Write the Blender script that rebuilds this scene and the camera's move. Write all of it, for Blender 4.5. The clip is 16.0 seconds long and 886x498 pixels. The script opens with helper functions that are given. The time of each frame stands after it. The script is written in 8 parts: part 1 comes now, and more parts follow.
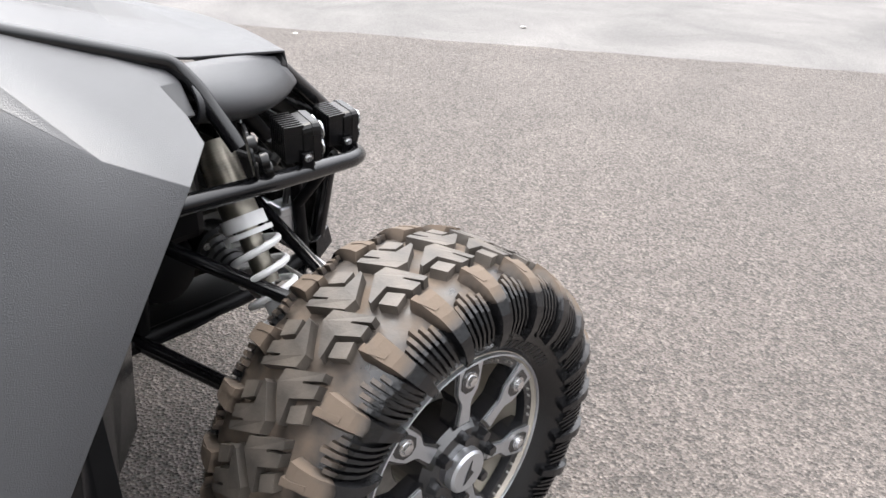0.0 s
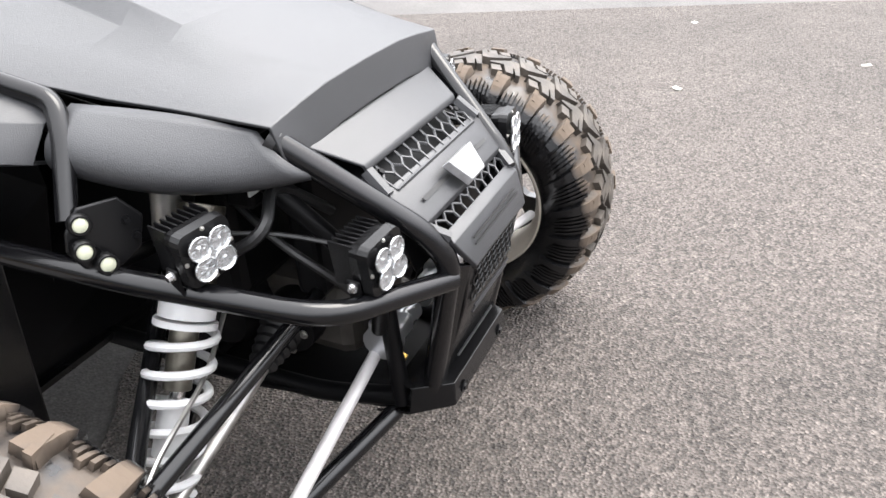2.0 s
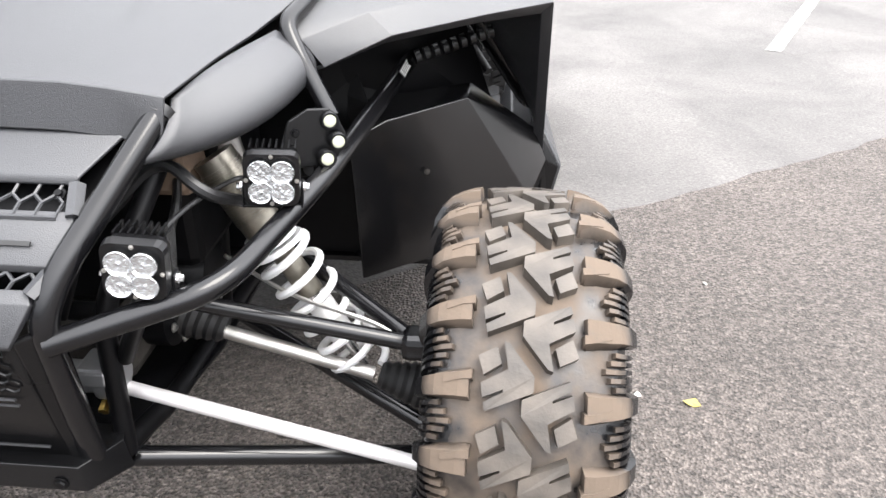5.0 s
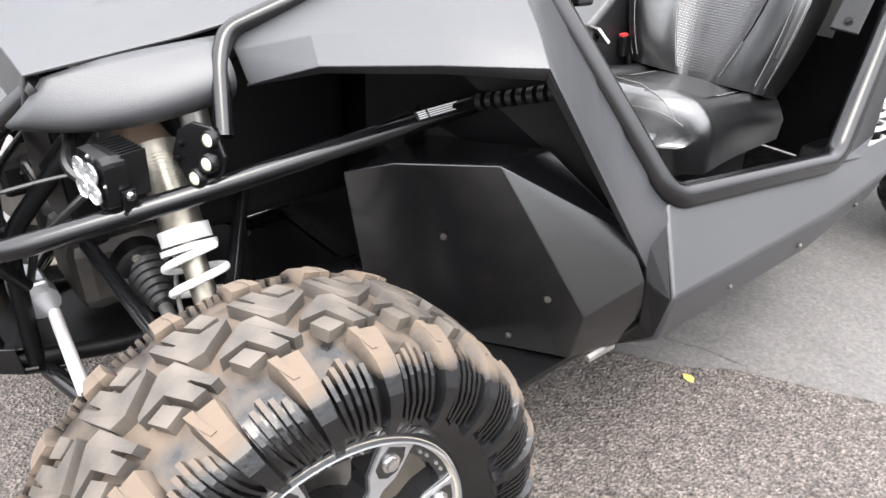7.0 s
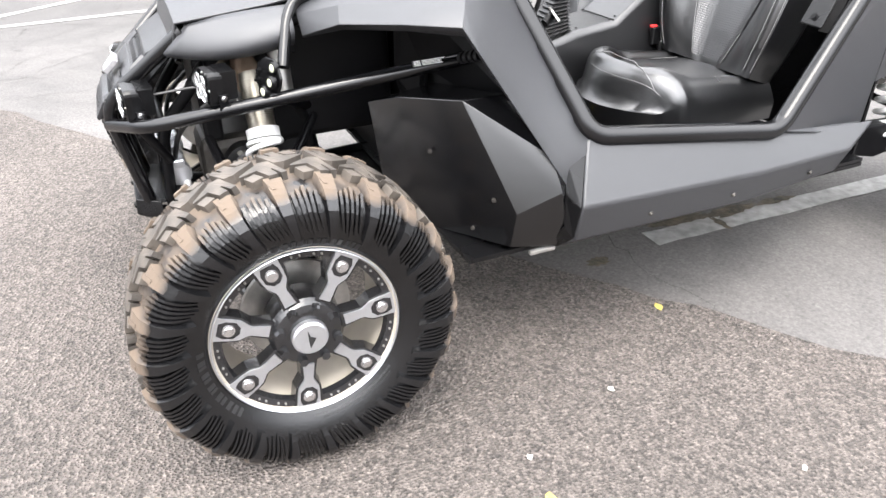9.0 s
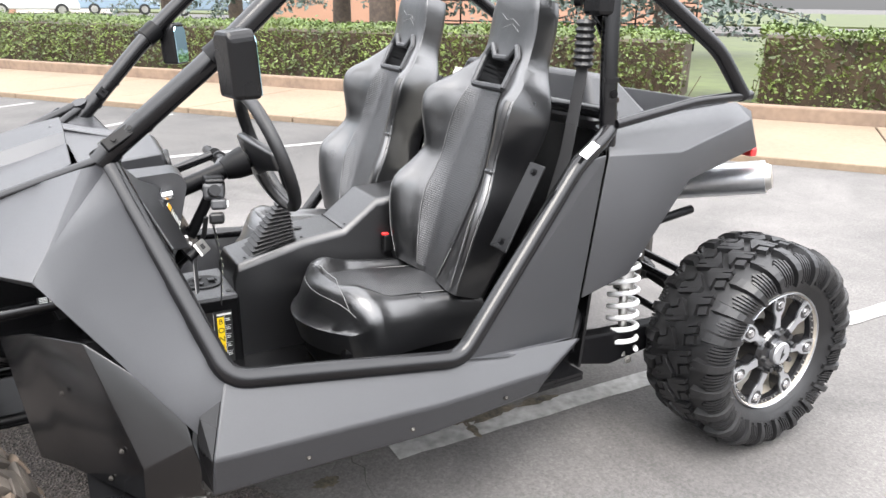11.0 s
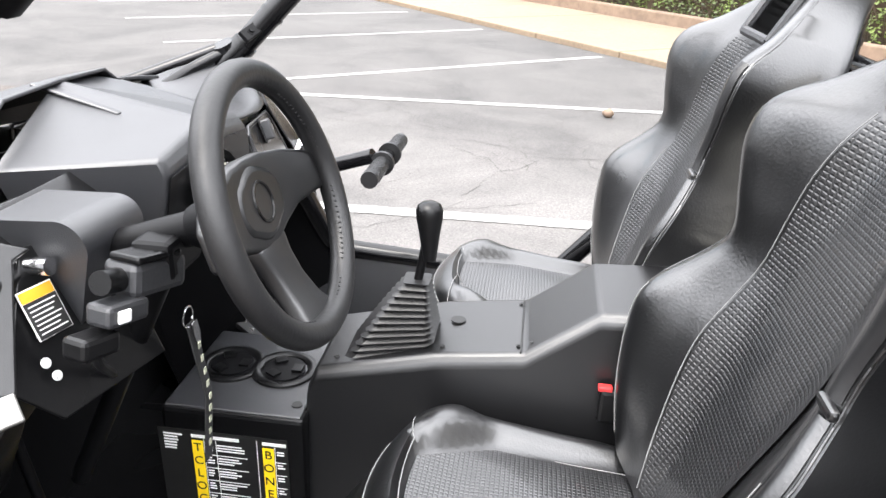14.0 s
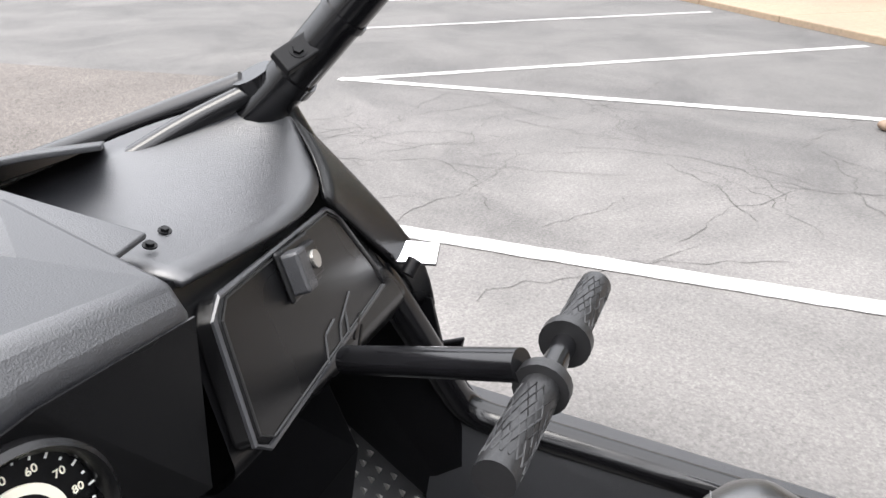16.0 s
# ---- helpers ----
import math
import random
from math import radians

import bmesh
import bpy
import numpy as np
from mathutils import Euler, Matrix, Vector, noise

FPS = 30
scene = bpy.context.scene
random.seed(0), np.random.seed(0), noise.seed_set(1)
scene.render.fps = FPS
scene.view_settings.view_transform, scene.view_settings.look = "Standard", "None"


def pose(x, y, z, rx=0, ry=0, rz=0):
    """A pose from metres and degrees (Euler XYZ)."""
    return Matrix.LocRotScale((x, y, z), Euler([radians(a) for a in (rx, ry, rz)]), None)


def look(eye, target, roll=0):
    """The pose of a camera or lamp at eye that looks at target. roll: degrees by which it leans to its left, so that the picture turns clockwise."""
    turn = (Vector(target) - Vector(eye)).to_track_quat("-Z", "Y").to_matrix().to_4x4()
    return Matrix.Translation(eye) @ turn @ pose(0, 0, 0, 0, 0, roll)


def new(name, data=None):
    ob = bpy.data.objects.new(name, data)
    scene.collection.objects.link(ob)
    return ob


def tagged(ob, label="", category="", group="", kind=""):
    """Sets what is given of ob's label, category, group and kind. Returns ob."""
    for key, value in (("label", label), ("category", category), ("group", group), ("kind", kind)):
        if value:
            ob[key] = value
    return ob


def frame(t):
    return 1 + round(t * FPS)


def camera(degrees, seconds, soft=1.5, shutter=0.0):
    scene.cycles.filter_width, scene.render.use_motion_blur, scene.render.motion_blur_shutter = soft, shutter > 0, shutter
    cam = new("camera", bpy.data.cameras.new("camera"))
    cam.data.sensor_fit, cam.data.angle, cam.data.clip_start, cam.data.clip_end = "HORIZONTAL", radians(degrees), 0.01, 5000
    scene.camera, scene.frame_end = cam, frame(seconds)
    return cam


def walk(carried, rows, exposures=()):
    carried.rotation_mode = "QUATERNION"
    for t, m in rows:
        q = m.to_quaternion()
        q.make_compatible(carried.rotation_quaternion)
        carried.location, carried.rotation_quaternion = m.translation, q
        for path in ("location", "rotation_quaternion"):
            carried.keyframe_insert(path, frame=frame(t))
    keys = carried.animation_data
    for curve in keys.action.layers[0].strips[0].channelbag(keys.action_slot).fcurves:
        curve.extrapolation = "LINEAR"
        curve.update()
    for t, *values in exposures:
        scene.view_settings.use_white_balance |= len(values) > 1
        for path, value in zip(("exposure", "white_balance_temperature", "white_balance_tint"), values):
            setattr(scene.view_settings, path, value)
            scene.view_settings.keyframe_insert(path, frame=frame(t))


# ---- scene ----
cam = camera(62.1, 16.0)
PATH = [
    (0, (1.383, -0.655, 1.214), (0.174, 0.62, 0.252), 2.0),
    (0.2, (1.387, -0.463, 1.160), (0.071, 0.698, 0.200), 0.7),
    (0.5, (1.340, -0.236, 1.163), (-0.078, 0.740, 0.144), -0.1),
    (1, (1.277, 0.222, 1.173), (-0.394, 0.577, 0.132), -2.5),
    (1.5, (1.078, 0.444, 1.191), (-0.616, 0.223, 0.151), -1.8),
    (2, (0.934, 0.678, 1.212), (-0.61, -0.071, 0.184), -2.8),
    (2.5, (0.796, 0.883, 1.222), (-0.501, -0.256, 0.211), -3.7),
    (3, (0.564, 0.944, 1.199), (-0.487, -0.42, 0.182), -3.4),
    (3.5, (0.285, 1.043, 1.158), (-0.519, -0.473, 0.131), -2.5),
    (3.9, (0.071, 1.087, 1.146), (-0.593, -0.509, 0.141), -1.0),
    (4, (-0.037, 1.112, 1.162), (-0.586, -0.522, 0.147), -1.5),
    (4.5, (-0.326, 1.05, 1.161), (-0.573, -0.667, 0.166), -0.6),
    (5, (-0.66, 0.979, 1.162), (-0.528, -0.765, 0.193), 0.4),
    (5.2, (-0.756, 0.923, 1.167), (-0.454, -0.808, 0.211), 0.4),
    (7.3, (-1.454, 0.184, 1.172), (-0.008, -0.757, 0.16), -1.0),
    (7.5, (-1.506, 0.149, 1.165), (-0.016, -0.706, 0.14), -1.8),
    (8, (-1.667, 0.171, 1.146), (-0.098, -0.487, 0.094), -3.2),
    (8.5, (-1.883, 0.291, 1.19), (-0.28, -0.322, 0.163), -2.9),
    (9, (-2.078, 0.212, 1.24), (-0.465, -0.45, 0.261), -1.6),
    (9.5, (-2.199, 0.118, 1.282), (-0.568, -0.675, 0.438), 0.1),
    (10, (-2.2, 0.029, 1.348), (-0.571, -0.88, 0.628), 1.0),
    (10.2, (-2.209, -0.063, 1.36), (-0.584, -1.019, 0.692), 1.1),
    (12.3, (-1.836, -0.852, 1.423), (-0.028, -1.485, 0.848), 0.3),
    (12.5, (-1.747, -0.893, 1.407), (0.088, -1.415, 0.806), 0.4),
    (13, (-1.515, -1.069, 1.401), (0.356, -1.226, 0.711), 1.0),
    (13.5, (-1.281, -1.17, 1.363), (0.566, -1.09, 0.602), 1.8),
    (14, (-1.067, -1.224, 1.327), (0.751, -1.015, 0.521), 2.3),
    (14.5, (-0.796, -1.254, 1.308), (1.005, -0.975, 0.484), 2.6),
    (15, (-0.549, -1.24, 1.324), (1.275, -1.035, 0.529), 2.9),
    (15.5, (-0.358, -1.155, 1.324), (1.439, -0.81, 0.518), 1.5),
    (16, (-0.189, -1.06, 1.247), (1.472, -0.351, 0.389), -0.3),
]
walk(cam, [(t, look(eye, target, roll)) for t, eye, target, roll in PATH],
     [(0.0, 1.32), (2.5, 1.42), (5.0, 1.60), (7.5, 1.86), (8.5, 1.90), (10.0, 1.66), (12.5, 1.53), (14.0, 1.75), (15.0, 1.51), (16.0, 1.44)])

# ---- world, sun, exposure ----
world = bpy.data.worlds.new("overcast_sky")
scene.world = world
world.use_nodes = True
wn = world.node_tree.nodes
wl = world.node_tree.links
sky = wn.new("ShaderNodeTexSky")
sky.sky_type = 'NISHITA'
sky.sun_disc = False
sky.sun_elevation = radians(62)
sky.sun_rotation = radians(-59)
sky.air_density = 1.0
sky.dust_density = 4.0
# thin cloud: pale overhead, dim behind the trees and roofs round the horizon
wtc = wn.new("ShaderNodeTexCoord")
wsep = wn.new("ShaderNodeSeparateXYZ")
wl.new(wtc.outputs["Generated"], wsep.inputs[0])
wmr = wn.new("ShaderNodeMapRange")
wmr.interpolation_type = 'SMOOTHSTEP'
wmr.inputs["From Min"].default_value = 0.0
wmr.inputs["From Max"].default_value = 0.62
wmr.inputs["To Min"].default_value = 1.5
wmr.inputs["To Max"].default_value = 16.0
wl.new(wsep.outputs[2], wmr.inputs["Value"])
cloud = wn.new("ShaderNodeVectorMath")
cloud.operation = 'SCALE'
cloud.inputs[0].default_value = (1.0, 1.0, 1.03)
# the veiled sun brightens its side of the cloud
wdot = wn.new("ShaderNodeVectorMath")
wdot.operation = 'DOT_PRODUCT'
wdot.inputs[1].default_value = Vector((-0.82, 0.20, 0.54)).normalized()
wl.new(wtc.outputs["Generated"], wdot.inputs[0])
wglow = wn.new("ShaderNodeMapRange")
wglow.inputs["From Min"].default_value = -0.65
wglow.inputs["From Max"].default_value = 1.0
wglow.inputs["To Min"].default_value = 0.60
wglow.inputs["To Max"].default_value = 1.34
wl.new(wdot.outputs["Value"], wglow.inputs["Value"])
wmul = wn.new("ShaderNodeMath")
wmul.operation = 'MULTIPLY'
wl.new(wmr.outputs[0], wmul.inputs[0])
wl.new(wglow.outputs[0], wmul.inputs[1])
wl.new(wmul.outputs[0], cloud.inputs["Scale"])
pale = wn.new("ShaderNodeMixRGB")
pale.inputs[0].default_value = 0.8
wl.new(sky.outputs[0], pale.inputs[1])
wl.new(cloud.outputs[0], pale.inputs[2])
wl.new(pale.outputs[0], wn["Background"].inputs[0])
wn["Background"].inputs[1].default_value = 0.15
sun_data = bpy.data.lights.new("sun", 'SUN')
sun_data.energy = 1.3
sun_data.angle = radians(32)
sun_data.color = (1.0, 0.96, 0.9)
sun = new("sun", sun_data)
sun.matrix_world = look((-4.0, 2.4, 9), (0, 0, 0))

# ---- materials ----


def mat(name, color, rough=0.5, metal=0.0, vary=0.25, scale=30.0, bump=0.0, bump_scale=200.0, spec=0.5, color2=None, coarse=3.0, coat=0.0):
    """A surface with two scales of colour variation and a fine relief."""
    m = bpy.data.materials.new(name)
    m.use_nodes = True
    n, l = m.node_tree.nodes, m.node_tree.links
    b = n["Principled BSDF"]
    b.inputs["Roughness"].default_value = rough
    b.inputs["Metallic"].default_value = metal
    b.inputs["Specular IOR Level"].default_value = spec
    b.inputs["Coat Weight"].default_value = coat
    tc = n.new("ShaderNodeTexCoord")
    n1 = n.new("ShaderNodeTexNoise")
    n1.inputs["Scale"].default_value = scale
    n1.inputs["Detail"].default_value = 5
    n2 = n.new("ShaderNodeTexNoise")
    n2.inputs["Scale"].default_value = coarse
    n2.inputs["Detail"].default_value = 3
    for q in (n1, n2):
        l.new(tc.outputs["Object"], q.inputs["Vector"])
    add = n.new("ShaderNodeMath")
    add.operation = 'ADD'
    l.new(n1.outputs["Fac"], add.inputs[0])
    l.new(n2.outputs["Fac"], add.inputs[1])
    mr = n.new("ShaderNodeMapRange")
    mr.inputs["From Min"].default_value = 0.7
    mr.inputs["From Max"].default_value = 1.3
    l.new(add.outputs[0], mr.inputs["Value"])
    mix = n.new("ShaderNodeMixRGB")
    lo = [c * (1 - vary) for c in color]
    hi = [min(1, c * (1 + vary)) for c in (color2 or color)]
    mix.inputs[1].default_value = (*lo, 1)
    mix.inputs[2].default_value = (*hi, 1)
    l.new(mr.outputs[0], mix.inputs[0])
    l.new(mix.outputs[0], b.inputs["Base Color"])
    rr = n.new("ShaderNodeMapRange")
    rr.inputs["To Min"].default_value = max(0.02, rough * 0.8)
    rr.inputs["To Max"].default_value = min(1, rough * 1.2)
    l.new(n2.outputs["Fac"], rr.inputs["Value"])
    l.new(rr.outputs[0], b.inputs["Roughness"])
    if bump:
        n3 = n.new("ShaderNodeTexNoise")
        n3.inputs["Scale"].default_value = bump_scale
        n3.inputs["Detail"].default_value = 3
        l.new(tc.outputs["Object"], n3.inputs["Vector"])
        bp = n.new("ShaderNodeBump")
        bp.inputs["Strength"].default_value = bump
        bp.inputs["Distance"].default_value = 0.004
        l.new(n3.outputs["Fac"], bp.inputs["Height"])
        l.new(bp.outputs[0], b.inputs["Normal"])
    return m


def asphalt_mat(name, dark, light, speck, rough_bump, sealed=False):
    """Asphalt: aggregate grains, stains and broad wear."""
    m = bpy.data.materials.new(name)
    m.use_nodes = True
    n, l = m.node_tree.nodes, m.node_tree.links
    b = n["Principled BSDF"]
    b.inputs["Roughness"].default_value = 0.85
    tc = n.new("ShaderNodeTexCoord")
    vor = n.new("ShaderNodeTexVoronoi")
    vor.inputs["Scale"].default_value = 190
    wide = n.new("ShaderNodeTexNoise")
    wide.inputs["Scale"].default_value = 0.9
    wide.inputs["Detail"].default_value = 8
    wide.inputs["Roughness"].default_value = 0.65
    wide.inputs["Distortion"].default_value = 0.6
    fine = n.new("ShaderNodeTexNoise")
    fine.inputs["Scale"].default_value = 70
    fine.inputs["Detail"].default_value = 4
    for q in (vor, wide, fine):
        l.new(tc.outputs["Object"], q.inputs["Vector"])
    r1 = n.new("ShaderNodeMapRange")
    r1.inputs["From Min"].default_value = 0.30
    r1.inputs["From Max"].default_value = 0.70
    l.new(wide.outputs["Fac"], r1.inputs["Value"])
    base = n.new("ShaderNodeMixRGB")
    base.inputs[1].default_value = (*dark, 1)
    base.inputs[2].default_value = (*light, 1)
    l.new(r1.outputs[0], base.inputs[0])
    # stones of two sizes, each with its own tone, in dark binder
    chips = n.new("ShaderNodeTexVoronoi")
    chips.inputs["Scale"].default_value = 125
    l.new(tc.outputs["Object"], chips.inputs["Vector"])
    tone = base.outputs[0]
    for tex, amount in ((vor, speck * 0.7), (chips, speck)):
        sepa = n.new("ShaderNodeSeparateColor")
        l.new(tex.outputs["Color"], sepa.inputs[0])
        r2 = n.new("ShaderNodeMapRange")
        r2.inputs["To Min"].default_value = 1 - amount
        r2.inputs["To Max"].default_value = 1 + amount
        l.new(sepa.outputs[0], r2.inputs["Value"])
        mul = n.new("ShaderNodeVectorMath")
        mul.operation = 'SCALE'
        l.new(tone, mul.inputs[0])
        l.new(r2.outputs[0], mul.inputs["Scale"])
        tone = mul.outputs[0]
    r3 = n.new("ShaderNodeMapRange")
    r3.inputs["From Min"].default_value = 0.3
    r3.inputs["From Max"].default_value = 0.7
    r3.inputs["To Min"].default_value = 0.84
    r3.inputs["To Max"].default_value = 1.16
    l.new(fine.outputs["Fac"], r3.inputs["Value"])
    mul2 = n.new("ShaderNodeVectorMath")
    mul2.operation = 'SCALE'
    l.new(tone, mul2.inputs[0])
    l.new(r3.outputs[0], mul2.inputs["Scale"])
    tone = mul2.outputs[0]
    if sealed:
        # an old seal coat, scuffed away in swirls, keeps the stalls darker
        sx = n.new("ShaderNodeSeparateXYZ")
        l.new(tc.outputs["Object"], sx.inputs[0])
        scuff = n.new("ShaderNodeTexNoise")
        scuff.inputs["Scale"].default_value = 0.55
        scuff.inputs["Detail"].default_value = 7
        scuff.inputs["Roughness"].default_value = 0.6
        scuff.inputs["Distortion"].default_value = 1.6
        l.new(tc.outputs["Object"], scuff.inputs["Vector"])
        along = n.new("ShaderNodeMath")
        along.operation = 'MULTIPLY_ADD'
        along.inputs[1].default_value = 4.5
        l.new(scuff.outputs["Fac"], along.inputs[0])
        l.new(sx.outputs[0], along.inputs[2])
        r4 = n.new("ShaderNodeMapRange")
        r4.inputs["From Min"].default_value = 4.3
        r4.inputs["From Max"].default_value = 7.2
        r4.inputs["To Min"].default_value = 1.0
        r4.inputs["To Max"].default_value = 0.62
        l.new(along.outputs[0], r4.inputs["Value"])
        mul3 = n.new("ShaderNodeVectorMath")
        mul3.operation = 'SCALE'
        l.new(tone, mul3.inputs[0])
        l.new(r4.outputs[0], mul3.inputs["Scale"])
        tone = mul3.outputs[0]
    l.new(tone, b.inputs["Base Color"])
    bp = n.new("ShaderNodeBump")
    bp.inputs["Strength"].default_value = rough_bump
    bp.inputs["Distance"].default_value = 0.010
    l.new(chips.outputs["Distance"], bp.inputs["Height"])
    l.new(bp.outputs[0], b.inputs["Normal"])
    return m


M_NEW = asphalt_mat("fresh_asphalt", (0.06026, 0.05189, 0.04631), (0.09486, 0.08147, 0.0731), 0.55, 0.8)
M_OLD = asphalt_mat("worn_asphalt", (0.05643, 0.0535, 0.05183), (0.1231, 0.116, 0.1114), 0.15, 0.18, True)
M_PAINT = mat("road_paint", (0.225, 0.221, 0.214), 0.7, vary=0.45, scale=25, bump=0.2)
M_WALK = mat("sidewalk_concrete", (0.1674, 0.124, 0.0837), 0.85, vary=0.18, scale=20, coarse=0.7, bump=0.2)
M_KERB = mat("kerb_concrete", (0.1674, 0.1178, 0.0837), 0.85, vary=0.2, scale=12, bump=0.2)
M_CRACK = mat("tar_crack", (0.035, 0.033, 0.03), 0.8)
M_SOIL = mat("dark_soil", (0.032, 0.027, 0.020), 0.95, vary=0.6, scale=60, coarse=14, bump=0.6, bump_scale=90, color2=(0.07, 0.058, 0.04))
M_GRASS = mat("lawn", (0.0465, 0.0589, 0.0186), 0.9, vary=0.4, scale=3, coarse=0.4)
M_HEDGE = mat("hedge_leaf", (0.0279, 0.0465, 0.01116), 0.55, vary=0.6, scale=9, coarse=2, color2=(0.0744, 0.1054, 0.0186))
M_HEDGE_B = mat("hedge_new_leaf", (0.056, 0.090, 0.014), 0.55, vary=0.4, scale=9, coarse=2)
M_TWIG = mat("hedge_twig", (0.0434, 0.0279, 0.0155), 0.85, vary=0.4)
M_SPRUCE = mat("spruce_needle", (0.031, 0.0465, 0.0372), 0.6, vary=0.5, scale=4, color2=(0.062, 0.0868, 0.0744))
M_BARK = mat("bark", (0.0558, 0.0403, 0.031), 0.9, vary=0.4, scale=12, bump=0.5, bump_scale=20)
M_PLASTIC = mat("textured_grey_plastic", (0.0205, 0.0212, 0.0238), 0.41, vary=0.14, scale=300, coarse=5, bump=0.24, bump_scale=700, spec=0.74)
M_BLACKPL = mat("black_plastic", (0.004, 0.004, 0.0044), 0.27, vary=0.2, scale=200, bump=0.08, bump_scale=700, spec=0.30)
M_SATIN = mat("satin_charcoal_plastic", (0.0052, 0.0052, 0.0058), 0.33, vary=0.12, scale=250, bump=0.10, bump_scale=700, spec=0.85)
M_DASH = mat("dark_dash_plastic", (0.018, 0.0185, 0.0210), 0.36, vary=0.12, scale=300, coarse=5, bump=0.2, bump_scale=700, spec=0.95)
M_LINER = mat("black_liner", (0.0035, 0.0035, 0.004), 0.22, vary=0.12, scale=30, bump=0.06, bump_scale=40, spec=0.8)
M_TUBE = mat("gloss_black_tube", (0.004, 0.004, 0.0046), 0.17, vary=0.2, scale=40, spec=0.42)
M_DARK = mat("black_steel", (0.003, 0.003, 0.0035), 0.42, vary=0.3, scale=25, spec=0.15)
M_GREASE = mat("greasy_cast_metal", (0.06, 0.055, 0.05), 0.5, metal=0.5, vary=0.5, scale=20)
M_TYRE = mat("tyre_rubber", (0.00992, 0.00992, 0.01054), 0.42, vary=0.3, scale=18, coarse=4, bump=0.12, bump_scale=150, spec=0.5)
M_TREAD = mat("dusty_tread", (0.047, 0.041, 0.0355), 0.6, vary=0.3, scale=16, coarse=7, bump=0.2, bump_scale=120, color2=(0.088, 0.074, 0.061))
M_ALLOY = mat("machined_alloy", (0.50, 0.51, 0.53), 0.30, metal=0.85, vary=0.06, scale=60)
M_RIMBLK = mat("black_rim_paint", (0.010, 0.010, 0.011), 0.2, vary=0.2, spec=0.6, coat=0.3)
M_RIMIN = mat("bare_inner_rim", (0.35, 0.315, 0.266), 0.5, vary=0.18, scale=10, coarse=5)
M_CHROME = mat("bright_steel", (0.72, 0.72, 0.73), 0.22, metal=1.0, vary=0.08)
M_STEEL = mat("dull_steel", (0.42, 0.41, 0.39), 0.36, metal=0.9, vary=0.25, scale=40)
M_WHITE = mat("white_spring_paint", (0.56, 0.56, 0.56), 0.35, vary=0.07, scale=30)
M_ROD = mat("silver_rod", (0.504, 0.49, 0.49), 0.38, metal=0.35, vary=0.08)
M_BADGE = mat("brushed_silver", (0.34, 0.34, 0.35), 0.42, metal=0.6, vary=0.25, scale=70)
M_THREADED = mat("threaded_grey_steel", (0.20, 0.185, 0.155), 0.36, metal=0.9, vary=0.3, scale=60)
M_BRASS = mat("brass", (0.62, 0.42, 0.12), 0.3, metal=1.0, vary=0.1)
M_LEATHER = mat("black_vinyl", (0.0042, 0.0043, 0.0048), 0.30, vary=0.06, scale=60, coarse=9, bump=0.12, bump_scale=260, spec=1.0, coat=0.45)
# soft puckers in the stuffing
_n, _l = M_LEATHER.node_tree.nodes, M_LEATHER.node_tree.links
_soft = _n.new("ShaderNodeTexNoise")
_soft.inputs["Scale"].default_value = 11
_soft.inputs["Detail"].default_value = 2
_tc = _n.new("ShaderNodeTexCoord")
_l.new(_tc.outputs["Object"], _soft.inputs["Vector"])
_bp = _n.new("ShaderNodeBump")
_bp.inputs["Strength"].default_value = 0.35
_bp.inputs["Distance"].default_value = 0.006
_l.new(_soft.outputs["Fac"], _bp.inputs["Height"])
_fine = _n["Principled BSDF"].inputs["Normal"].links[0].from_node
_l.new(_bp.outputs[0], _fine.inputs["Normal"])
_n["Principled BSDF"].inputs["Coat Roughness"].default_value = 0.16
M_THREAD = mat("grey_thread", (0.17, 0.17, 0.17), 0.7)
M_RUBBER = mat("matt_rubber", (0.0062, 0.0062, 0.00682), 0.44, vary=0.2, bump=0.1, spec=0.55)
M_WEB = mat("belt_webbing", (0.02, 0.02, 0.021), 0.75, vary=0.3, scale=300, bump=0.2, bump_scale=600)
M_RED = mat("red_button", (0.55, 0.03, 0.03), 0.4)
M_YELLOW = mat("yellow_sticker", (0.95, 0.66, 0.012), 0.5, vary=0.04)
M_ORANGE = mat("orange_sticker", (0.75, 0.33, 0.02), 0.45, vary=0.04)
M_INK = mat("white_print", (0.80, 0.80, 0.79), 0.5, vary=0.04)
M_BLACKINK = mat("black_print", (0.01, 0.01, 0.01), 0.5)
M_LED = mat("led_bead", (0.46, 0.47, 0.36), 0.25, vary=0.1)
M_REFLECTOR = mat("lamp_reflector", (0.50, 0.51, 0.52), 0.22, metal=0.8, vary=0.2, scale=120, bump=1.0, bump_scale=140)
M_STUCCO = mat("white_stucco", (0.4464, 0.4092, 0.372), 0.9, vary=0.08, coarse=0.5)
M_TAN = mat("orange_stucco", (0.31, 0.1736, 0.1178), 0.9, vary=0.08, coarse=0.5)
M_ROOF = mat("brown_shingle", (0.0992, 0.062, 0.0496), 0.9, vary=0.3, scale=6)
M_GLASSD = mat("dark_window", (0.10, 0.14, 0.14), 0.1, vary=0.2, spec=0.8)
M_CARW = mat("white_car_paint", (0.465, 0.465, 0.4712), 0.25, vary=0.03, coat=0.5)
M_CARB = mat("blue_grey_car_paint", (0.18, 0.24, 0.30), 0.25, vary=0.05, coat=0.5)
M_LEAF = mat("fallen_leaf", (0.341, 0.279, 0.0744), 0.7, vary=0.3, scale=60)
M_SCRAP = mat("pale_scrap", (0.434, 0.4216, 0.3844), 0.7, vary=0.1)
M_GAUGE = mat("pale_dial_ring", (0.80, 0.77, 0.64), 0.4, vary=0.1)
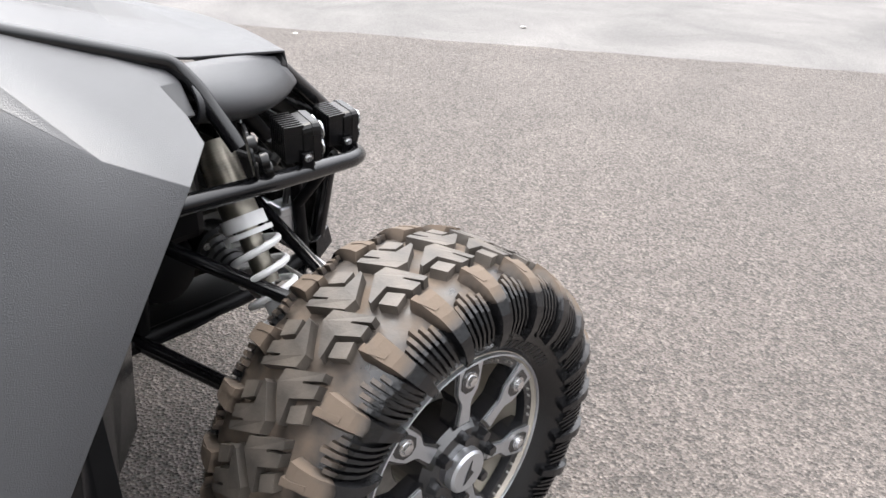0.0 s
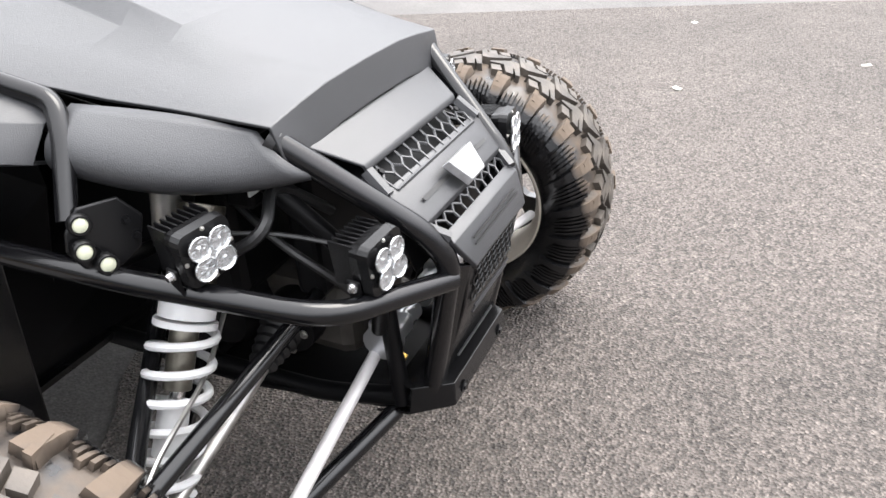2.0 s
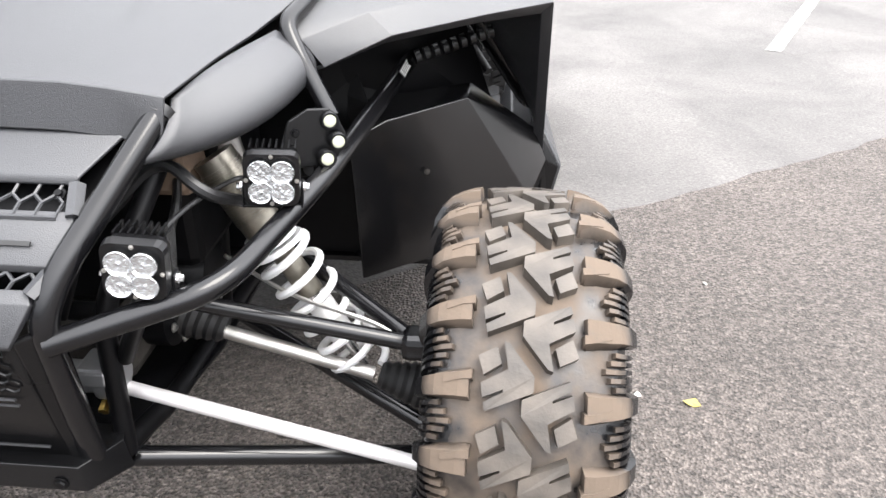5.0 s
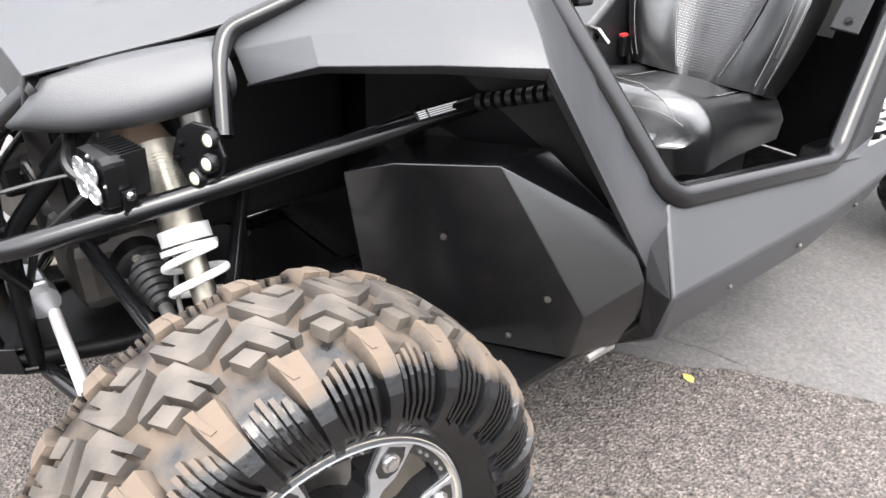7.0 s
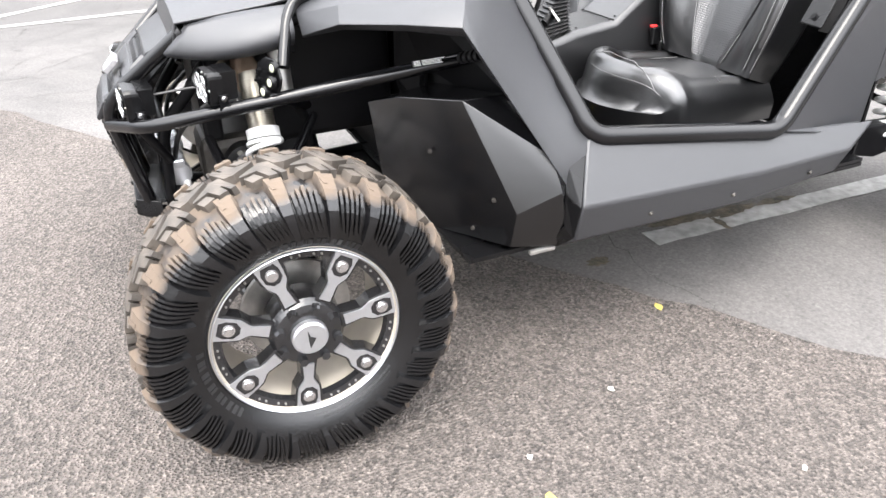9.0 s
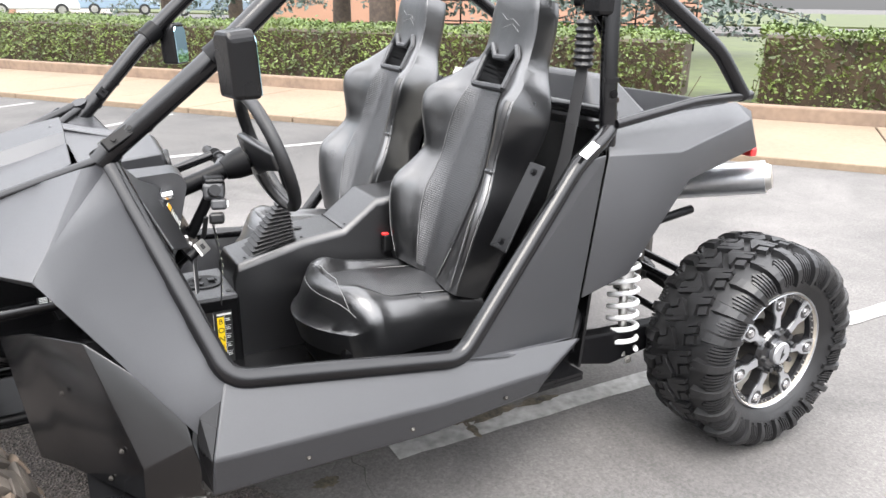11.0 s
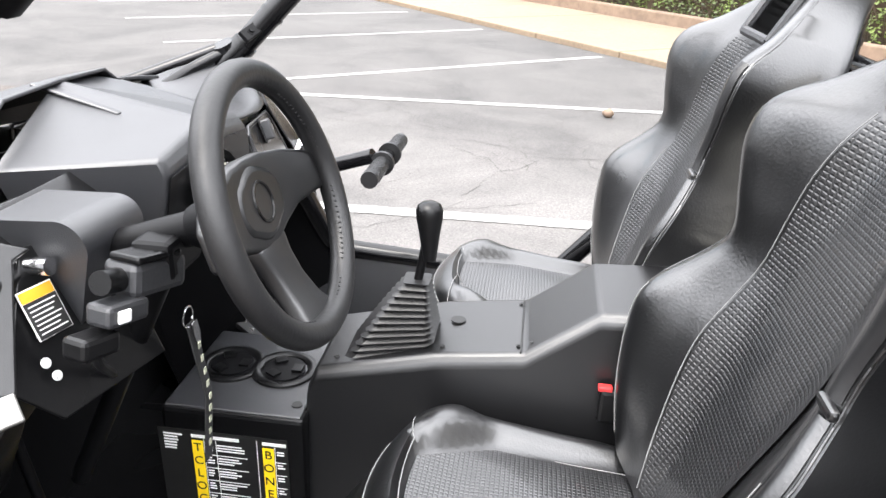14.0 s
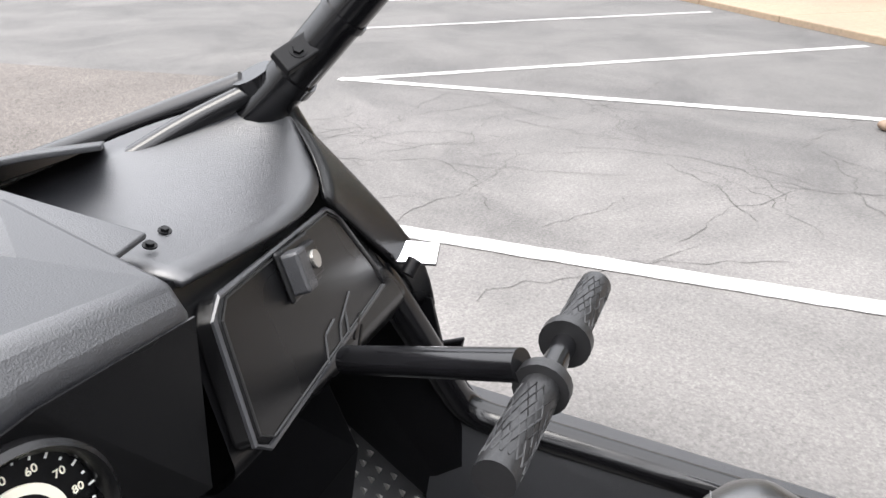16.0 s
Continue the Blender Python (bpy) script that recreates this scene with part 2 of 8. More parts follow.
M_MIRROR = mat("mirror_glass", (0.45, 0.68, 0.80), 0.03, metal=1.0, vary=0.01)

def dusty_mat():
    """Rubber with tan dust caked on the crown of the tyre, thinning over the shoulder."""
    m = mat("dusty_rubber", (0.0045, 0.0045, 0.005), 0.36, vary=0.3, scale=18, coarse=4, bump=0.12, bump_scale=150)
    n, l = m.node_tree.nodes, m.node_tree.links
    b = n["Principled BSDF"]
    tc = n.new("ShaderNodeTexCoord")
    mp = n.new("ShaderNodeMapping")
    mp.inputs["Scale"].default_value = (0, 1, 1)
    l.new(tc.outputs["Object"], mp.inputs["Vector"])
    ln = n.new("ShaderNodeVectorMath")
    ln.operation = 'LENGTH'
    l.new(mp.outputs[0], ln.inputs[0])
    no = n.new("ShaderNodeTexNoise")
    no.inputs["Scale"].default_value = 22
    no.inputs["Detail"].default_value = 5
    l.new(tc.outputs["Object"], no.inputs["Vector"])
    mul = n.new("ShaderNodeMath")
    mul.operation = 'MULTIPLY_ADD'
    mul.inputs[1].default_value = 0.055
    l.new(no.outputs["Fac"], mul.inputs[0])
    l.new(ln.outputs["Value"], mul.inputs[2])
    mr = n.new("ShaderNodeMapRange")
    mr.inputs["From Min"].default_value = 0.341
    mr.inputs["From Max"].default_value = 0.363
    l.new(mul.outputs[0], mr.inputs["Value"])
    old = b.inputs["Base Color"].links[0].from_socket
    mix = n.new("ShaderNodeMixRGB")
    mix.inputs[2].default_value = (0.095, 0.071, 0.052, 1)
    l.new(mr.outputs[0], mix.inputs[0])
    l.new(old, mix.inputs[1])
    l.new(mix.outputs[0], b.inputs["Base Color"])
    rg = n.new("ShaderNodeMapRange")
    rg.inputs["To Min"].default_value = 0.22
    rg.inputs["To Max"].default_value = 0.9
    l.new(mr.outputs[0], rg.inputs["Value"])
    l.new(rg.outputs[0], b.inputs["Roughness"])
    return m


M_DUSTY = dusty_mat()

# insert panel of the seats: a fine woven grid in relief


def weave_mat(name, along):
    """Vinyl embossed with small squares; along is the direction that the rows follow."""
    m = mat(name, (0.0075, 0.0075, 0.0083), 0.33, vary=0.15, scale=80, spec=1.0, coat=0.3)
    n, l = m.node_tree.nodes, m.node_tree.links
    tc = n.new("ShaderNodeTexCoord")
    sx = n.new("ShaderNodeSeparateXYZ")
    l.new(tc.outputs["Object"], sx.inputs[0])
    dot = n.new("ShaderNodeVectorMath")
    dot.operation = 'DOT_PRODUCT'
    dot.inputs[1].default_value = along
    l.new(tc.outputs["Object"], dot.inputs[0])
    cb = n.new("ShaderNodeCombineXYZ")
    l.new(sx.outputs[0], cb.inputs[0])
    l.new(dot.outputs["Value"], cb.inputs[1])
    vo = n.new("ShaderNodeTexVoronoi")
    vo.voronoi_dimensions = '2D'
    vo.distance = 'CHEBYCHEV'
    vo.inputs["Scale"].default_value = 150
    vo.inputs["Randomness"].default_value = 0.0
    l.new(cb.outputs[0], vo.inputs["Vector"])
    bp = n.new("ShaderNodeBump")
    bp.inputs["Strength"].default_value = 0.40
    bp.inputs["Distance"].default_value = 0.002
    bp.invert = True
    groove = n.new("ShaderNodeMapRange")
    groove.interpolation_type = 'SMOOTHSTEP'
    groove.inputs["From Min"].default_value = 0.20
    groove.inputs["From Max"].default_value = 0.48
    l.new(vo.outputs["Distance"], groove.inputs["Value"])
    l.new(groove.outputs[0], bp.inputs["Height"])
    l.new(bp.outputs[0], n["Principled BSDF"].inputs["Normal"])
    return m


M_WEAVE = weave_mat("woven_vinyl_back", (0, -0.386, 0.923))
M_WEAVE_C = weave_mat("woven_vinyl_cushion", (0, 1, 0))

# ---- building helpers ----


def bm_new():
    return bmesh.new()


def part(name, bm, material, parent=None, label="", smooth=False, bevel=0.0, solid=0.0, segs=2, angle=40):
    """Link a bmesh as one mesh object under parent."""
    me = bpy.data.meshes.new(name)
    bmesh.ops.recalc_face_normals(bm, faces=bm.faces)
    for f in bm.faces:
        f.smooth = smooth
    bm.to_mesh(me)
    bm.free()
    me.materials.append(material)
    if smooth:
        me.set_sharp_from_angle(angle=radians(angle))
    ob = new(name, me)
    if parent is not None:
        ob.parent = parent
    if label:
        ob["label"] = label
    if solid:
        md = ob.modifiers.new("thick", 'SOLIDIFY')
        md.thickness = solid
        md.offset = -1
    if bevel:
        md = ob.modifiers.new("edge", 'BEVEL')
        md.width = bevel
        md.segments = segs
        md.limit_method = 'ANGLE'
        md.angle_limit = radians(25)
        md.harden_normals = False
    return ob


def faces_bm(verts, faces):
    bm = bm_new()
    vs = [bm.verts.new(v) for v in verts]
    for f in faces:
        bm.faces.new([vs[i] for i in f])
    return bm


def add_box(bm, c, s, m=None):
    """A box of size s at c, or in the frame m."""
    m = m or Matrix.Identity(4)
    vs = [bm.verts.new(m @ Vector((c[0] + sx * s[0] / 2, c[1] + sy * s[1] / 2, c[2] + sz * s[2] / 2)))
          for sx in (-1, 1) for sy in (-1, 1) for sz in (-1, 1)]
    for f in ((0, 1, 3, 2), (4, 6, 7, 5), (0, 4, 5, 1), (2, 3, 7, 6), (0, 2, 6, 4), (1, 5, 7, 3)):
        bm.faces.new([vs[i] for i in f])
    return vs


def ring_strip(bm, rings, closed=False, caps=True):
    """Skin rings of vertices, and cap the ends."""
    n = len(rings[0])
    pairs = list(zip(rings, rings[1:]))
    if closed:
        pairs.append((rings[-1], rings[0]))
    for a, b in pairs:
        for i in range(n):
            bm.faces.new((a[i], a[(i + 1) % n], b[(i + 1) % n], b[i]))
    if caps and not closed:
        bm.faces.new(rings[0][::-1])
        bm.faces.new(rings[-1])


def fillet(pts, r, n=6):
    """Round the corners of a path."""
    pts = [Vector(p) for p in pts]
    out = [pts[0]]
    for a, b, c in zip(pts, pts[1:], pts[2:]):
        d1, d2 = (a - b), (c - b)
        k = min(r, d1.length * 0.45, d2.length * 0.45)
        p, q = b + d1.normalized() * k, b + d2.normalized() * k
        for i in range(n + 1):
            t = i / n
            out.append(p * (1 - t) ** 2 + b * 2 * t * (1 - t) + q * t * t)
    out.append(pts[-1])
    return out


def add_tube(bm, pts, r, bend=0.05, seg=12, closed=False, r2=None):
    """Sweep a circle along a path with rounded bends."""
    path = fillet(pts, bend) if (len(pts) > 2 and not closed) else [Vector(p) for p in pts]
    rings = []
    up = None
    for i, p in enumerate(path):
        if closed:
            d = path[(i + 1) % len(path)] - path[i - 1]
        else:
            d = path[min(i + 1, len(path) - 1)] - path[max(i - 1, 0)]
        d.normalize()
        if up is None:
            up = d.orthogonal().normalized()
        up = (up - d * up.dot(d)).normalized()
        side = d.cross(up)
        rr = r if r2 is None else r + (r2 - r) * i / (len(path) - 1)
        rings.append([bm.verts.new(p + (up * math.cos(2 * math.pi * k / seg) + side * math.sin(2 * math.pi * k / seg)) * rr) for k in range(seg)])
    ring_strip(bm, rings, closed)
    return bm


def add_lathe(bm, profile, m=None, n=48, closed=False):
    """Turn a profile of (along, radius) about the local x axis."""
    m = m or Matrix.Identity(4)
    rings = []
    for a in range(n):
        t = 2 * math.pi * a / n
        rings.append([bm.verts.new(m @ Vector((x, r * math.cos(t), r * math.sin(t)))) for x, r in profile])
    k = len(profile)
    for a in range(n):
        p, q = rings[a], rings[(a + 1) % n]
        for i in range(k if closed else k - 1):
            j = (i + 1) % k
            bm.faces.new((p[i], p[j], q[j], q[i]))
    if not closed:
        for i in (0, k - 1):
            if profile[i][1] > 1e-6:
                bm.faces.new([rings[a][i] for a in range(n)])
    return bm


def add_prism(bm, poly, m, depth, inset=0.0):
    """Extrude a flat outline (local x, y) along local z, the far face drawn in a little."""
    c = Vector((sum(p[0] for p in poly) / len(poly), sum(p[1] for p in poly) / len(poly)))
    lo = [bm.verts.new(m @ Vector((p[0], p[1], 0))) for p in poly]
    hi = []
    for p in poly:
        v = Vector(p[:2])
        d = c - v
        if d.length > 1e-6:
            v = v + d.normalized() * min(inset, d.length * 0.5)
        hi.append(bm.verts.new(m @ Vector((v[0], v[1], depth))))
    n = len(poly)
    for i in range(n):
        bm.faces.new((lo[i], lo[(i + 1) % n], hi[(i + 1) % n], hi[i]))
    bm.faces.new(lo[::-1])
    bm.faces.new(hi)
    return bm


def frame_at(p, xdir, zdir):
    """A frame at p whose z is zdir and whose x is near xdir."""
    z = Vector(zdir).normalized()
    x = Vector(xdir)
    x = (x - z * x.dot(z)).normalized()
    y = z.cross(x)
    return Matrix(((x[0], y[0], z[0], p[0]), (x[1], y[1], z[1], p[1]), (x[2], y[2], z[2], p[2]), (0, 0, 0, 1)))


def tube(name, pts, r, material, parent, bend=0.05, seg=12, label="", closed=False):
    return part(name, add_tube(bm_new(), pts, r, bend, seg, closed), material, parent, label, smooth=True)


def rod(name, a, b, r, material, parent, seg=12, label="", r2=None):
    return part(name, add_tube(bm_new(), [a, b], r, 0, seg, False, r2), material, parent, label, smooth=True)


def mir(p, s):
    return (p[0] * s, p[1], p[2])


def box_part(name, c, s, material, parent, m=None, bevel=0.004, label=""):
    bm = bm_new()
    add_box(bm, c, s, m)
    return part(name, bm, material, parent, label, bevel=bevel)


def bolt(name, p, direction, r, material, parent, h=0.006):
    """A hexagon-headed bolt."""
    bm = bm_new()
    m = frame_at(p, Vector(direction).orthogonal(), direction)
    add_prism(bm, [(r * math.cos(a), r * math.sin(a)) for a in [2 * math.pi * i / 12 for i in range(12)]], m, h * 0.35, 0)
    add_prism(bm, [(0.7 * r * math.cos(a), 0.7 * r * math.sin(a)) for a in [2 * math.pi * i / 6 for i in range(6)]], m, h, r * 0.1)
    return part(name, bm, material, parent)

def soft_sheet(name, rows, material, parent, label=""):
    """A moulded panel through rows of points, rounded off."""
    k = len(rows[0])
    fs = [(r * k + c, r * k + c + 1, (r + 1) * k + c + 1, (r + 1) * k + c) for r in range(len(rows) - 1) for c in range(k - 1)]
    ob = part(name, faces_bm([p for r in rows for p in r], fs), material, parent, label, smooth=True, angle=180)
    md = ob.modifiers.new("round", 'SUBSURF')
    md.levels = md.render_levels = 2
    md.boundary_smooth = 'PRESERVE_CORNERS'
    md = ob.modifiers.new("thick", 'SOLIDIFY')
    md.thickness = 0.006
    return ob


# ---- ground and lot ----
ground = tagged(part("ground", faces_bm([(-400, -400, 0), (400, -400, 0), (400, 400, 0), (-400, 400, 0)], [(0, 1, 2, 3)]), M_OLD),
                "worn pale grey asphalt of a parking lot", "ground", kind="structure")


def edge_wobble(a, b, step, amp, seed):
    """Points along a line, slightly uneven, as a broken asphalt edge is."""
    rnd = random.Random(seed)
    a, b = Vector(a), Vector(b)
    n = max(2, int((b - a).length / step))
    side = Vector((-(b - a)[1], (b - a)[0])).normalized()
    return [a.lerp(b, i / n) + side * rnd.uniform(-amp, amp) for i in range(n)]


# the newer, darker strip laid over the old surface
EDGE_A = edge_wobble((-3.2, -2.84), (4.6, 2.39), 0.12, 0.018, 3)
EDGE_B = edge_wobble((-4.9, 1.43), (4.0, 7.29), 0.16, 0.02, 4)
bm = bm_new()
N_ACROSS = len(EDGE_A) - 1
rows = []
for i, a in enumerate(EDGE_A):
    b = EDGE_B[round(i * (len(EDGE_B) - 1) / N_ACROSS)]
    rows.append([bm.verts.new((p[0], p[1], z)) for p, z in ((a, 0.0005), (a, 0.006), (b, 0.006), (b, 0.0005))])
for a, b in zip(rows, rows[1:]):
    for k in range(3):
        bm.faces.new((a[k], a[k + 1], b[k + 1], b[k]))
for r in (rows[0], rows[-1]):
    bm.faces.new(r)
tagged(part("road", bm, M_NEW), "fresh dark brownish asphalt strip with rough edge", "road", kind="structure")


def stripe(a, b, w, seed):
    """A worn painted line on the ground."""
    a, b = Vector((*a, 0)), Vector((*b, 0))
    d = (b - a).normalized()
    s = Vector((-d[1], d[0], 0)) * w / 2
    rnd = random.Random(seed)
    n = max(4, int((b - a).length / 0.08))
    bm = bm_new()
    left, right = [], []
    for i in range(n + 1):
        p = a.lerp(b, i / n) + Vector((0, 0, 0.004 + 0.0006 * (seed % 2)))
        left.append(bm.verts.new(p + s * rnd.uniform(0.9, 1.05)))
        right.append(bm.verts.new(p - s * rnd.uniform(0.9, 1.05)))
    for i in range(n):
        bm.faces.new((left[i], right[i], right[i + 1], left[i + 1]))
    return tagged(part("painted_line", bm, M_PAINT), "worn white painted parking line on asphalt", "road marking", "parking lines", "structure")


stripe((2.31, 0.27), (2.40, -3.4), 0.11, 1)
stripe((-0.287, -1.30), (-0.310, -4.4), 0.098, 2)
stripe((4.73, 1.90), (5.06, -3.1), 0.10, 3)
stripe((4.70, 1.88), (7.75, -1.95), 0.10, 4)
for i in range(9):
    stripe((6.95 + 1.8 * i, 2.95 + 1.45 * i), (9.62 + 1.72 * i, -0.42 + 1.36 * i), 0.10, 5 + i)
stripe((-3.3, -5.76), (-2.4, -2.9 - 1.0), 0.10, 30)


def crack(pts, w, seed):
    rnd = random.Random(seed)
    bm = bm_new()
    path = []
    for a, b in zip(pts, pts[1:]):
        a, b = Vector(a), Vector(b)
        n = max(3, int((b - a).length / 0.06))
        for i in range(n):
            path.append(a.lerp(b, i / n) + Vector((rnd.uniform(-0.028, 0.028), rnd.uniform(-0.028, 0.028))))
    l, r = [], []
    for i, p in enumerate(path):
        d = (path[min(i + 1, len(path) - 1)] - path[max(0, i - 1)]).normalized()
        s = Vector((-d[1], d[0])) * w * rnd.uniform(0.2, 1)
        l.append(bm.verts.new((*(p + s), 0.0025)))
        r.append(bm.verts.new((*(p - s), 0.0025)))
    for i in range(len(path) - 1):
        bm.faces.new((l[i], r[i], r[i + 1], l[i + 1]))
    return tagged(part("crack", bm, M_CRACK), "thin jagged crack in the old asphalt", "crack", "asphalt cracks", "structure")


rnd = random.Random(12)
for i in range(54):
    x, y = rnd.uniform(2.6, 4.7), rnd.uniform(-2.2, 1.6)
    a = rnd.uniform(0, 3.1)
    n = rnd.randint(3, 6)
    pts = [(x, y)]
    for k in range(n):
        a += rnd.uniform(-0.5, 0.5)
        pts.append((pts[-1][0] + 0.22 * math.cos(a), pts[-1][1] + 0.22 * math.sin(a)))
    crack(pts, 0.0024, 140 + i)
for i, pts in enumerate([[(-1.6, 4.2), (-0.5, 6.0), (1.0, 7.2)], [(-4.2, -4.6), (-3.4, -4.4), (-2.6, -4.9)], [(-3.6, -3.6), (-3.0, -4.0), (-2.4, -3.8)],
                         [(-1.15, -0.75), (-1.22, -0.88), (-1.2, -0.98)], [(-0.75, -1.2), (-0.4, -1.16), (0.1, -1.25)]]):
    crack(pts, 0.003, 80 + i)

# dark soil and old filler where the painted line meets the patch
rnd = random.Random(77)
for cx, cy, rx, ry in ((-0.215, -1.48, 0.045, 0.13), (-0.238, -1.69, 0.036, 0.15), (-0.240, -1.90, 0.026, 0.10), (-0.30, -1.595, 0.060, 0.018), (-0.345, -1.05, 0.030, 0.05)):
    bm = bm_new()
    n = 26
    ring = [bm.verts.new((cx + rx * math.cos(2 * math.pi * i / n) * rnd.uniform(0.55, 1.1), cy + ry * math.sin(2 * math.pi * i / n) * rnd.uniform(0.55, 1.1), 0.0072)) for i in range(n)]
    c = bm.verts.new((cx, cy, 0.010))
    for i in range(n):
        bm.faces.new((c, ring[i], ring[(i + 1) % n]))
    tagged(part("soil", bm, M_SOIL), "thin patch of dark brown soil on asphalt", "soil", "soil patches", "structure")

# sidewalk, bed kerb and lawn: strips along one direction
ALONG = Vector((0.794, 0.608, 0))
OUT = Vector((0.608, -0.794, 0))
KERB0 = Vector((6.5, -3.12, 0))


def strip_box(name, d0, d1, z0, z1, a0, a1, material, label, category, bevel=0.015):
    bm = bm_new()
    c = [KERB0 + ALONG * a + OUT * d for a, d in ((a0, d0), (a1, d0), (a1, d1), (a0, d1))]
    lo = [bm.verts.new((p[0], p[1], z0)) for p in c]
    hi = [bm.verts.new((p[0], p[1], z1)) for p in c]
    bm.faces.new(lo[::-1])
    bm.faces.new(hi)
    for i in range(4):
        bm.faces.new((lo[i], lo[(i + 1) % 4], hi[(i + 1) % 4], hi[i]))
    return tagged(part(name, bm, material, bevel=bevel), label, category, kind="structure")


for i in range(-12, 26):
    strip_box("sidewalk_slab", 0, 2.55, -0.1, 0.07 + 0.002 * (i % 2), i * 1.6, i * 1.6 + 1.585, M_WALK, "pale sandy concrete sidewalk slab", "sidewalk", 0.012)
strip_box("kerb_edging", 2.56, 2.74, -0.1, 0.24, -26, 42, M_KERB, "low pinkish concrete edging below the hedge", "kerb", 0.02)
strip_box("lawn", 2.75, 26, -0.1, 0.20, -40, 60, M_GRASS, "short green lawn behind the hedge", "lawn", 0)
strip_box("far_road", 26, 38, -0.1, 0.32, -60, 80, M_OLD, "pale street beyond the lawn", "road", 0)
strip_box("far_lawn", 38, 120, -0.1, 0.42, -90, 120, M_GRASS, "sunlit yellow green front lawns", "lawn", 0)


def leaf_cloud(bm, n, where, size, rnd, flat=0.3):
    """Many small bent leaves; where() gives a place."""
    for _ in range(n):
        p = where(rnd)
        d = Vector((rnd.gauss(0, 1), rnd.gauss(0, 1), rnd.gauss(0, 1) * (1 - flat))).normalized()
        s = d.orthogonal().normalized()
        k = size * rnd.uniform(0.5, 1.3)
        u = d.cross(s)
        vs = [bm.verts.new(q) for q in (p - d * k, p + s * k * 0.5 + u * k * 0.1, p + d * k, p - s * k * 0.5 + u * k * 0.1)]
        bm.faces.new((vs[0], vs[1], vs[2]))
        bm.faces.new((vs[0], vs[2], vs[3]))


def hedge(a0, a1, d0, d1, z1, seed, label):
    """A clipped hedge: twiggy core, dark leaves, light new growth on top."""
    rnd = random.Random(seed)
    root = new("hedge")
    root.matrix_world = Matrix.Translation(KERB0 + ALONG * (a0 + a1) / 2 + OUT * (d0 + d1) / 2)
    inv = root.matrix_world.inverted()
    tagged(root, label, "hedge")
    length = a1 - a0

    def lump(a, z):
        return 0.10 * noise.noise(Vector((a * 0.9, z * 2.2, seed))) + 0.05 * noise.noise(Vector((a * 3.1, z * 5, seed + 5)))

    def face(r):
        a = r.uniform(a0, a1)
        k = r.random()
        if k < 0.62:
            z = 0.2 + (z1 - 0.2) * r.random() ** 0.8
            d = d0 + lump(a, z) + abs(r.gauss(0, 0.045))
        else:
            z = z1 + lump(a, 9) - abs(r.gauss(0, 0.03))
            d = r.uniform(d0, d1)
        return inv @ (KERB0 + ALONG * a + OUT * d + Vector((0, 0, z)))

    def topmost(r):
        a = r.uniform(a0, a1)
        d = r.uniform(d0 - 0.02, d1)
        return inv @ (KERB0 + ALONG * a + OUT * d + Vector((0, 0, z1 + lump(a, 9) + abs(r.gauss(0, 0.03)))))
    bm = bm_new()
    c = [inv @ (KERB0 + ALONG * a + OUT * d) for a, d in ((a0 + 0.08, d0 + 0.16), (a1 - 0.08, d0 + 0.16), (a1 - 0.08, d1 - 0.1), (a0 + 0.08, d1 - 0.1))]
    lo = [bm.verts.new((p[0], p[1], 0.15)) for p in c]
    hi = [bm.verts.new((p[0], p[1], z1 - 0.1)) for p in c]
    bm.faces.new(hi)
    for i in range(4):
        bm.faces.new((lo[i], lo[(i + 1) % 4], hi[(i + 1) % 4], hi[i]))
    part("thicket", bm, M_TWIG, root)
    bm = bm_new()
    for _ in range(int(length * 22)):
        a, z = rnd.uniform(a0, a1), rnd.uniform(0.15, 0.5)
        p = inv @ (KERB0 + ALONG * a + OUT * (d0 + 0.1) + Vector((0, 0, z)))
        q = p + Vector((rnd.uniform(-0.15, 0.15), rnd.uniform(-0.15, 0.15), rnd.uniform(0.15, 0.4))) - OUT * rnd.uniform(0, 0.12)
        add_tube(bm, [p, q], 0.005, 0, 4)
    part("undergrowth", bm, M_TWIG, root)["kind"] = "stuff"
    bm = bm_new()
    leaf_cloud(bm, int(length * 1150), face, 0.032, rnd)
    part("leaves", bm, M_HEDGE, root)["kind"] = "stuff"
    bm = bm_new()
    leaf_cloud(bm, int(length * 420), topmost, 0.034, rnd)
    part("new_growth", bm, M_HEDGE_B, root)["kind"] = "stuff"


hedge(-4.2, 26, 2.8, 4.0, 1.02, 1, "long clipped dark green hedge along the sidewalk")
hedge(-15, -5.0, 2.8, 4.1, 1.12, 2, "clipped green hedge beyond a gap in the row")

# ---- far side: trees, houses, cars ----


def far_place(az, dist):
    """A place seen at an angle from the +x direction, from beside the buggy."""
    a = radians(az)
    return Vector((-1.84 + dist * math.cos(a), -0.85 + dist * math.sin(a), 0))


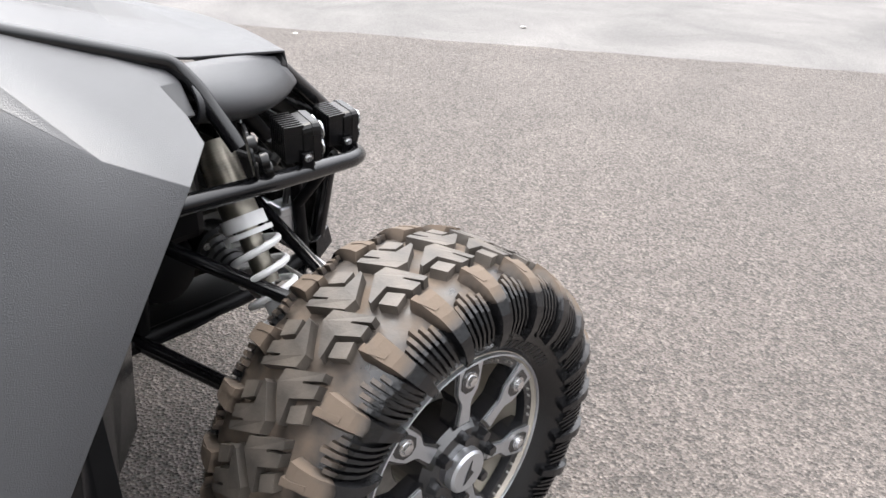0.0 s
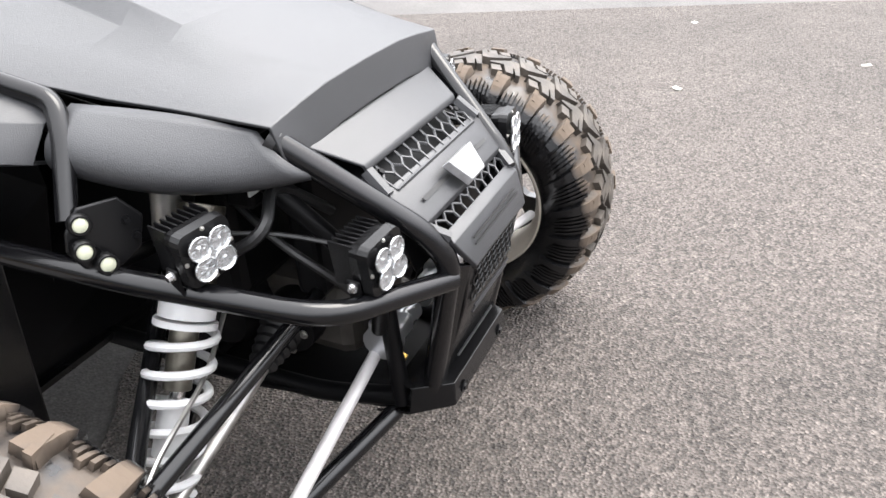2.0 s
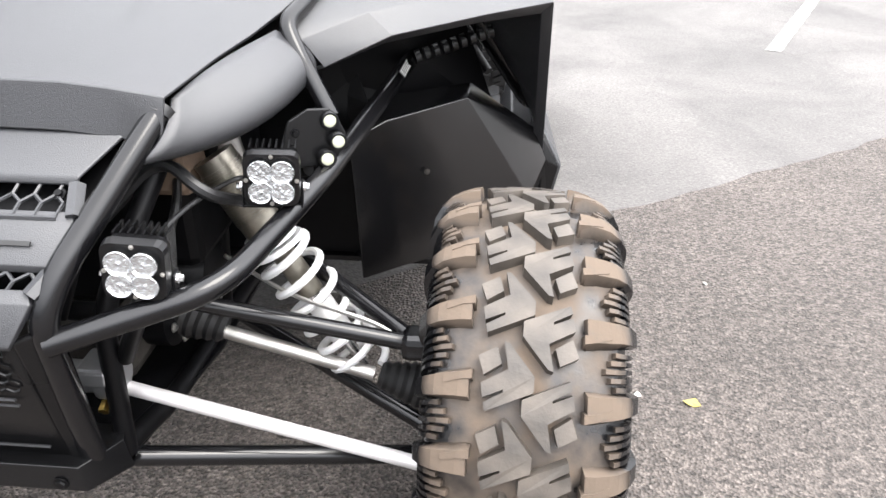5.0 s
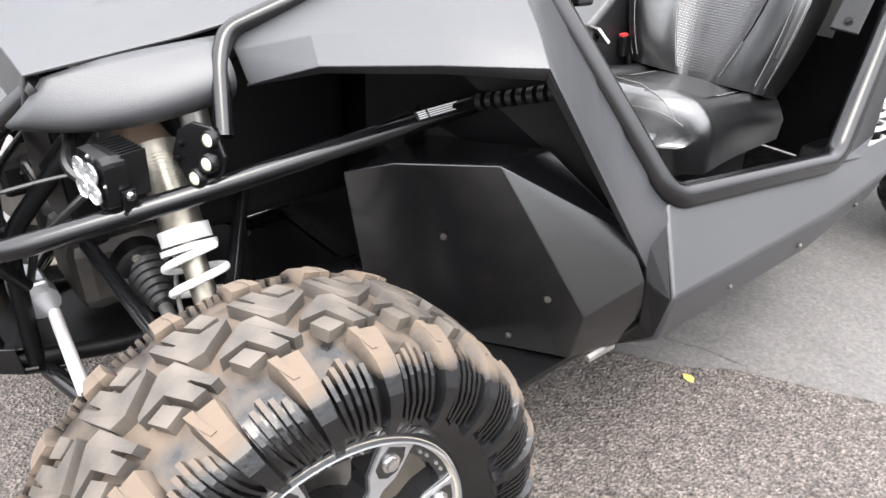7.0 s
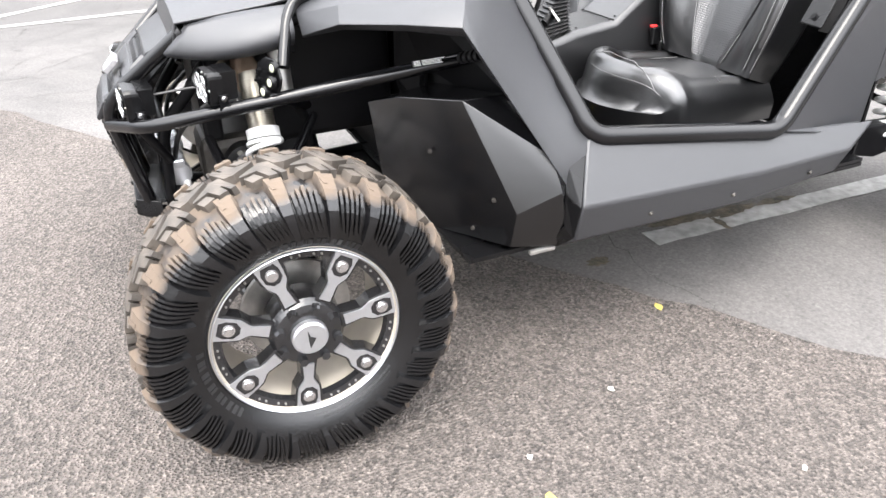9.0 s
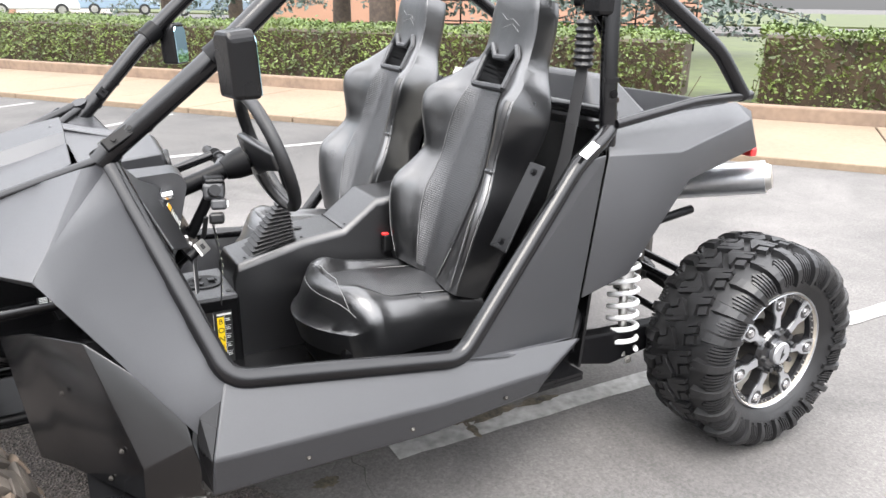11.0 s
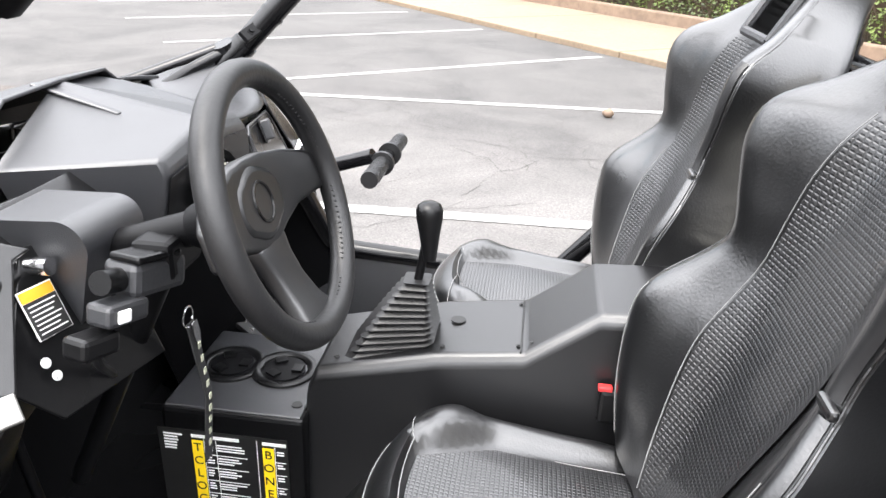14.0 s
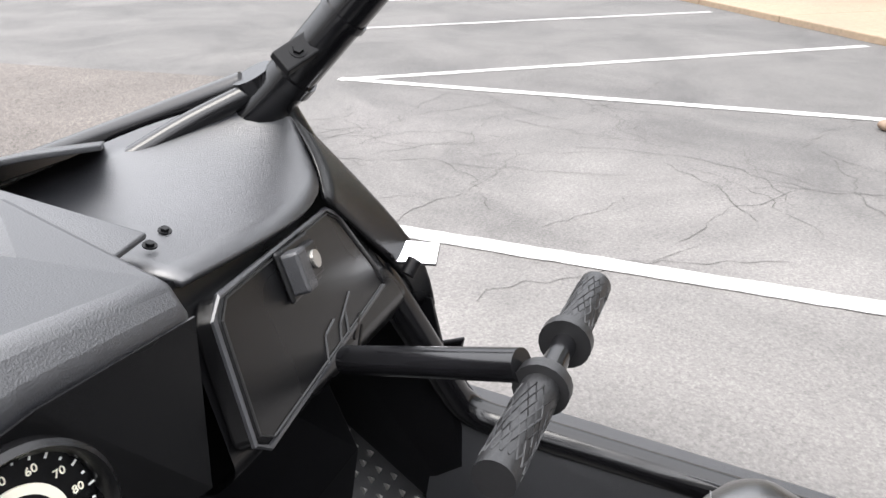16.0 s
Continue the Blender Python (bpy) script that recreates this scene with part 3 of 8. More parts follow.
def spruce(az, dist, base, height, low, seed):
    rnd = random.Random(seed)
    root = new("spruce")
    root.matrix_world = Matrix.Translation(far_place(az, dist) + Vector((0, 0, base)))
    tagged(root, "tall blue-green spruce with drooping branches", "tree", "spruces")
    bm = bm_new()
    add_tube(bm, [(0, 0, -0.1), (0, 0, height)], 0.26, 0, 10, False, 0.04)
    part("trunk", bm, M_BARK, root, smooth=True)
    needles = bm_new()
    for i in range(80):
        h = low + (height - low) * (i / 80)
        a = i * 2.4
        ln = (height - h) * 0.34 + 0.5
        tip = Vector((math.cos(a) * ln, math.sin(a) * ln, h - ln * rnd.uniform(0.12, 0.3)))
        part("limb", add_tube(bm_new(), [(0, 0, h), tip], 0.035, 0, 5, False, 0.008), M_BARK, root)

        def where(r, tip=tip, h=h):
            t = r.uniform(0.15, 1.03) ** 0.8
            p = Vector((0, 0, h)).lerp(tip, t)
            return p + Vector((r.gauss(0, 0.16), r.gauss(0, 0.16), r.uniform(-0.32, 0.06)))
        leaf_cloud(needles, 150, where, 0.075, rnd, 0.1)
    part("needles", needles, M_SPRUCE, root)["kind"] = "stuff"


spruce(-8.5, 34, 0.3, 11, 1.6, 1)
spruce(-13, 26, 0.2, 10, 1.7, 2)
spruce(-20.5, 20, 0.2, 11, 1.9, 3)
spruce(-33, 17, 0.2, 10, 1.6, 4)
spruce(-44.5, 18, 0.2, 10, 1.1, 5)


def bare_trunk(az, dist, r, h):
    root = new("tree")
    root.matrix_world = Matrix.Translation(far_place(az, dist) + Vector((0, 0, 0.2)))
    tagged(root, "broadleaf street tree with a dark trunk", "tree")
    bm = bm_new()
    add_tube(bm, [(0, 0, -0.1), (0.05, 0, h * 0.5), (0, 0.05, h)], r, 0.3, 10, False, r * 0.6)
    part("trunk", bm, M_BARK, root, smooth=True)
    rnd = random.Random(int(az * 10))
    tips = []
    for i in range(9):
        a = i * 2.4
        q = (math.cos(a) * 1.9, math.sin(a) * 1.9, h + rnd.uniform(0.4, 2.6))
        tips.append(Vector(q))
        part("limb", add_tube(bm_new(), [(0, 0.05, h - 0.3), q], r * 0.4, 0, 6, False, 0.03), M_BARK, root)
    bm = bm_new()

    def where(q):
        return q.choice(tips) + Vector((q.gauss(0, 0.6), q.gauss(0, 0.6), q.gauss(0.5, 0.5)))
    leaf_cloud(bm, 5000, where, 0.09, rnd)
    part("crown", bm, M_HEDGE, root)["kind"] = "stuff"


bare_trunk(12.6, 36, 0.24, 4.2)
bare_trunk(-23.4, 16, 0.30, 4.5)



def house(az, dist, base, width, height, wall, openings, label, roof=True):
    """A single-storey house facing the lot: openings are (along, up, wide, high, kind)."""
    root = new("house")
    root.matrix_world = Matrix.Translation(far_place(az, dist) + Vector((0, 0, base))) @ pose(0, 0, 0, 0, 0, az - 90)
    tagged(root, label, "house")
    bm = bm_new()
    add_box(bm, (0, 4, height / 2), (width, 8, height))
    body = part("wall", bm, wall, root)
    if roof:
        bm = bm_new()
        w = width / 2 + 0.5
        vs = [(-w, -0.6, height), (w, -0.6, height), (w, 8.6, height), (-w, 8.6, height), (-w + 2, 4, height + 2.2), (w - 2, 4, height + 2.2)]
        part("roof", faces_bm(vs, [(0, 1, 5, 4), (1, 2, 5), (2, 3, 4, 5), (3, 0, 4), (3, 2, 1, 0)]), M_ROOF, root)
    for x, z, w, h, kind in openings:
        bm = bm_new()
        add_box(bm, (x, -0.03, z), (w + 0.16, 0.06, h + 0.16))
        f = part("window_frame" if kind == "w" else "door_frame", bm, M_INK if kind == "w" else M_KERB, root)
        bm = bm_new()
        add_box(bm, (x, -0.08, z), (w, 0.04, h))
        part("pane" if kind == "w" else "door", bm, M_GLASSD if kind == "w" else M_TAN, f)
    return root


house(2.6, 56, 0.42, 15.5, 3.1, M_STUCCO, [(-4.6, 1.6, 1.0, 1.5, "w"), (-1.0, 1.35, 3.0 * 0.42, 1.6, "w"), (1.3, 1.05, 1.1, 2.1, "d"), (5.6, 1.7, 1.3, 1.0, "w")],
      "cream stucco bungalow with a shingle roof")
house(16, 60, 0.42, 10, 3.0, M_STUCCO, [(1.5, 1.5, 1.4, 1.2, "w")], "pale bungalow behind a tree")
house(-31, 38, 0.4, 22, 4.6, M_TAN, [(6.5, 1.2, 1.0, 2.1, "d")], "long orange stucco building behind spruces", roof=False)


def far_car(az, dist, base, paint, tall, label, turn):
    """A parked car: shell, glass band, four wheels."""
    root = new("car")
    root.matrix_world = Matrix.Translation(far_place(az, dist) + Vector((0, 0, base))) @ pose(0, 0, 0, 0, 0, az - 90 + turn)
    tagged(root, label, "car", "parked cars")
    L, h = 4.7, tall
    side = [(-L / 2, 0.35), (-L / 2, 0.95), (-L / 2 + 0.35, h * 0.62), (-L / 2 + 0.55, h * 0.97), (0.5, h), (1.25, h * 0.66), (L / 2 - 0.1, h * 0.55), (L / 2, 0.6), (L / 2, 0.35)]
    m = Matrix(((1, 0, 0, 0), (0, 0, 1, -0.9), (0, 1, 0, 0), (0, 0, 0, 1)))
    part("body", add_prism(bm_new(), side, m, 1.8), paint, root, bevel=0.08, segs=3)
    for sgn in (-1, 1):
        m2 = Matrix(((1, 0, 0, 0), (0, 0, 1, 0.905 * sgn - 0.01), (0, 1, 0, 0), (0, 0, 0, 1)))
        part("side_window", add_prism(bm_new(), [(-1.75, h * 0.66), (-1.5, h * 0.92), (0.4, h * 0.94), (0.95, h * 0.68)], m2, 0.02), M_GLASSD, root)
    for x in (-1.4, 1.45):
        for y in (-0.82, 0.82):
            w = part("wheel", add_lathe(bm_new(), [(-0.1, 0.2), (-0.1, 0.33), (0.1, 0.33), (0.1, 0.2)], pose(x, y, 0.33, 0, 0, 90), 20), M_TYRE, root)
            part("rim", add_lathe(bm_new(), [(-0.11, 0.01), (-0.11, 0.2), (0.11, 0.2), (0.11, 0.01)], pose(x, y, 0.33, 0, 0, 90), 16), M_STEEL, w)
    return root


far_car(-0.2, 47, 0.42, M_CARW, 1.72, "white sport utility vehicle parked by a house", 0)
far_car(13.6, 38, 0.32, M_CARW, 1.45, "white sedan parked at the street", 180)
far_car(-5.6, 52, 0.42, M_CARB, 1.5, "blue grey car parked on the street", 0)
far_car(-11.5, 48, 0.42, M_CARB, 1.5, "grey car parked below the spruces", 180)

# fence by the orange building
root = tagged(new("fence"), "dark metal rail fence in front of a building", "fence")
root.matrix_world = Matrix.Translation(far_place(-36, 21) + Vector((0, 0, 0.2))) @ pose(0, 0, 0, 0, 0, -36 - 90)
for z in (0.7, 1.25):
    tube("rail", [(-4, 0, z), (4, 0, z)], 0.02, M_DARK, root)
for i in range(6):
    tube("post", [(-4 + 1.6 * i, 0, 0), (-4 + 1.6 * i, 0, 1.3)], 0.025, M_DARK, root)

# leaves, scraps and a stone lying about


def litter(x, y, size, material, label, cat, seed, z=0.008):
    rnd = random.Random(seed)
    bm = bm_new()
    n = 7
    c = bm.verts.new((0, 0, 0.006 * rnd.uniform(0.5, 1.5)))
    ring = [bm.verts.new((size * math.cos(2 * math.pi * i / n) * rnd.uniform(0.6, 1), size * 0.7 * math.sin(2 * math.pi * i / n) * rnd.uniform(0.6, 1), rnd.uniform(0, 0.008))) for i in range(n)]
    for i in range(n):
        bm.faces.new((c, ring[i], ring[(i + 1) % n]))
    ob = part(cat.split()[-1], bm, material, solid=0.001)
    ob.matrix_world = pose(x, y, z, 0, 0, rnd.uniform(0, 360))
    return tagged(ob, label, cat, "litter on the asphalt")


litter(-1.146, -0.401, 0.024, M_LEAF, "small yellow leaf on dark asphalt", "leaf", 1)
litter(-0.646, -1.059, 0.020, M_LEAF, "small yellow leaf near the asphalt edge", "leaf", 2)
for i, (x, y) in enumerate([(-2.63, 0.236), (-3.90, 0.136), (-3.26, 1.065), (-3.09, 2.45), (-2.9, 1.9)]):
    litter(x, y, 0.035, M_SCRAP, "pale dry leaf on dark asphalt", "leaf", 10 + i)
litter(-2.22, 3.96, 0.04, M_SCRAP, "pale dry leaf at the asphalt edge", "leaf", 20, 0.004)
for i, (x, y) in enumerate([(-1.02, -0.42), (-1.3, -0.95), (-0.9, -0.72), (3.9, 2.0), (0.9, 3.4)]):
    litter(x, y, 0.012, M_SCRAP, "tiny pale scrap on the ground", "scrap", 30 + i)
bm = bm_new()
bmesh.ops.create_icosphere(bm, subdivisions=2, radius=0.045)
for v in bm.verts:
    v.co *= 1 + 0.25 * noise.noise(v.co * 30)
    v.co.z *= 0.8
st = part("stone", bm, M_KERB, smooth=True)
st.matrix_world = pose(4.72, -1.81, 0.035)
tagged(st, "small round tan stone on worn asphalt", "stone")

# ---- the buggy ----
buggy = tagged(new("off_road_buggy"), "matt dark grey two-seat side-by-side off-road buggy with black roll cage", "off-road vehicle")

# tyre: the profile runs from one bead over the tread to the other, as (across, radius)
TYRE_R = 0.330
PROFILE = [(-0.098, 0.198), (-0.112, 0.217), (-0.127, 0.246), (-0.132, 0.273), (-0.128, 0.296), (-0.114, 0.313), (-0.090, 0.323), (-0.045, 0.328), (0, 0.330),
           (0.045, 0.328), (0.090, 0.323), (0.114, 0.313), (0.128, 0.296), (0.132, 0.273), (0.127, 0.246), (0.112, 0.217), (0.098, 0.198)]
ARC = [0.0]
for a, b in zip(PROFILE, PROFILE[1:]):
    ARC.append(ARC[-1] + math.dist(a, b))
MID = ARC[-1] / 2


def on_tyre(theta, s, h):
    """A point of the tyre: s metres across from the crown, h above the skin."""
    s = min(max(s + MID, 0.0), ARC[-1] - 1e-6)
    i = max(k for k in range(len(ARC) - 1) if ARC[k] <= s)
    t = (s - ARC[i]) / (ARC[i + 1] - ARC[i])
    (x0, r0), (x1, r1) = PROFILE[i], PROFILE[i + 1]
    x, r = x0 + (x1 - x0) * t, r0 + (r1 - r0) * t
    d = Vector((x1 - x0, r1 - r0)).normalized()
    x, r = x - d[1] * h, r + d[0] * h
    return Vector((x, r * math.cos(theta), r * math.sin(theta)))


def tread_block(bm, poly, theta0, h, shrink=0.86, foot=-0.003):
    """A rubber block on the tyre: poly holds (across, round) in metres."""
    cs = sum(p[0] for p in poly) / len(poly)
    cc = sum(p[1] for p in poly) / len(poly)
    lo = [bm.verts.new(on_tyre(theta0 + c / TYRE_R, s, foot)) for s, c in poly]
    hi = [bm.verts.new(on_tyre(theta0 + (cc + (c - cc) * shrink) / TYRE_R, cs + (s - cs) * shrink, h)) for s, c in poly]
    n = len(poly)
    for i in range(n):
        bm.faces.new((lo[i], lo[(i + 1) % n], hi[(i + 1) % n], hi[i]))
    bm.faces.new(hi)


def sidewall_rib(bm, theta0, s0, s1, w0, w1, h0, h1, sweep, n=5):
    """A tapering bar that runs over the shoulder down the sidewall."""
    rows = []
    for i in range(n + 1):
        t = i / n
        s = s0 + (s1 - s0) * t
        th = theta0 + sweep * t * t / TYRE_R
        w = (w0 + (w1 - w0) * t) / 2 / TYRE_R
        h = h0 + (h1 - h0) * t
        rows.append([bm.verts.new(on_tyre(th - w, s, -0.002)), bm.verts.new(on_tyre(th - w * 0.7, s, h)), bm.verts.new(on_tyre(th + w * 0.7, s, h)), bm.verts.new(on_tyre(th + w, s, -0.002))])
    for a, b in zip(rows, rows[1:]):
        for i in range(3):
            bm.faces.new((a[i], a[i + 1], b[i + 1], b[i]))
    bm.faces.new(rows[0])
    bm.faces.new(rows[-1][::-1])


PITCH = 22


def wheel_meshes():
    """The meshes of one wheel, its outer side towards -x."""
    out = {}
    holder = new("wheel_pattern")
    bm = bm_new()
    n = 96
    rings = []
    for a in range(n):
        t = 2 * math.pi * a / n
        rings.append([bm.verts.new((x, r * math.cos(t), r * math.sin(t))) for x, r in PROFILE])
    for a in range(n):
        p, q = rings[a], rings[(a + 1) % n]
        for i in range(len(PROFILE) - 1):
            f = bm.faces.new((p[i], p[i + 1], q[i + 1], q[i]))
            f.material_index = 1 if 5 <= i <= 10 else 0
    out["tyre"] = part("tyre", bm, M_DUSTY, holder, "knobbly black tyre with tan dust in the grooves", smooth=True, angle=60)
    bm = bm_new()
    # one chevron block: a broad elbow and a small heel, split by an L-shaped groove, with a short sipe
    for poly, h in (([(-0.062, -0.023), (-0.054, 0.001), (-0.032, -0.013), (-0.038, -0.035)], 0.0165),
                    ([(-0.030, -0.043), (-0.023, -0.041), (0.009, 0.000), (0.008, 0.020), (-0.052, 0.045), (-0.0545, 0.034), (-0.030, 0.021), (-0.030, 0.0175), (-0.0555, 0.028), (-0.058, 0.010), (-0.024, -0.008)], 0.0180)):
        tread_block(bm, poly, 0, h, 0.95)
    out["tread_block"] = part("tread_block", bm, M_TREAD, holder)
    # a blade-like lug that runs from the tread over the shoulder
    bm = bm_new()
    sidewall_rib(bm, 0, 0.072, 0.196, 0.044, 0.022, 0.0190, 0.0135, -0.022, 9)
    sidewall_rib(bm, 0.012 / TYRE_R, 0.068, 0.100, 0.016, 0.010, 0.0205, 0.019, -0.008, 2)
    out["shoulder_lug"] = part("shoulder_lug", bm, M_DUSTY, holder)
    # nested ribs between the lugs
    bm = bm_new()
    for k in range(PITCH):
        for sgn, off in ((-1, 0.63), (1, 0.87)):
            th = 2 * math.pi * (k + off) / PITCH
            for j in range(5):
                tj = th + (j - 2) * 0.0112 / TYRE_R
                inner = 0.094 + 0.0075 * abs(j - 2)
                sidewall_rib(bm, tj, sgn * inner, sgn * (0.194 - 0.005 * abs(j - 2)), 0.0092, 0.0070, 0.0105, 0.0068, 0.022 * sgn * -1, 6)
    out["sidewall_ribs"] = part("sidewall_ribs", bm, M_DUSTY, holder)
    out["sidewall_ribs"]["kind"] = "stuff"
    # raised print on the lower sidewall, as plain bars
    bm = bm_new()
    rnd = random.Random(8)
    for a0, a1, r, w in ((200, 255, 0.213, 0.004), (203, 250, 0.220, 0.004), (300, 350, 0.218, 0.016), (60, 108, 0.218, 0.016)):
        a = a0
        while a < a1:
            step = w * rnd.uniform(0.6, 1.1)
            am = radians(a)
            da = step * 0.36 / r
            vs = []
            for da_, rr in ((-da, r - w / 2), (da, r - w / 2), (da, r + w / 2), (-da, r + w / 2)):
                xx = -0.112 - max(0.0, rr - 0.217) * 0.517 + max(0.0, 0.217 - rr) * 0.74 - 0.0012
                vs.append(bm.verts.new((xx, rr * math.cos(am + da_), rr * math.sin(am + da_))))
            bm.faces.new(vs)
            a += math.degrees(step * 1.15 / r)
    out["sidewall_print"] = part("sidewall_print", bm, M_TYRE, holder)
    out["sidewall_print"]["kind"] = "stuff"
    # rim: barrel, lip, face, spokes
    bm = bm_new()
    add_lathe(bm, [(-0.100, 0.201), (-0.104, 0.194), (-0.085, 0.186), (-0.06, 0.178), (0.05, 0.172), (0.09, 0.188), (0.104, 0.198), (0.100, 0.205), (0.05, 0.182), (-0.06, 0.186)], None, 64, True)
    out["barrel"] = part("barrel", bm, M_RIMIN, holder, "dusty bare inner rim barrel", smooth=True)
    bm = bm_new()
    add_lathe(bm, [(-0.100, 0.1945), (-0.1065, 0.1950), (-0.1080, 0.1965), (-0.1070, 0.1985), (-0.100, 0.2000)], None, 72, True)
    out["rim_lip"] = part("rim_lip", bm, M_ALLOY, holder, "bright machined rim lip", smooth=True)
    m = Matrix(((0, 0, -1, -0.078), (1, 0, 0, 0), (0, 1, 0, 0), (0, 0, 0, 1)))

    def turned(poly, a):
        return [(x * math.cos(a) - y * math.sin(a), x * math.sin(a) + y * math.cos(a)) for x, y in poly]
    blk, face, nuts, pockets = bm_new(), bm_new(), bm_new(), bm_new()
    add_lathe(blk, [(-0.0965, 0.1935), (-0.0930, 0.176), (-0.078, 0.172), (-0.070, 0.184)], None, 64, True)
    add_lathe(blk, [(-0.030, 0.02), (-0.030, 0.082), (-0.090, 0.080), (-0.103, 0.070), (-0.107, 0.056), (-0.107, 0.02)], None, 40)
    m3 = Matrix.Translation((-0.0185, 0, 0)) @ m
    for k in range(7):
        a = 2 * math.pi * k / 7
        body = [(0.052, -0.022), (0.118, -0.0170), (0.143, -0.030), (0.186, -0.034), (0.186, 0.034), (0.143, 0.030), (0.118, 0.0170), (0.052, 0.022)]
        add_prism(blk, turned(body, a), Matrix.Translation((0.012, 0, 0)) @ m, 0.030, 0.003)
    stem = [(0.080, -0.0125), (0.114, -0.0100), (0.122, -0.0115), (0.140, -0.0225), (0.160, -0.0250), (0.180, -0.0255), (0.1955, -0.0275),
            (0.1955, 0.0275), (0.180, 0.0255), (0.160, 0.0250), (0.140, 0.0225), (0.122, 0.0115), (0.114, 0.0100), (0.080, 0.0125)]
    add_prism(face, stem, m3, 0.0035, 0.0008)
    rivets = bm_new()
    for k in range(7):
        for sg in (-0.37, -0.28, 0.28, 0.37):
            a = 2 * math.pi * k / 7 + sg
            mm = Matrix.Translation((-0.0165, 0, 0)) @ m @ Matrix.Translation((0.183 * math.cos(a), 0.183 * math.sin(a), 0))
            add_prism(rivets, [(0.0028 * math.cos(q), 0.0028 * math.sin(q)) for q in [2 * math.pi * i / 6 for i in range(6)]], mm, 0.004, 0.001)
    # the black pocket and its bolt
    pocket = [(0.140, -0.007), (0.151, -0.0185), (0.172, -0.0195), (0.186, -0.014), (0.186, 0.014), (0.172, 0.0195), (0.151, 0.0185), (0.140, 0.007)]
    add_prism(pockets, pocket, Matrix.Translation((-0.0222, 0, 0)) @ m, 0.0008, 0.0005)
    mm = Matrix.Translation((-0.0225, 0, 0)) @ m @ Matrix.Translation((0.1635, 0, 0))
    add_lathe(nuts, [(0.0, 0.001), (0.0, 0.0140), (-0.003, 0.0132), (-0.003, 0.0098), (-0.008, 0.0085), (-0.0085, 0.001)], Matrix.Translation((-0.1005, 0, 0)) @ Matrix.Translation((0, 0.1635, 0)), 12)
    for k in range(8):
        a = 2 * math.pi * k / 8
        mm = Matrix.Translation((-0.024, 0, 0)) @ m @ Matrix.Translation((0.062 * math.cos(a), 0.062 * math.sin(a), 0))
        add_prism(blk, [(0.0125 * math.cos(q), 0.0125 * math.sin(q)) for q in [2 * math.pi * i / 6 for i in range(6)]], mm, 0.018, 0.003)
    out["rim_face"] = part("rim_face", blk, M_RIMBLK, holder, "gloss black rim face")
    out["spoke_face"] = part("spoke_face", face, M_ALLOY, holder, "bright machined spoke face")
    out["spoke_bolt"] = part("spoke_bolt", nuts, M_CHROME, holder)
    out["rim_rivets"] = part("rim_rivets", rivets, M_STEEL, holder)
    out["rim_rivets"]["kind"] = "stuff"
    out["bolt_pocket"] = part("bolt_pocket", pockets, M_RIMBLK, holder)
    bm = bm_new()
    add_lathe(bm, [(-0.100, 0.001), (-0.100, 0.039), (-0.120, 0.038), (-0.124, 0.034), (-0.124, 0.001)], None, 32)
    out["centre_cap"] = part("centre_cap", bm, M_ALLOY, holder, "silver centre cap")
    bm = bm_new()
    add_prism(bm, [(-0.004, -0.022), (0.004, -0.004), (0.012, 0.02), (0.002, 0.006), (-0.010, 0.004)], Matrix.Translation((-0.0465, 0, 0)) @ m, 0.001, 0)
    out["cap_mark"] = part("cap_mark", bm, M_BLACKINK, holder)
    bm = bm_new()
    add_lathe(bm, [(0.0, 0.02), (0.0, 0.12), (0.012, 0.12), (0.012, 0.02)], None, 40)
    out["brake_disc"] = part("brake_disc", bm, M_STEEL, holder, "worn steel brake disc")
    return out, holder


WHEEL, wheel_holder = wheel_meshes()
PLACES = [(-0.712, 0.0, 0.346, 0, 1.0, 18.7, True), (0.712, 0.0, 0.346, 180, 1.0, 44.5, True), (-0.700, -2.41, 0.346, 0, 1.12, 33.7, False), (0.700, -2.41, 0.346, 180, 1.12, 5, False)]


def joined(name, me, turns, material):
    """All copies of a small piece round a wheel as one mesh."""
    bm = bm_new()
    for q in turns:
        tmp = bmesh.new()
        tmp.from_mesh(me)
        tmp.transform(q)
        keep = bpy.data.meshes.new("tmp")
        tmp.to_mesh(keep)
        tmp.free()
        bm.from_mesh(keep)
        bpy.data.meshes.remove(keep)
    ob = part(name, bm, material)
    ob["kind"] = "stuff"
    return ob


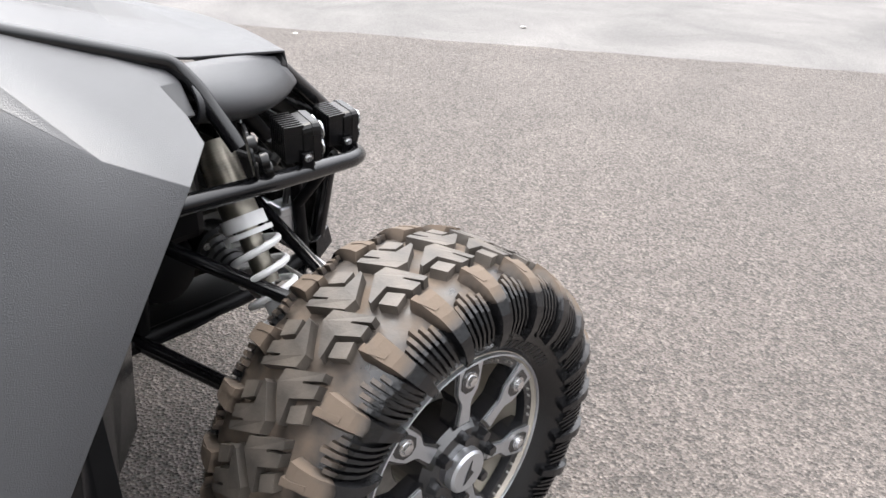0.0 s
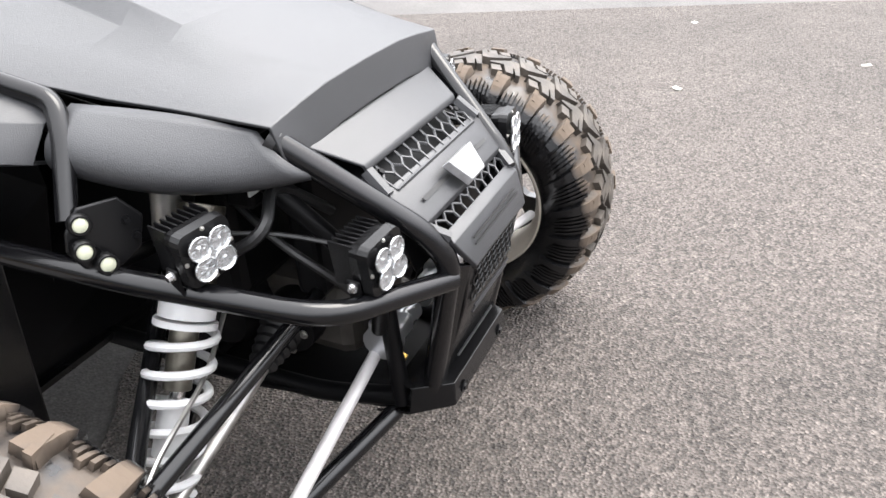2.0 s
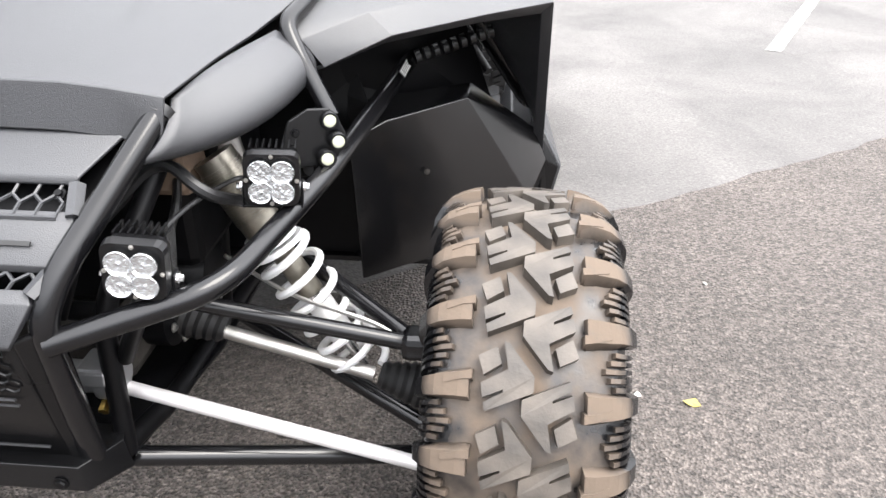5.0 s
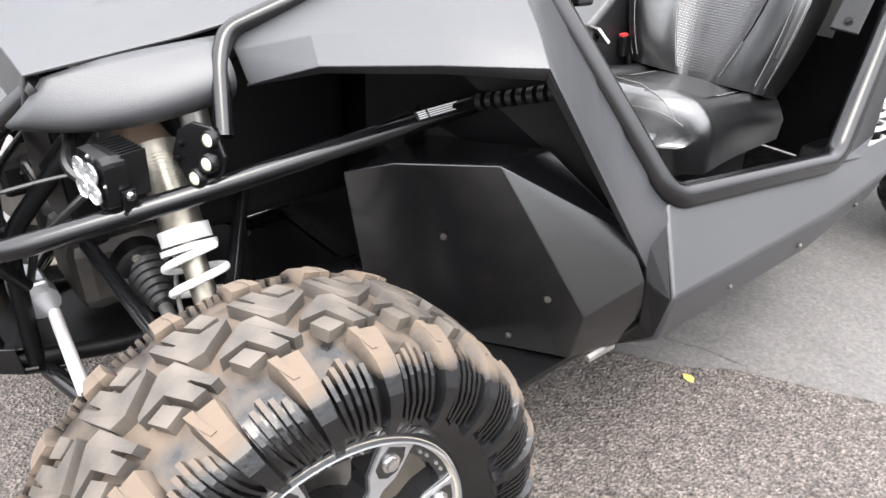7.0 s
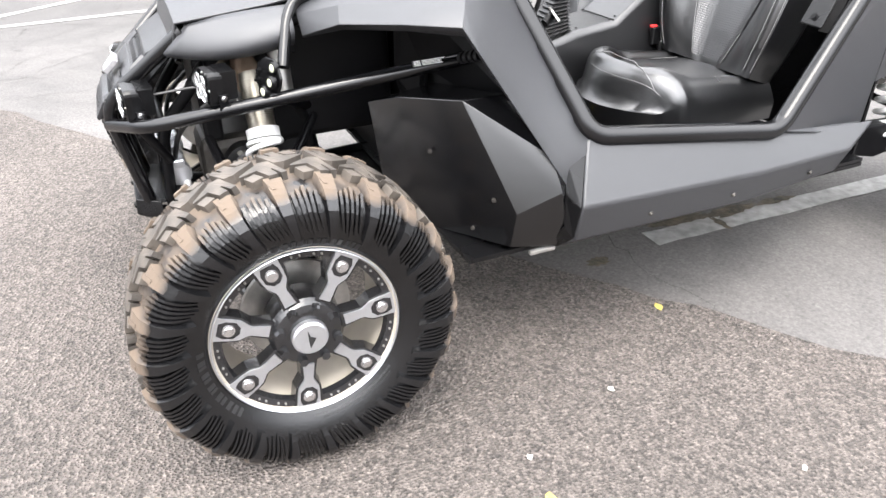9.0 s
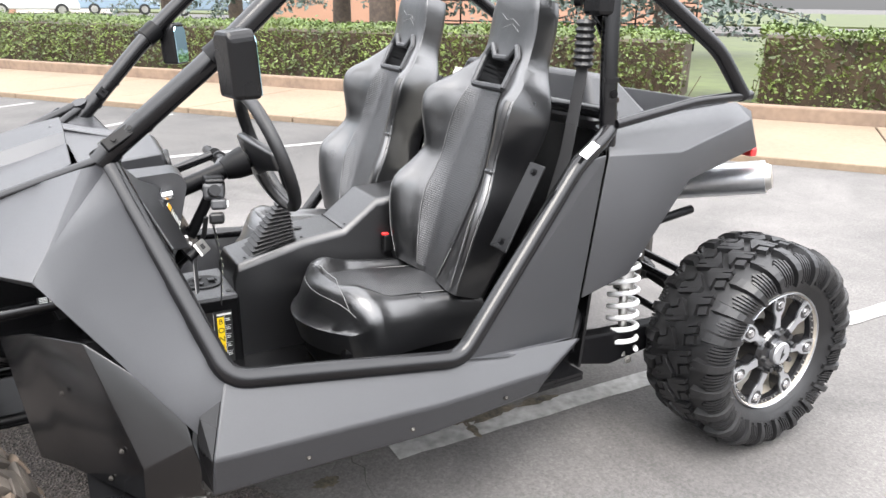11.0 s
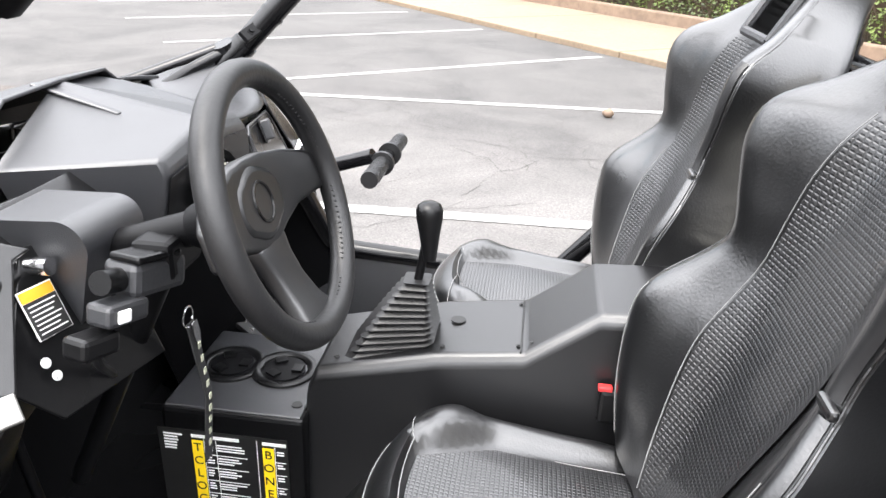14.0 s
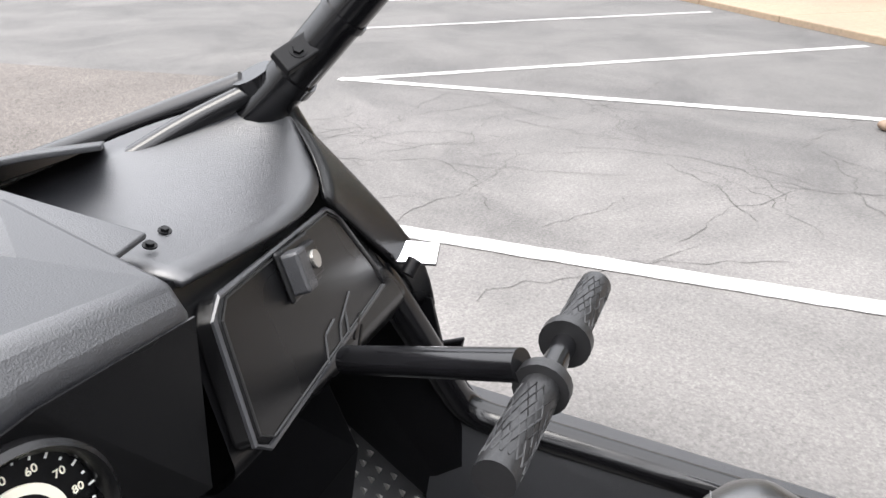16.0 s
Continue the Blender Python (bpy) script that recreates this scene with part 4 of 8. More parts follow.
BLOCK_TURNS = [pose(0, 0, 0, 360 * k / PITCH) for k in range(PITCH)] + [pose(0, 0, 0, 360 * (k + 0.5) / PITCH) @ Matrix.Diagonal((-1, 1, -1, 1)) for k in range(PITCH)]
LUG_TURNS = [pose(0, 0, 0, 360 * (k + 0.37) / PITCH) for k in range(PITCH)] + [pose(0, 0, 0, 360 * (k + 0.13) / PITCH) @ Matrix.Diagonal((-1, 1, -1, 1)) for k in range(PITCH)]
SPOKE_TURNS = [pose(0, 0, 0, 360 * k / 7) for k in range(7)]
REST = {}
for x, y, z, turn, wide, roll, near in PLACES:
    hub = new("wheel", WHEEL["rim_face"].data)
    hub.parent = buggy
    hub.matrix_basis = pose(x, y, z, 0, 0, turn) @ pose(0, 0, 0, roll, 0, 0) @ Matrix.Diagonal((wide, 1, 1, 1))
    hub["label"] = "black and silver alloy wheel with knobbly tyre"
    for key, src in WHEEL.items():
        if key == "rim_face":
            continue
        turns = {"tread_block": BLOCK_TURNS, "shoulder_lug": LUG_TURNS, "spoke_face": SPOKE_TURNS, "spoke_bolt": SPOKE_TURNS, "bolt_pocket": SPOKE_TURNS}.get(key, [Matrix.Identity(4)])
        if key in ("tread_block", "shoulder_lug") and not near:
            if key not in REST:
                REST[key] = joined(key, src.data, turns, M_TYRE)
                o = REST[key]
            else:
                o = new(key, REST[key].data)
                o["kind"] = "stuff"
            o.parent = hub
            continue
        data = src.data
        if key in ("tyre", "sidewall_ribs") and not near:
            if key not in REST:
                REST[key] = src.data.copy()
                REST[key].materials[0] = M_TYRE
            data = REST[key]
        for q in turns:
            o = new(key, data)
            o.parent = hub
            o.matrix_basis = q
            for tag in ("label", "kind"):
                if tag in src:
                    o[tag] = src[tag]
for src in WHEEL.values():
    bpy.data.objects.remove(src)
bpy.data.objects.remove(wheel_holder)

# ---- body panels, built for one side and mirrored ----
HOOD = [  # y, then half sections (x, z) from the middle out: a raised centre whose shoulders fade out forwards
    (0.112, [(0, 0.898), (0.06, 0.897), (0.11, 0.896), (0.17, 0.890), (0.243, 0.880)]),
    (0.045, [(0, 0.918), (0.10, 0.916), (0.15, 0.911), (0.20, 0.903), (0.255, 0.889)]),
    (-0.02, [(0, 0.938), (0.13, 0.937), (0.182, 0.924), (0.215, 0.913), (0.268, 0.898)]),
    (-0.10, [(0, 0.967), (0.135, 0.966), (0.172, 0.946), (0.225, 0.933), (0.293, 0.911)]),
    (-0.18, [(0, 0.996), (0.138, 0.994), (0.170, 0.968), (0.240, 0.952), (0.318, 0.929)]),
    (-0.26, [(0, 1.022), (0.140, 1.020), (0.172, 0.991), (0.260, 0.974), (0.345, 0.955)]),
    (-0.40, [(0, 1.064), (0.145, 1.060), (0.180, 1.030), (0.300, 1.022), (0.395, 1.005)]),
    (-0.49, [(0, 1.086), (0.130, 1.082), (0.165, 1.058), (0.23, 1.050), (0.31, 1.036)])]
vs, fs = [], []
for y, sec in HOOD:
    full = [(-x, z) for x, z in sec[:0:-1]] + list(sec)
    vs += [(x, y, z) for x, z in full]
k = 9
for r in range(len(HOOD) - 1):
    for c in range(k - 1):
        fs.append((r * k + c, r * k + c + 1, (r + 1) * k + c + 1, (r + 1) * k + c))
# front lip
n0 = len(vs)
for (x, y, z) in vs[:k]:
    vs.append((x * 0.97, y + 0.014, z - 0.060))
for c in range(k - 1):
    fs.append((c + 1, c, n0 + c, n0 + c + 1))
n1 = len(vs)
for (x, y, z) in vs[n0:n0 + k]:
    vs.append((x * 0.97, y - 0.05, z - 0.004))
for c in range(k - 1):
    fs.append((n0 + c + 1, n0 + c, n1 + c, n1 + c + 1))
hood = part("hood", faces_bm(vs, fs), M_PLASTIC, buggy, "matt grey textured plastic hood", smooth=True, bevel=0.008, solid=0.006, segs=3, angle=22)

for s in (-1, 1):
    side = "left" if s < 0 else "right"
    # cheek below the hood crease
    up = [(0.243, 0.090, 0.872), (0.262, 0.02, 0.890), (0.290, -0.06, 0.902), (0.318, -0.136, 0.910)]
    mid = [(0.246, 0.118, 0.842), (0.300, 0.045, 0.850), (0.348, -0.045, 0.868), (0.368, -0.136, 0.890)]
    low = [(0.224, 0.152, 0.808), (0.300, 0.075, 0.806), (0.362, -0.03, 0.820), (0.385, -0.136, 0.848)]
    bot = [(0.205, 0.150, 0.800), (0.270, 0.075, 0.792), (0.330, -0.03, 0.800), (0.355, -0.136, 0.825)]
    soft_sheet("hood_cheek", [[mir(p, s) for p in row] for row in (up, mid, low, bot)], M_PLASTIC, buggy, "smooth matt grey cheek below the hood edge")
    # front fender: top, arch edge and the flank in front of the door opening
    I = [(0.318, -0.150, 0.908), (0.362, -0.270, 0.962), (0.425, -0.420, 1.022), (0.512, -0.500, 1.062)]
    C = [(0.352, -0.150, 0.893), (0.445, -0.225, 0.922), (0.585, -0.335, 0.936), (0.706, -0.412, 0.944)]
    E = [(0.386, -0.150, 0.850), (0.486, -0.212, 0.888), (0.635, -0.305, 0.906), (0.752, -0.386, 0.914)]
    U = [(0.360, -0.158, 0.840), (0.470, -0.226, 0.872), (0.620, -0.322, 0.888), (0.730, -0.402, 0.890)]
    ahead = 0.0 if s < 0 else 0.036
    E[2:] = [(x, y + ahead, z) for x, y, z in E[2:]]
    U[2:] = [(x, y + ahead, z) for x, y, z in U[2:]]
    vs = [mir(p, s) for p in I + C + E + U]
    fs = [(r * 4 + c, r * 4 + c + 1, (r + 1) * 4 + c + 1, (r + 1) * 4 + c) for r in range(3) for c in range(3)]
    # flank
    rear_top, rear_low = Vector((0.470, -0.560, 1.062)), (Vector((0.752, -0.722, 0.604)) if s < 0 else Vector((0.690, -0.735, 0.560)))
    front_low = Vector((0.765, -0.655 + 1.3 * ahead, 0.545))
    steps = 6
    n0 = len(vs)
    for i in range(steps + 1):
        t = i / steps
        vs += [mir(Vector(C[3]).lerp(front_low, t), s), mir(rear_top.lerp(rear_low, t), s), mir(Vector(E[3]).lerp(front_low + Vector((0.004, 0.006, -0.03)), t), s), mir(Vector(U[3]).lerp(front_low + Vector((-0.02, -0.004, -0.03)), t), s)]
    for i in range(steps):
        a, b = n0 + 4 * i, n0 + 4 * i + 4
        fs += [(a, a + 1, b + 1, b), (a, b, b + 2, a + 2), (a + 2, b + 2, b + 3, a + 3)]
    fs += [(3, 7, n0 + 1)]
    fender = part("front_fender", faces_bm(vs, fs), M_PLASTIC, buggy, "matt grey angular front fender", smooth=True, bevel=0.007, solid=0.005, segs=2, angle=20)
    # filler that carries the fender down to the sill
    vs = [mir(p, s) for p in [(0.752, -0.640, 0.590), (0.742, -0.700, 0.620), (0.810, -0.652, 0.492), (0.790, -0.652, 0.402), (0.718, -0.650, 0.347), (0.700, -0.630, 0.350), (0.768, -0.634, 0.430), (0.770, -0.630, 0.520)]]
    part("fender_foot", faces_bm(vs, [(0, 1, 2, 7), (7, 2, 3, 6), (6, 3, 4, 5)]), M_BLACKPL, buggy, solid=0.008, bevel=0.003)
    # sill panel below the door opening
    S = [(0.742, -0.700, 0.628), (0.816, -0.652, 0.496), (0.796, -0.650, 0.400), (0.715, -0.650, 0.343),
         (0.752, -1.270, 0.548), (0.800, -1.20, 0.472), (0.782, -1.19, 0.388), (0.700, -1.20, 0.350),
         (0.700, -1.700, 0.500), (0.772, -1.540, 0.468), (0.752, -1.520, 0.398), (0.670, -1.52, 0.368)]
    if s > 0:
        S = [(x - 0.07 if i in (0, 4) else x, y, z - (0.09 if i in (0, 4) else 0.02)) for i, (x, y, z) in enumerate(S)]
    vs = [mir(p, s) for p in S]
    fs = [(r * 4 + c, r * 4 + c + 1, (r + 1) * 4 + c + 1, (r + 1) * 4 + c) for r in range(2) for c in range(3)] + [(0, 1, 2, 3), (8, 9, 10, 11)]
    sill = part("sill_panel", faces_bm(vs, fs), M_PLASTIC, buggy, "matt grey wedge-shaped rocker panel", smooth=True, bevel=0.007, angle=20)
    for q in ((0.797, -0.86, 0.430), (0.792, -1.12, 0.424), (0.772, -1.40, 0.424)):
        bolt("bolt", mir(q, s), (s, 0, -0.6), 0.007, M_GREASE, sill)
    # foot-well liner: a moulded box behind the wheel, with a broad slanting flank towards the fender
    A = [(0.389, -0.292, 0.676), (0.450, -0.352, 0.696), (0.600, -0.452, 0.715), (0.737, -0.526, 0.470), (0.714, -0.524, 0.374), (0.470, -0.395, 0.352), (0.395, -0.330, 0.355),
         (0.742, -0.612, 0.602), (0.776, -0.622, 0.522), (0.720, -0.646, 0.352), (0.389, -0.470, 0.700), (0.600, -0.560, 0.715), (0.768, -0.640, 0.440)]
    vs = [mir(p, s) for p in A]
    fs = [(0, 1, 5, 6), (1, 2, 3, 4, 5), (2, 7, 8, 3), (3, 8, 12, 9, 4), (0, 10, 11, 2, 1), (2, 11, 7)]
    liner = part("wheel_liner", faces_bm(vs, fs), M_LINER, buggy, "glossy black plastic foot-well liner", smooth=True, bevel=0.014, solid=0.006, segs=4, angle=60)
    for q, d in (((0.522, -0.400, 0.574), (0.45, 0.9, 0)), ((0.682, -0.494, 0.492), (0.5, 0.85, 0)), ((0.62, -0.468, 0.395), (0.5, 0.85, 0))):
        bolt("bolt", mir(q, s), (d[0] * s, d[1], d[2]), 0.006, M_GREASE, liner)
    box_part("floor_tab", mir((0.712, -0.612, 0.344), s), (0.012, 0.070, 0.010), M_STEEL, liner, bevel=0.002, label="bright bare steel tab at the floor edge")
    # dark backing that closes the wheel housing
    vs = [(p[0] * (s if s < 0 else 0.70), p[1], p[2]) for p in [(0.34, -0.62, 0.98), (0.56, -0.62, 0.88), (0.66, -0.66, 0.60), (0.66, -0.62, 0.35), (0.33, -0.50, 0.35), (0.30, -0.40, 0.70), (0.32, -0.40, 0.95)]]
    part("housing_wall", faces_bm(vs, [(0, 1, 2, 3, 4, 5, 6)]), M_DARK, buggy, solid=0.006)
    part("foot_panel", faces_bm([mir(p, s) for p in [(0.70, -0.62, 0.35), (0.33, -0.5, 0.35), (0.33, -1.75, 0.33), (0.66, -1.75, 0.35)]], [(0, 1, 2, 3)]), M_BLACKPL, buggy, solid=0.01)
    # tubes: door opening, sill, hoop side
    if s < 0:
        loop = [(0.450, -0.545, 1.085), (0.735, -0.715, 0.630), (0.750, -1.275, 0.555)]
    else:
        loop = [(0.462, -0.560, 1.080), (0.655, -0.735, 0.545), (0.670, -1.300, 0.500)]
    tube("door_tube", [mir(p, s) for p in loop + [(0.640, -1.690, 0.985), (0.600, -1.80, 1.035), (0.572, -1.85, 1.06)]], 0.024, M_TUBE, buggy, 0.045, 14, "gloss black tube round the door opening")
    foot_of_pillar = [(0.468, -0.54, 1.062), (0.472, -0.57, 1.092)] if s < 0 else [(0.462, -0.545, 1.020), (0.468, -0.590, 1.062)]
    tube("windscreen_pillar", [mir(p, s) for p in foot_of_pillar + [(0.505, -0.80, 1.285), (0.500, -1.12, 1.575), (0.495, -1.80, 1.61), (0.52, -1.86, 1.58), (0.556, -1.845, 1.22), (0.574, -1.85, 1.0), (0.58, -1.80, 0.60)]], 0.0245, M_TUBE, buggy, 0.10, 14, "gloss black roll cage tube")
    # bolted joint on the pillar
    d = (Vector((0.505, -0.80, 1.285)) - Vector(foot_of_pillar[1])).normalized()
    p0 = Vector((0.476, -0.592, 1.111)) if s < 0 else Vector((0.475, -0.630, 1.104))
    bm = bm_new()
    add_tube(bm, [mir(p0 - d * 0.045, s), mir(p0 - d * 0.030, s)], 0.0275, 0, 14)
    add_tube(bm, [mir(p0 + d * 0.050, s), mir(p0 + d * 0.058, s)], 0.0265, 0, 14)
    j = part("pillar_joint", bm, M_TUBE, buggy, smooth=True)
    m = frame_at(mir(p0, s), (d[0] * s, d[1], d[2]), (-0.55 if s > 0 else -0.9, -0.45 if s > 0 else 0.2, 0.55))
    bm = bm_new()
    add_prism(bm, [(-0.045, -0.014), (0.045, -0.014), (0.045, 0.014), (-0.045, 0.014)], m @ Matrix.Translation((0, 0, 0.017)), 0.010, 0.003)
    part("joint_plate", bm, M_DARK, j, bevel=0.002)
    for o in (-0.02, 0.02):
        mm = m @ Matrix.Translation((o, 0, 0.026))
        bolt("bolt", mm.translation, mm.to_3x3() @ Vector((0, 0, 1)), 0.009, M_DARK, j)
    tube("hood_side_tube", [mir(p, s) for p in [(0.466, -0.545, 1.066), (0.416, -0.42, 1.018), (0.330, -0.150, 0.917), (0.352, -0.125, 0.880), (0.405, -0.095, 0.790)]], 0.0140, M_TUBE, buggy, 0.03, 12, "thin black tube between hood and fender")
    tube("cowl_tube", [mir(p, s) for p in [(0.300, -0.432, 0.972), (0.411, -0.505, 1.030), (0.468, -0.575, 1.068)]], 0.0125, M_TUBE, buggy, 0.03, 12, "thin black tube under the pillar")
    # rear panels
    low_edge = [(0.742, -1.42, 0.525), (0.752, -1.28, 0.552)] if s < 0 else [(0.650, -1.60, 0.50), (0.652, -1.56, 0.60)]
    vs = [mir(p, s) for p in [(0.640, -1.690, 0.990), (0.620, -1.80, 1.000), (0.622, -1.735, 0.610), (0.650, -1.70, 0.480)] + low_edge]
    x0 = 0.70 if s < 0 else 0.655
    part("sill_inner", faces_bm([mir(p, s) for p in [(x0, -0.70, 0.56), (x0 - 0.04, -0.68, 0.340), (x0 - 0.04, -1.50, 0.335), (x0, -1.34, 0.52)]], [(0, 1, 2, 3)]), M_PLASTIC, buggy, solid=0.006)
    part("door_rear_panel", faces_bm(vs, [(0, 1, 2, 3, 4, 5)]), M_PLASTIC, buggy, solid=0.008, bevel=0.004)
    vs = [mir(p, s) for p in [(0.560, -1.86, 1.040), (0.622, -1.815, 0.995), (0.625, -2.09, 0.985), (0.555, -2.46, 1.050), (0.450, -1.90, 1.05), (0.450, -2.50, 1.09),
                              (0.640, -1.74, 0.590), (0.650, -1.90, 0.640), (0.640, -2.12, 0.900), (0.560, -2.50, 0.955), (0.470, -2.56, 1.06)]]
    fs = [(4, 0, 2, 3, 5), (0, 1, 2), (1, 6, 7, 8, 2), (2, 8, 9, 3), (3, 9, 10, 5)]
    part("rear_fender", faces_bm(vs, fs), M_PLASTIC, buggy, "matt grey angular rear fender", smooth=True, bevel=0.006, solid=0.006, angle=20)
    tube("bed_rail", [mir(p, s) for p in [(0.585, -1.86, 1.075), (0.56, -2.2, 1.12), (0.545, -2.45, 1.125)]], 0.015, M_TUBE, buggy)
    tube("rear_brace", [mir(p, s) for p in [(0.505, -1.84, 1.55), (0.53, -2.30, 1.265), (0.545, -2.42, 1.12)]], 0.0235, M_TUBE, buggy, 0.05, 14)
    # suspension, front
    part("upper_arm", add_tube(add_tube(bm_new(), [mir(p, s) for p in [(0.150, 0.075, 0.560), (0.535, 0.042, 0.470)]], 0.0135), [mir(p, s) for p in [(0.175, -0.20, 0.590), (0.47, -0.02, 0.488), (0.545, 0.035, 0.468)]], 0.0135, 0.03), M_TUBE, buggy, "black tubular upper suspension arm", smooth=True)
    part("lower_arm", add_tube(add_tube(bm_new(), [mir(p, s) for p in [(0.130, 0.185, 0.335), (0.580, 0.03, 0.225)]], 0.016), [mir(p, s) for p in [(0.140, -0.22, 0.345), (0.57, -0.02, 0.235)]], 0.016), M_TUBE, buggy, "black tubular lower suspension arm", smooth=True)
    box_part("ball_joint", mir((0.548, 0.035, 0.465), s), (0.05, 0.05, 0.045), M_TUBE, buggy, bevel=0.012)
    rod("tie_rod", mir((0.120, 0.150, 0.440), s), mir((0.600, 0.180, 0.342), s), 0.0110, M_ROD, buggy, 14, "silver steering tie rod")
    rod("drive_shaft", mir((0.20, -0.01, 0.44), s), mir((0.47, 0.0, 0.37), s), 0.012, M_STEEL, buggy)
    for a, b in (((0.13, -0.015, 0.47), (0.22, -0.01, 0.44)), ((0.57, 0.0, 0.345), (0.48, 0.0, 0.37))):
        a, b = Vector(mir(a, s)), Vector(mir(b, s))
        bm = bm_new()
        q = (b - a)
        m = frame_at(a, q.orthogonal(), q)
        m = m @ Matrix(((0, 1, 0, 0), (0, 0, 1, 0), (1, 0, 0, 0), (0, 0, 0, 1)))
        prof = []
        for i in range(13):
            t = i / 12
            prof.append((q.length * t, 0.042 - 0.022 * t + (0.004 if i % 2 else 0)))
        add_lathe(bm, prof, m, 20)
        part("rubber_gaiter", bm, M_RUBBER, buggy, smooth=True)
        bm = bm_new()
        add_lathe(bm, [(-0.012, 0.045), (0.008, 0.046)], m, 20)
        part("gaiter_band", bm, M_GREASE, buggy)
    # shock with coil spring
    top, botm = Vector(mir((0.222, -0.048, 0.745), s)), Vector(mir((0.452, -0.035, 0.355), s))
    ax = (botm - top)
    L = ax.length
    shock = part("shock_body", add_tube(add_tube(bm_new(), [top + ax * 0.02, top + ax * 0.33], 0.034, 0, 20), [top + ax * 0.3, top + ax * 0.62], 0.021, 0, 16), M_THREADED, buggy, "silver threaded shock absorber", smooth=True)
    th = bm_new()
    for i in range(18):
        q = top + ax * (0.06 + 0.012 * i)
        add_tube(th, [q, q + ax * 0.006], 0.0355, 0, 20)
    part("thread", th, M_THREADED, shock, smooth=True)
    part("shock_rod", add_tube(bm_new(), [top + ax * 0.6, top + ax * 0.98], 0.010, 0, 12), M_CHROME, shock, smooth=True)
    part("shock_sleeve", add_tube(bm_new(), [top + ax * 0.66, top + ax * 0.84], 0.023, 0, 16), M_WHITE, shock, smooth=True)
    part("collar", add_tube(add_tube(bm_new(), [top + ax * 0.33, top + ax * 0.385], 0.041, 0, 24), [top + ax * 0.395, top + ax * 0.415], 0.046, 0, 24), M_WHITE, shock, smooth=True)
    pts = []
    e1 = ax.orthogonal().normalized()
    e2 = ax.normalized().cross(e1)
    N = 120
    for i in range(N + 1):
        t = i / N
        a = 2 * math.pi * 6.2 * t
        rr = 0.046
        pts.append(top + ax * (0.42 + 0.56 * t) + (e1 * math.cos(a) + e2 * math.sin(a)) * rr)
    sp = bm_new()
    rings = []
    for i, p in enumerate(pts):
        d = (pts[min(i + 1, N)] - pts[max(i - 1, 0)]).normalized()
        u = (ax.normalized() - d * ax.normalized().dot(d)).normalized()
        v = d.cross(u)
        rings.append([sp.verts.new(p + (u * math.cos(2 * math.pi * k / 8) + v * math.sin(2 * math.pi * k / 8)) * 0.0068) for k in range(8)])
    ring_strip(sp, rings)
    part("coil_spring", sp, M_WHITE, shock, "white coil spring", smooth=True)
    # hub carrier
    box_part("knuckle", mir((0.585, 0.01, 0.345), s), (0.06, 0.09, 0.24), M_DARK, buggy, bevel=0.02)
    box_part("brake_caliper", mir((0.60, 0.075, 0.42), s), (0.05, 0.06, 0.09), M_DARK, buggy, bevel=0.014)


# ---- front end: fascia, bumper, lamps ----


def sheet(name, left, right, material, label="", solid=0.006, bevel=0.003, n=1):
    """A panel between two edges given as lists of points, from one side to the other."""
    k = len(left)
    vs, fs = [], []
    for i in range(n + 1):
        t = i / n
        vs += [tuple(Vector(a).lerp(Vector(b), t)) for a, b in zip(left, right)]
    for i in range(n):
        for c in range(k - 1):
            fs.append((i * k + c, i * k + c + 1, (i + 1) * k + c + 1, (i + 1) * k + c))
    return part(name, faces_bm(vs, fs), material, buggy, label, solid=solid, bevel=bevel, smooth=True, angle=25)


def span(pts):
    """Mirror half edges (x, y, z) into a left and a right edge."""
    return [(-x, y, z) for x, y, z in pts], [(x, y, z) for x, y, z in pts]


sheet("grille_cap", *span([(0.195, 0.100, 0.848), (0.186, 0.125, 0.832), (0.152, 0.186, 0.800), (0.150, 0.190, 0.790)]), M_PLASTIC, "matt grey cover above the grille", n=1)
sheet("grille_bar", *span([(0.152, 0.218, 0.768), (0.160, 0.230, 0.758), (0.150, 0.272, 0.722), (0.146, 0.272, 0.712)]), M_PLASTIC, "matt grey crossbar with badge recess", solid=0.016)
sheet("grille_chin", *span([(0.122, 0.290, 0.700), (0.130, 0.306, 0.690), (0.106, 0.330, 0.644), (0.103, 0.326, 0.636)]), M_PLASTIC, "matt grey chin panel", solid=0.012)
low_panel = sheet("bumper_plate", *span([(0.103, 0.318, 0.640), (0.100, 0.306, 0.560), (0.088, 0.262, 0.405)]), M_BLACKPL, "black plastic lower bumper plate", solid=0.010)
sheet("grille_back", *span([(0.17, 0.115, 0.81), (0.15, 0.235, 0.69), (0.12, 0.24, 0.62)]), M_DARK)
# end pieces that frame the meshes
for s in (-1, 1):
    for a, b in (((0.150, 0.188, 0.790), (0.156, 0.222, 0.762)), ((0.146, 0.262, 0.716), (0.126, 0.296, 0.694))):
        bm = bm_new()
        a, b = Vector(mir(a, s)), Vector(mir(b, s))
        add_tube(bm, [a, b], 0.011, 0, 6)
        part("grille_end", bm, M_PLASTIC, buggy)
    bm = bm_new()
    add_prism(bm, [(0.03, -0.002), (0.115, -0.002), (0.115, 0.004), (0.03, 0.004)] if s > 0 else [(-0.115, -0.002), (-0.03, -0.002), (-0.03, 0.004), (-0.115, 0.004)],
              frame_at((0, 0.2535, 0.742), (1, 0, 0), (0, 0.66, 0.75)), 0.002)
    part("bar_slot", bm, M_BLACKINK, buggy)
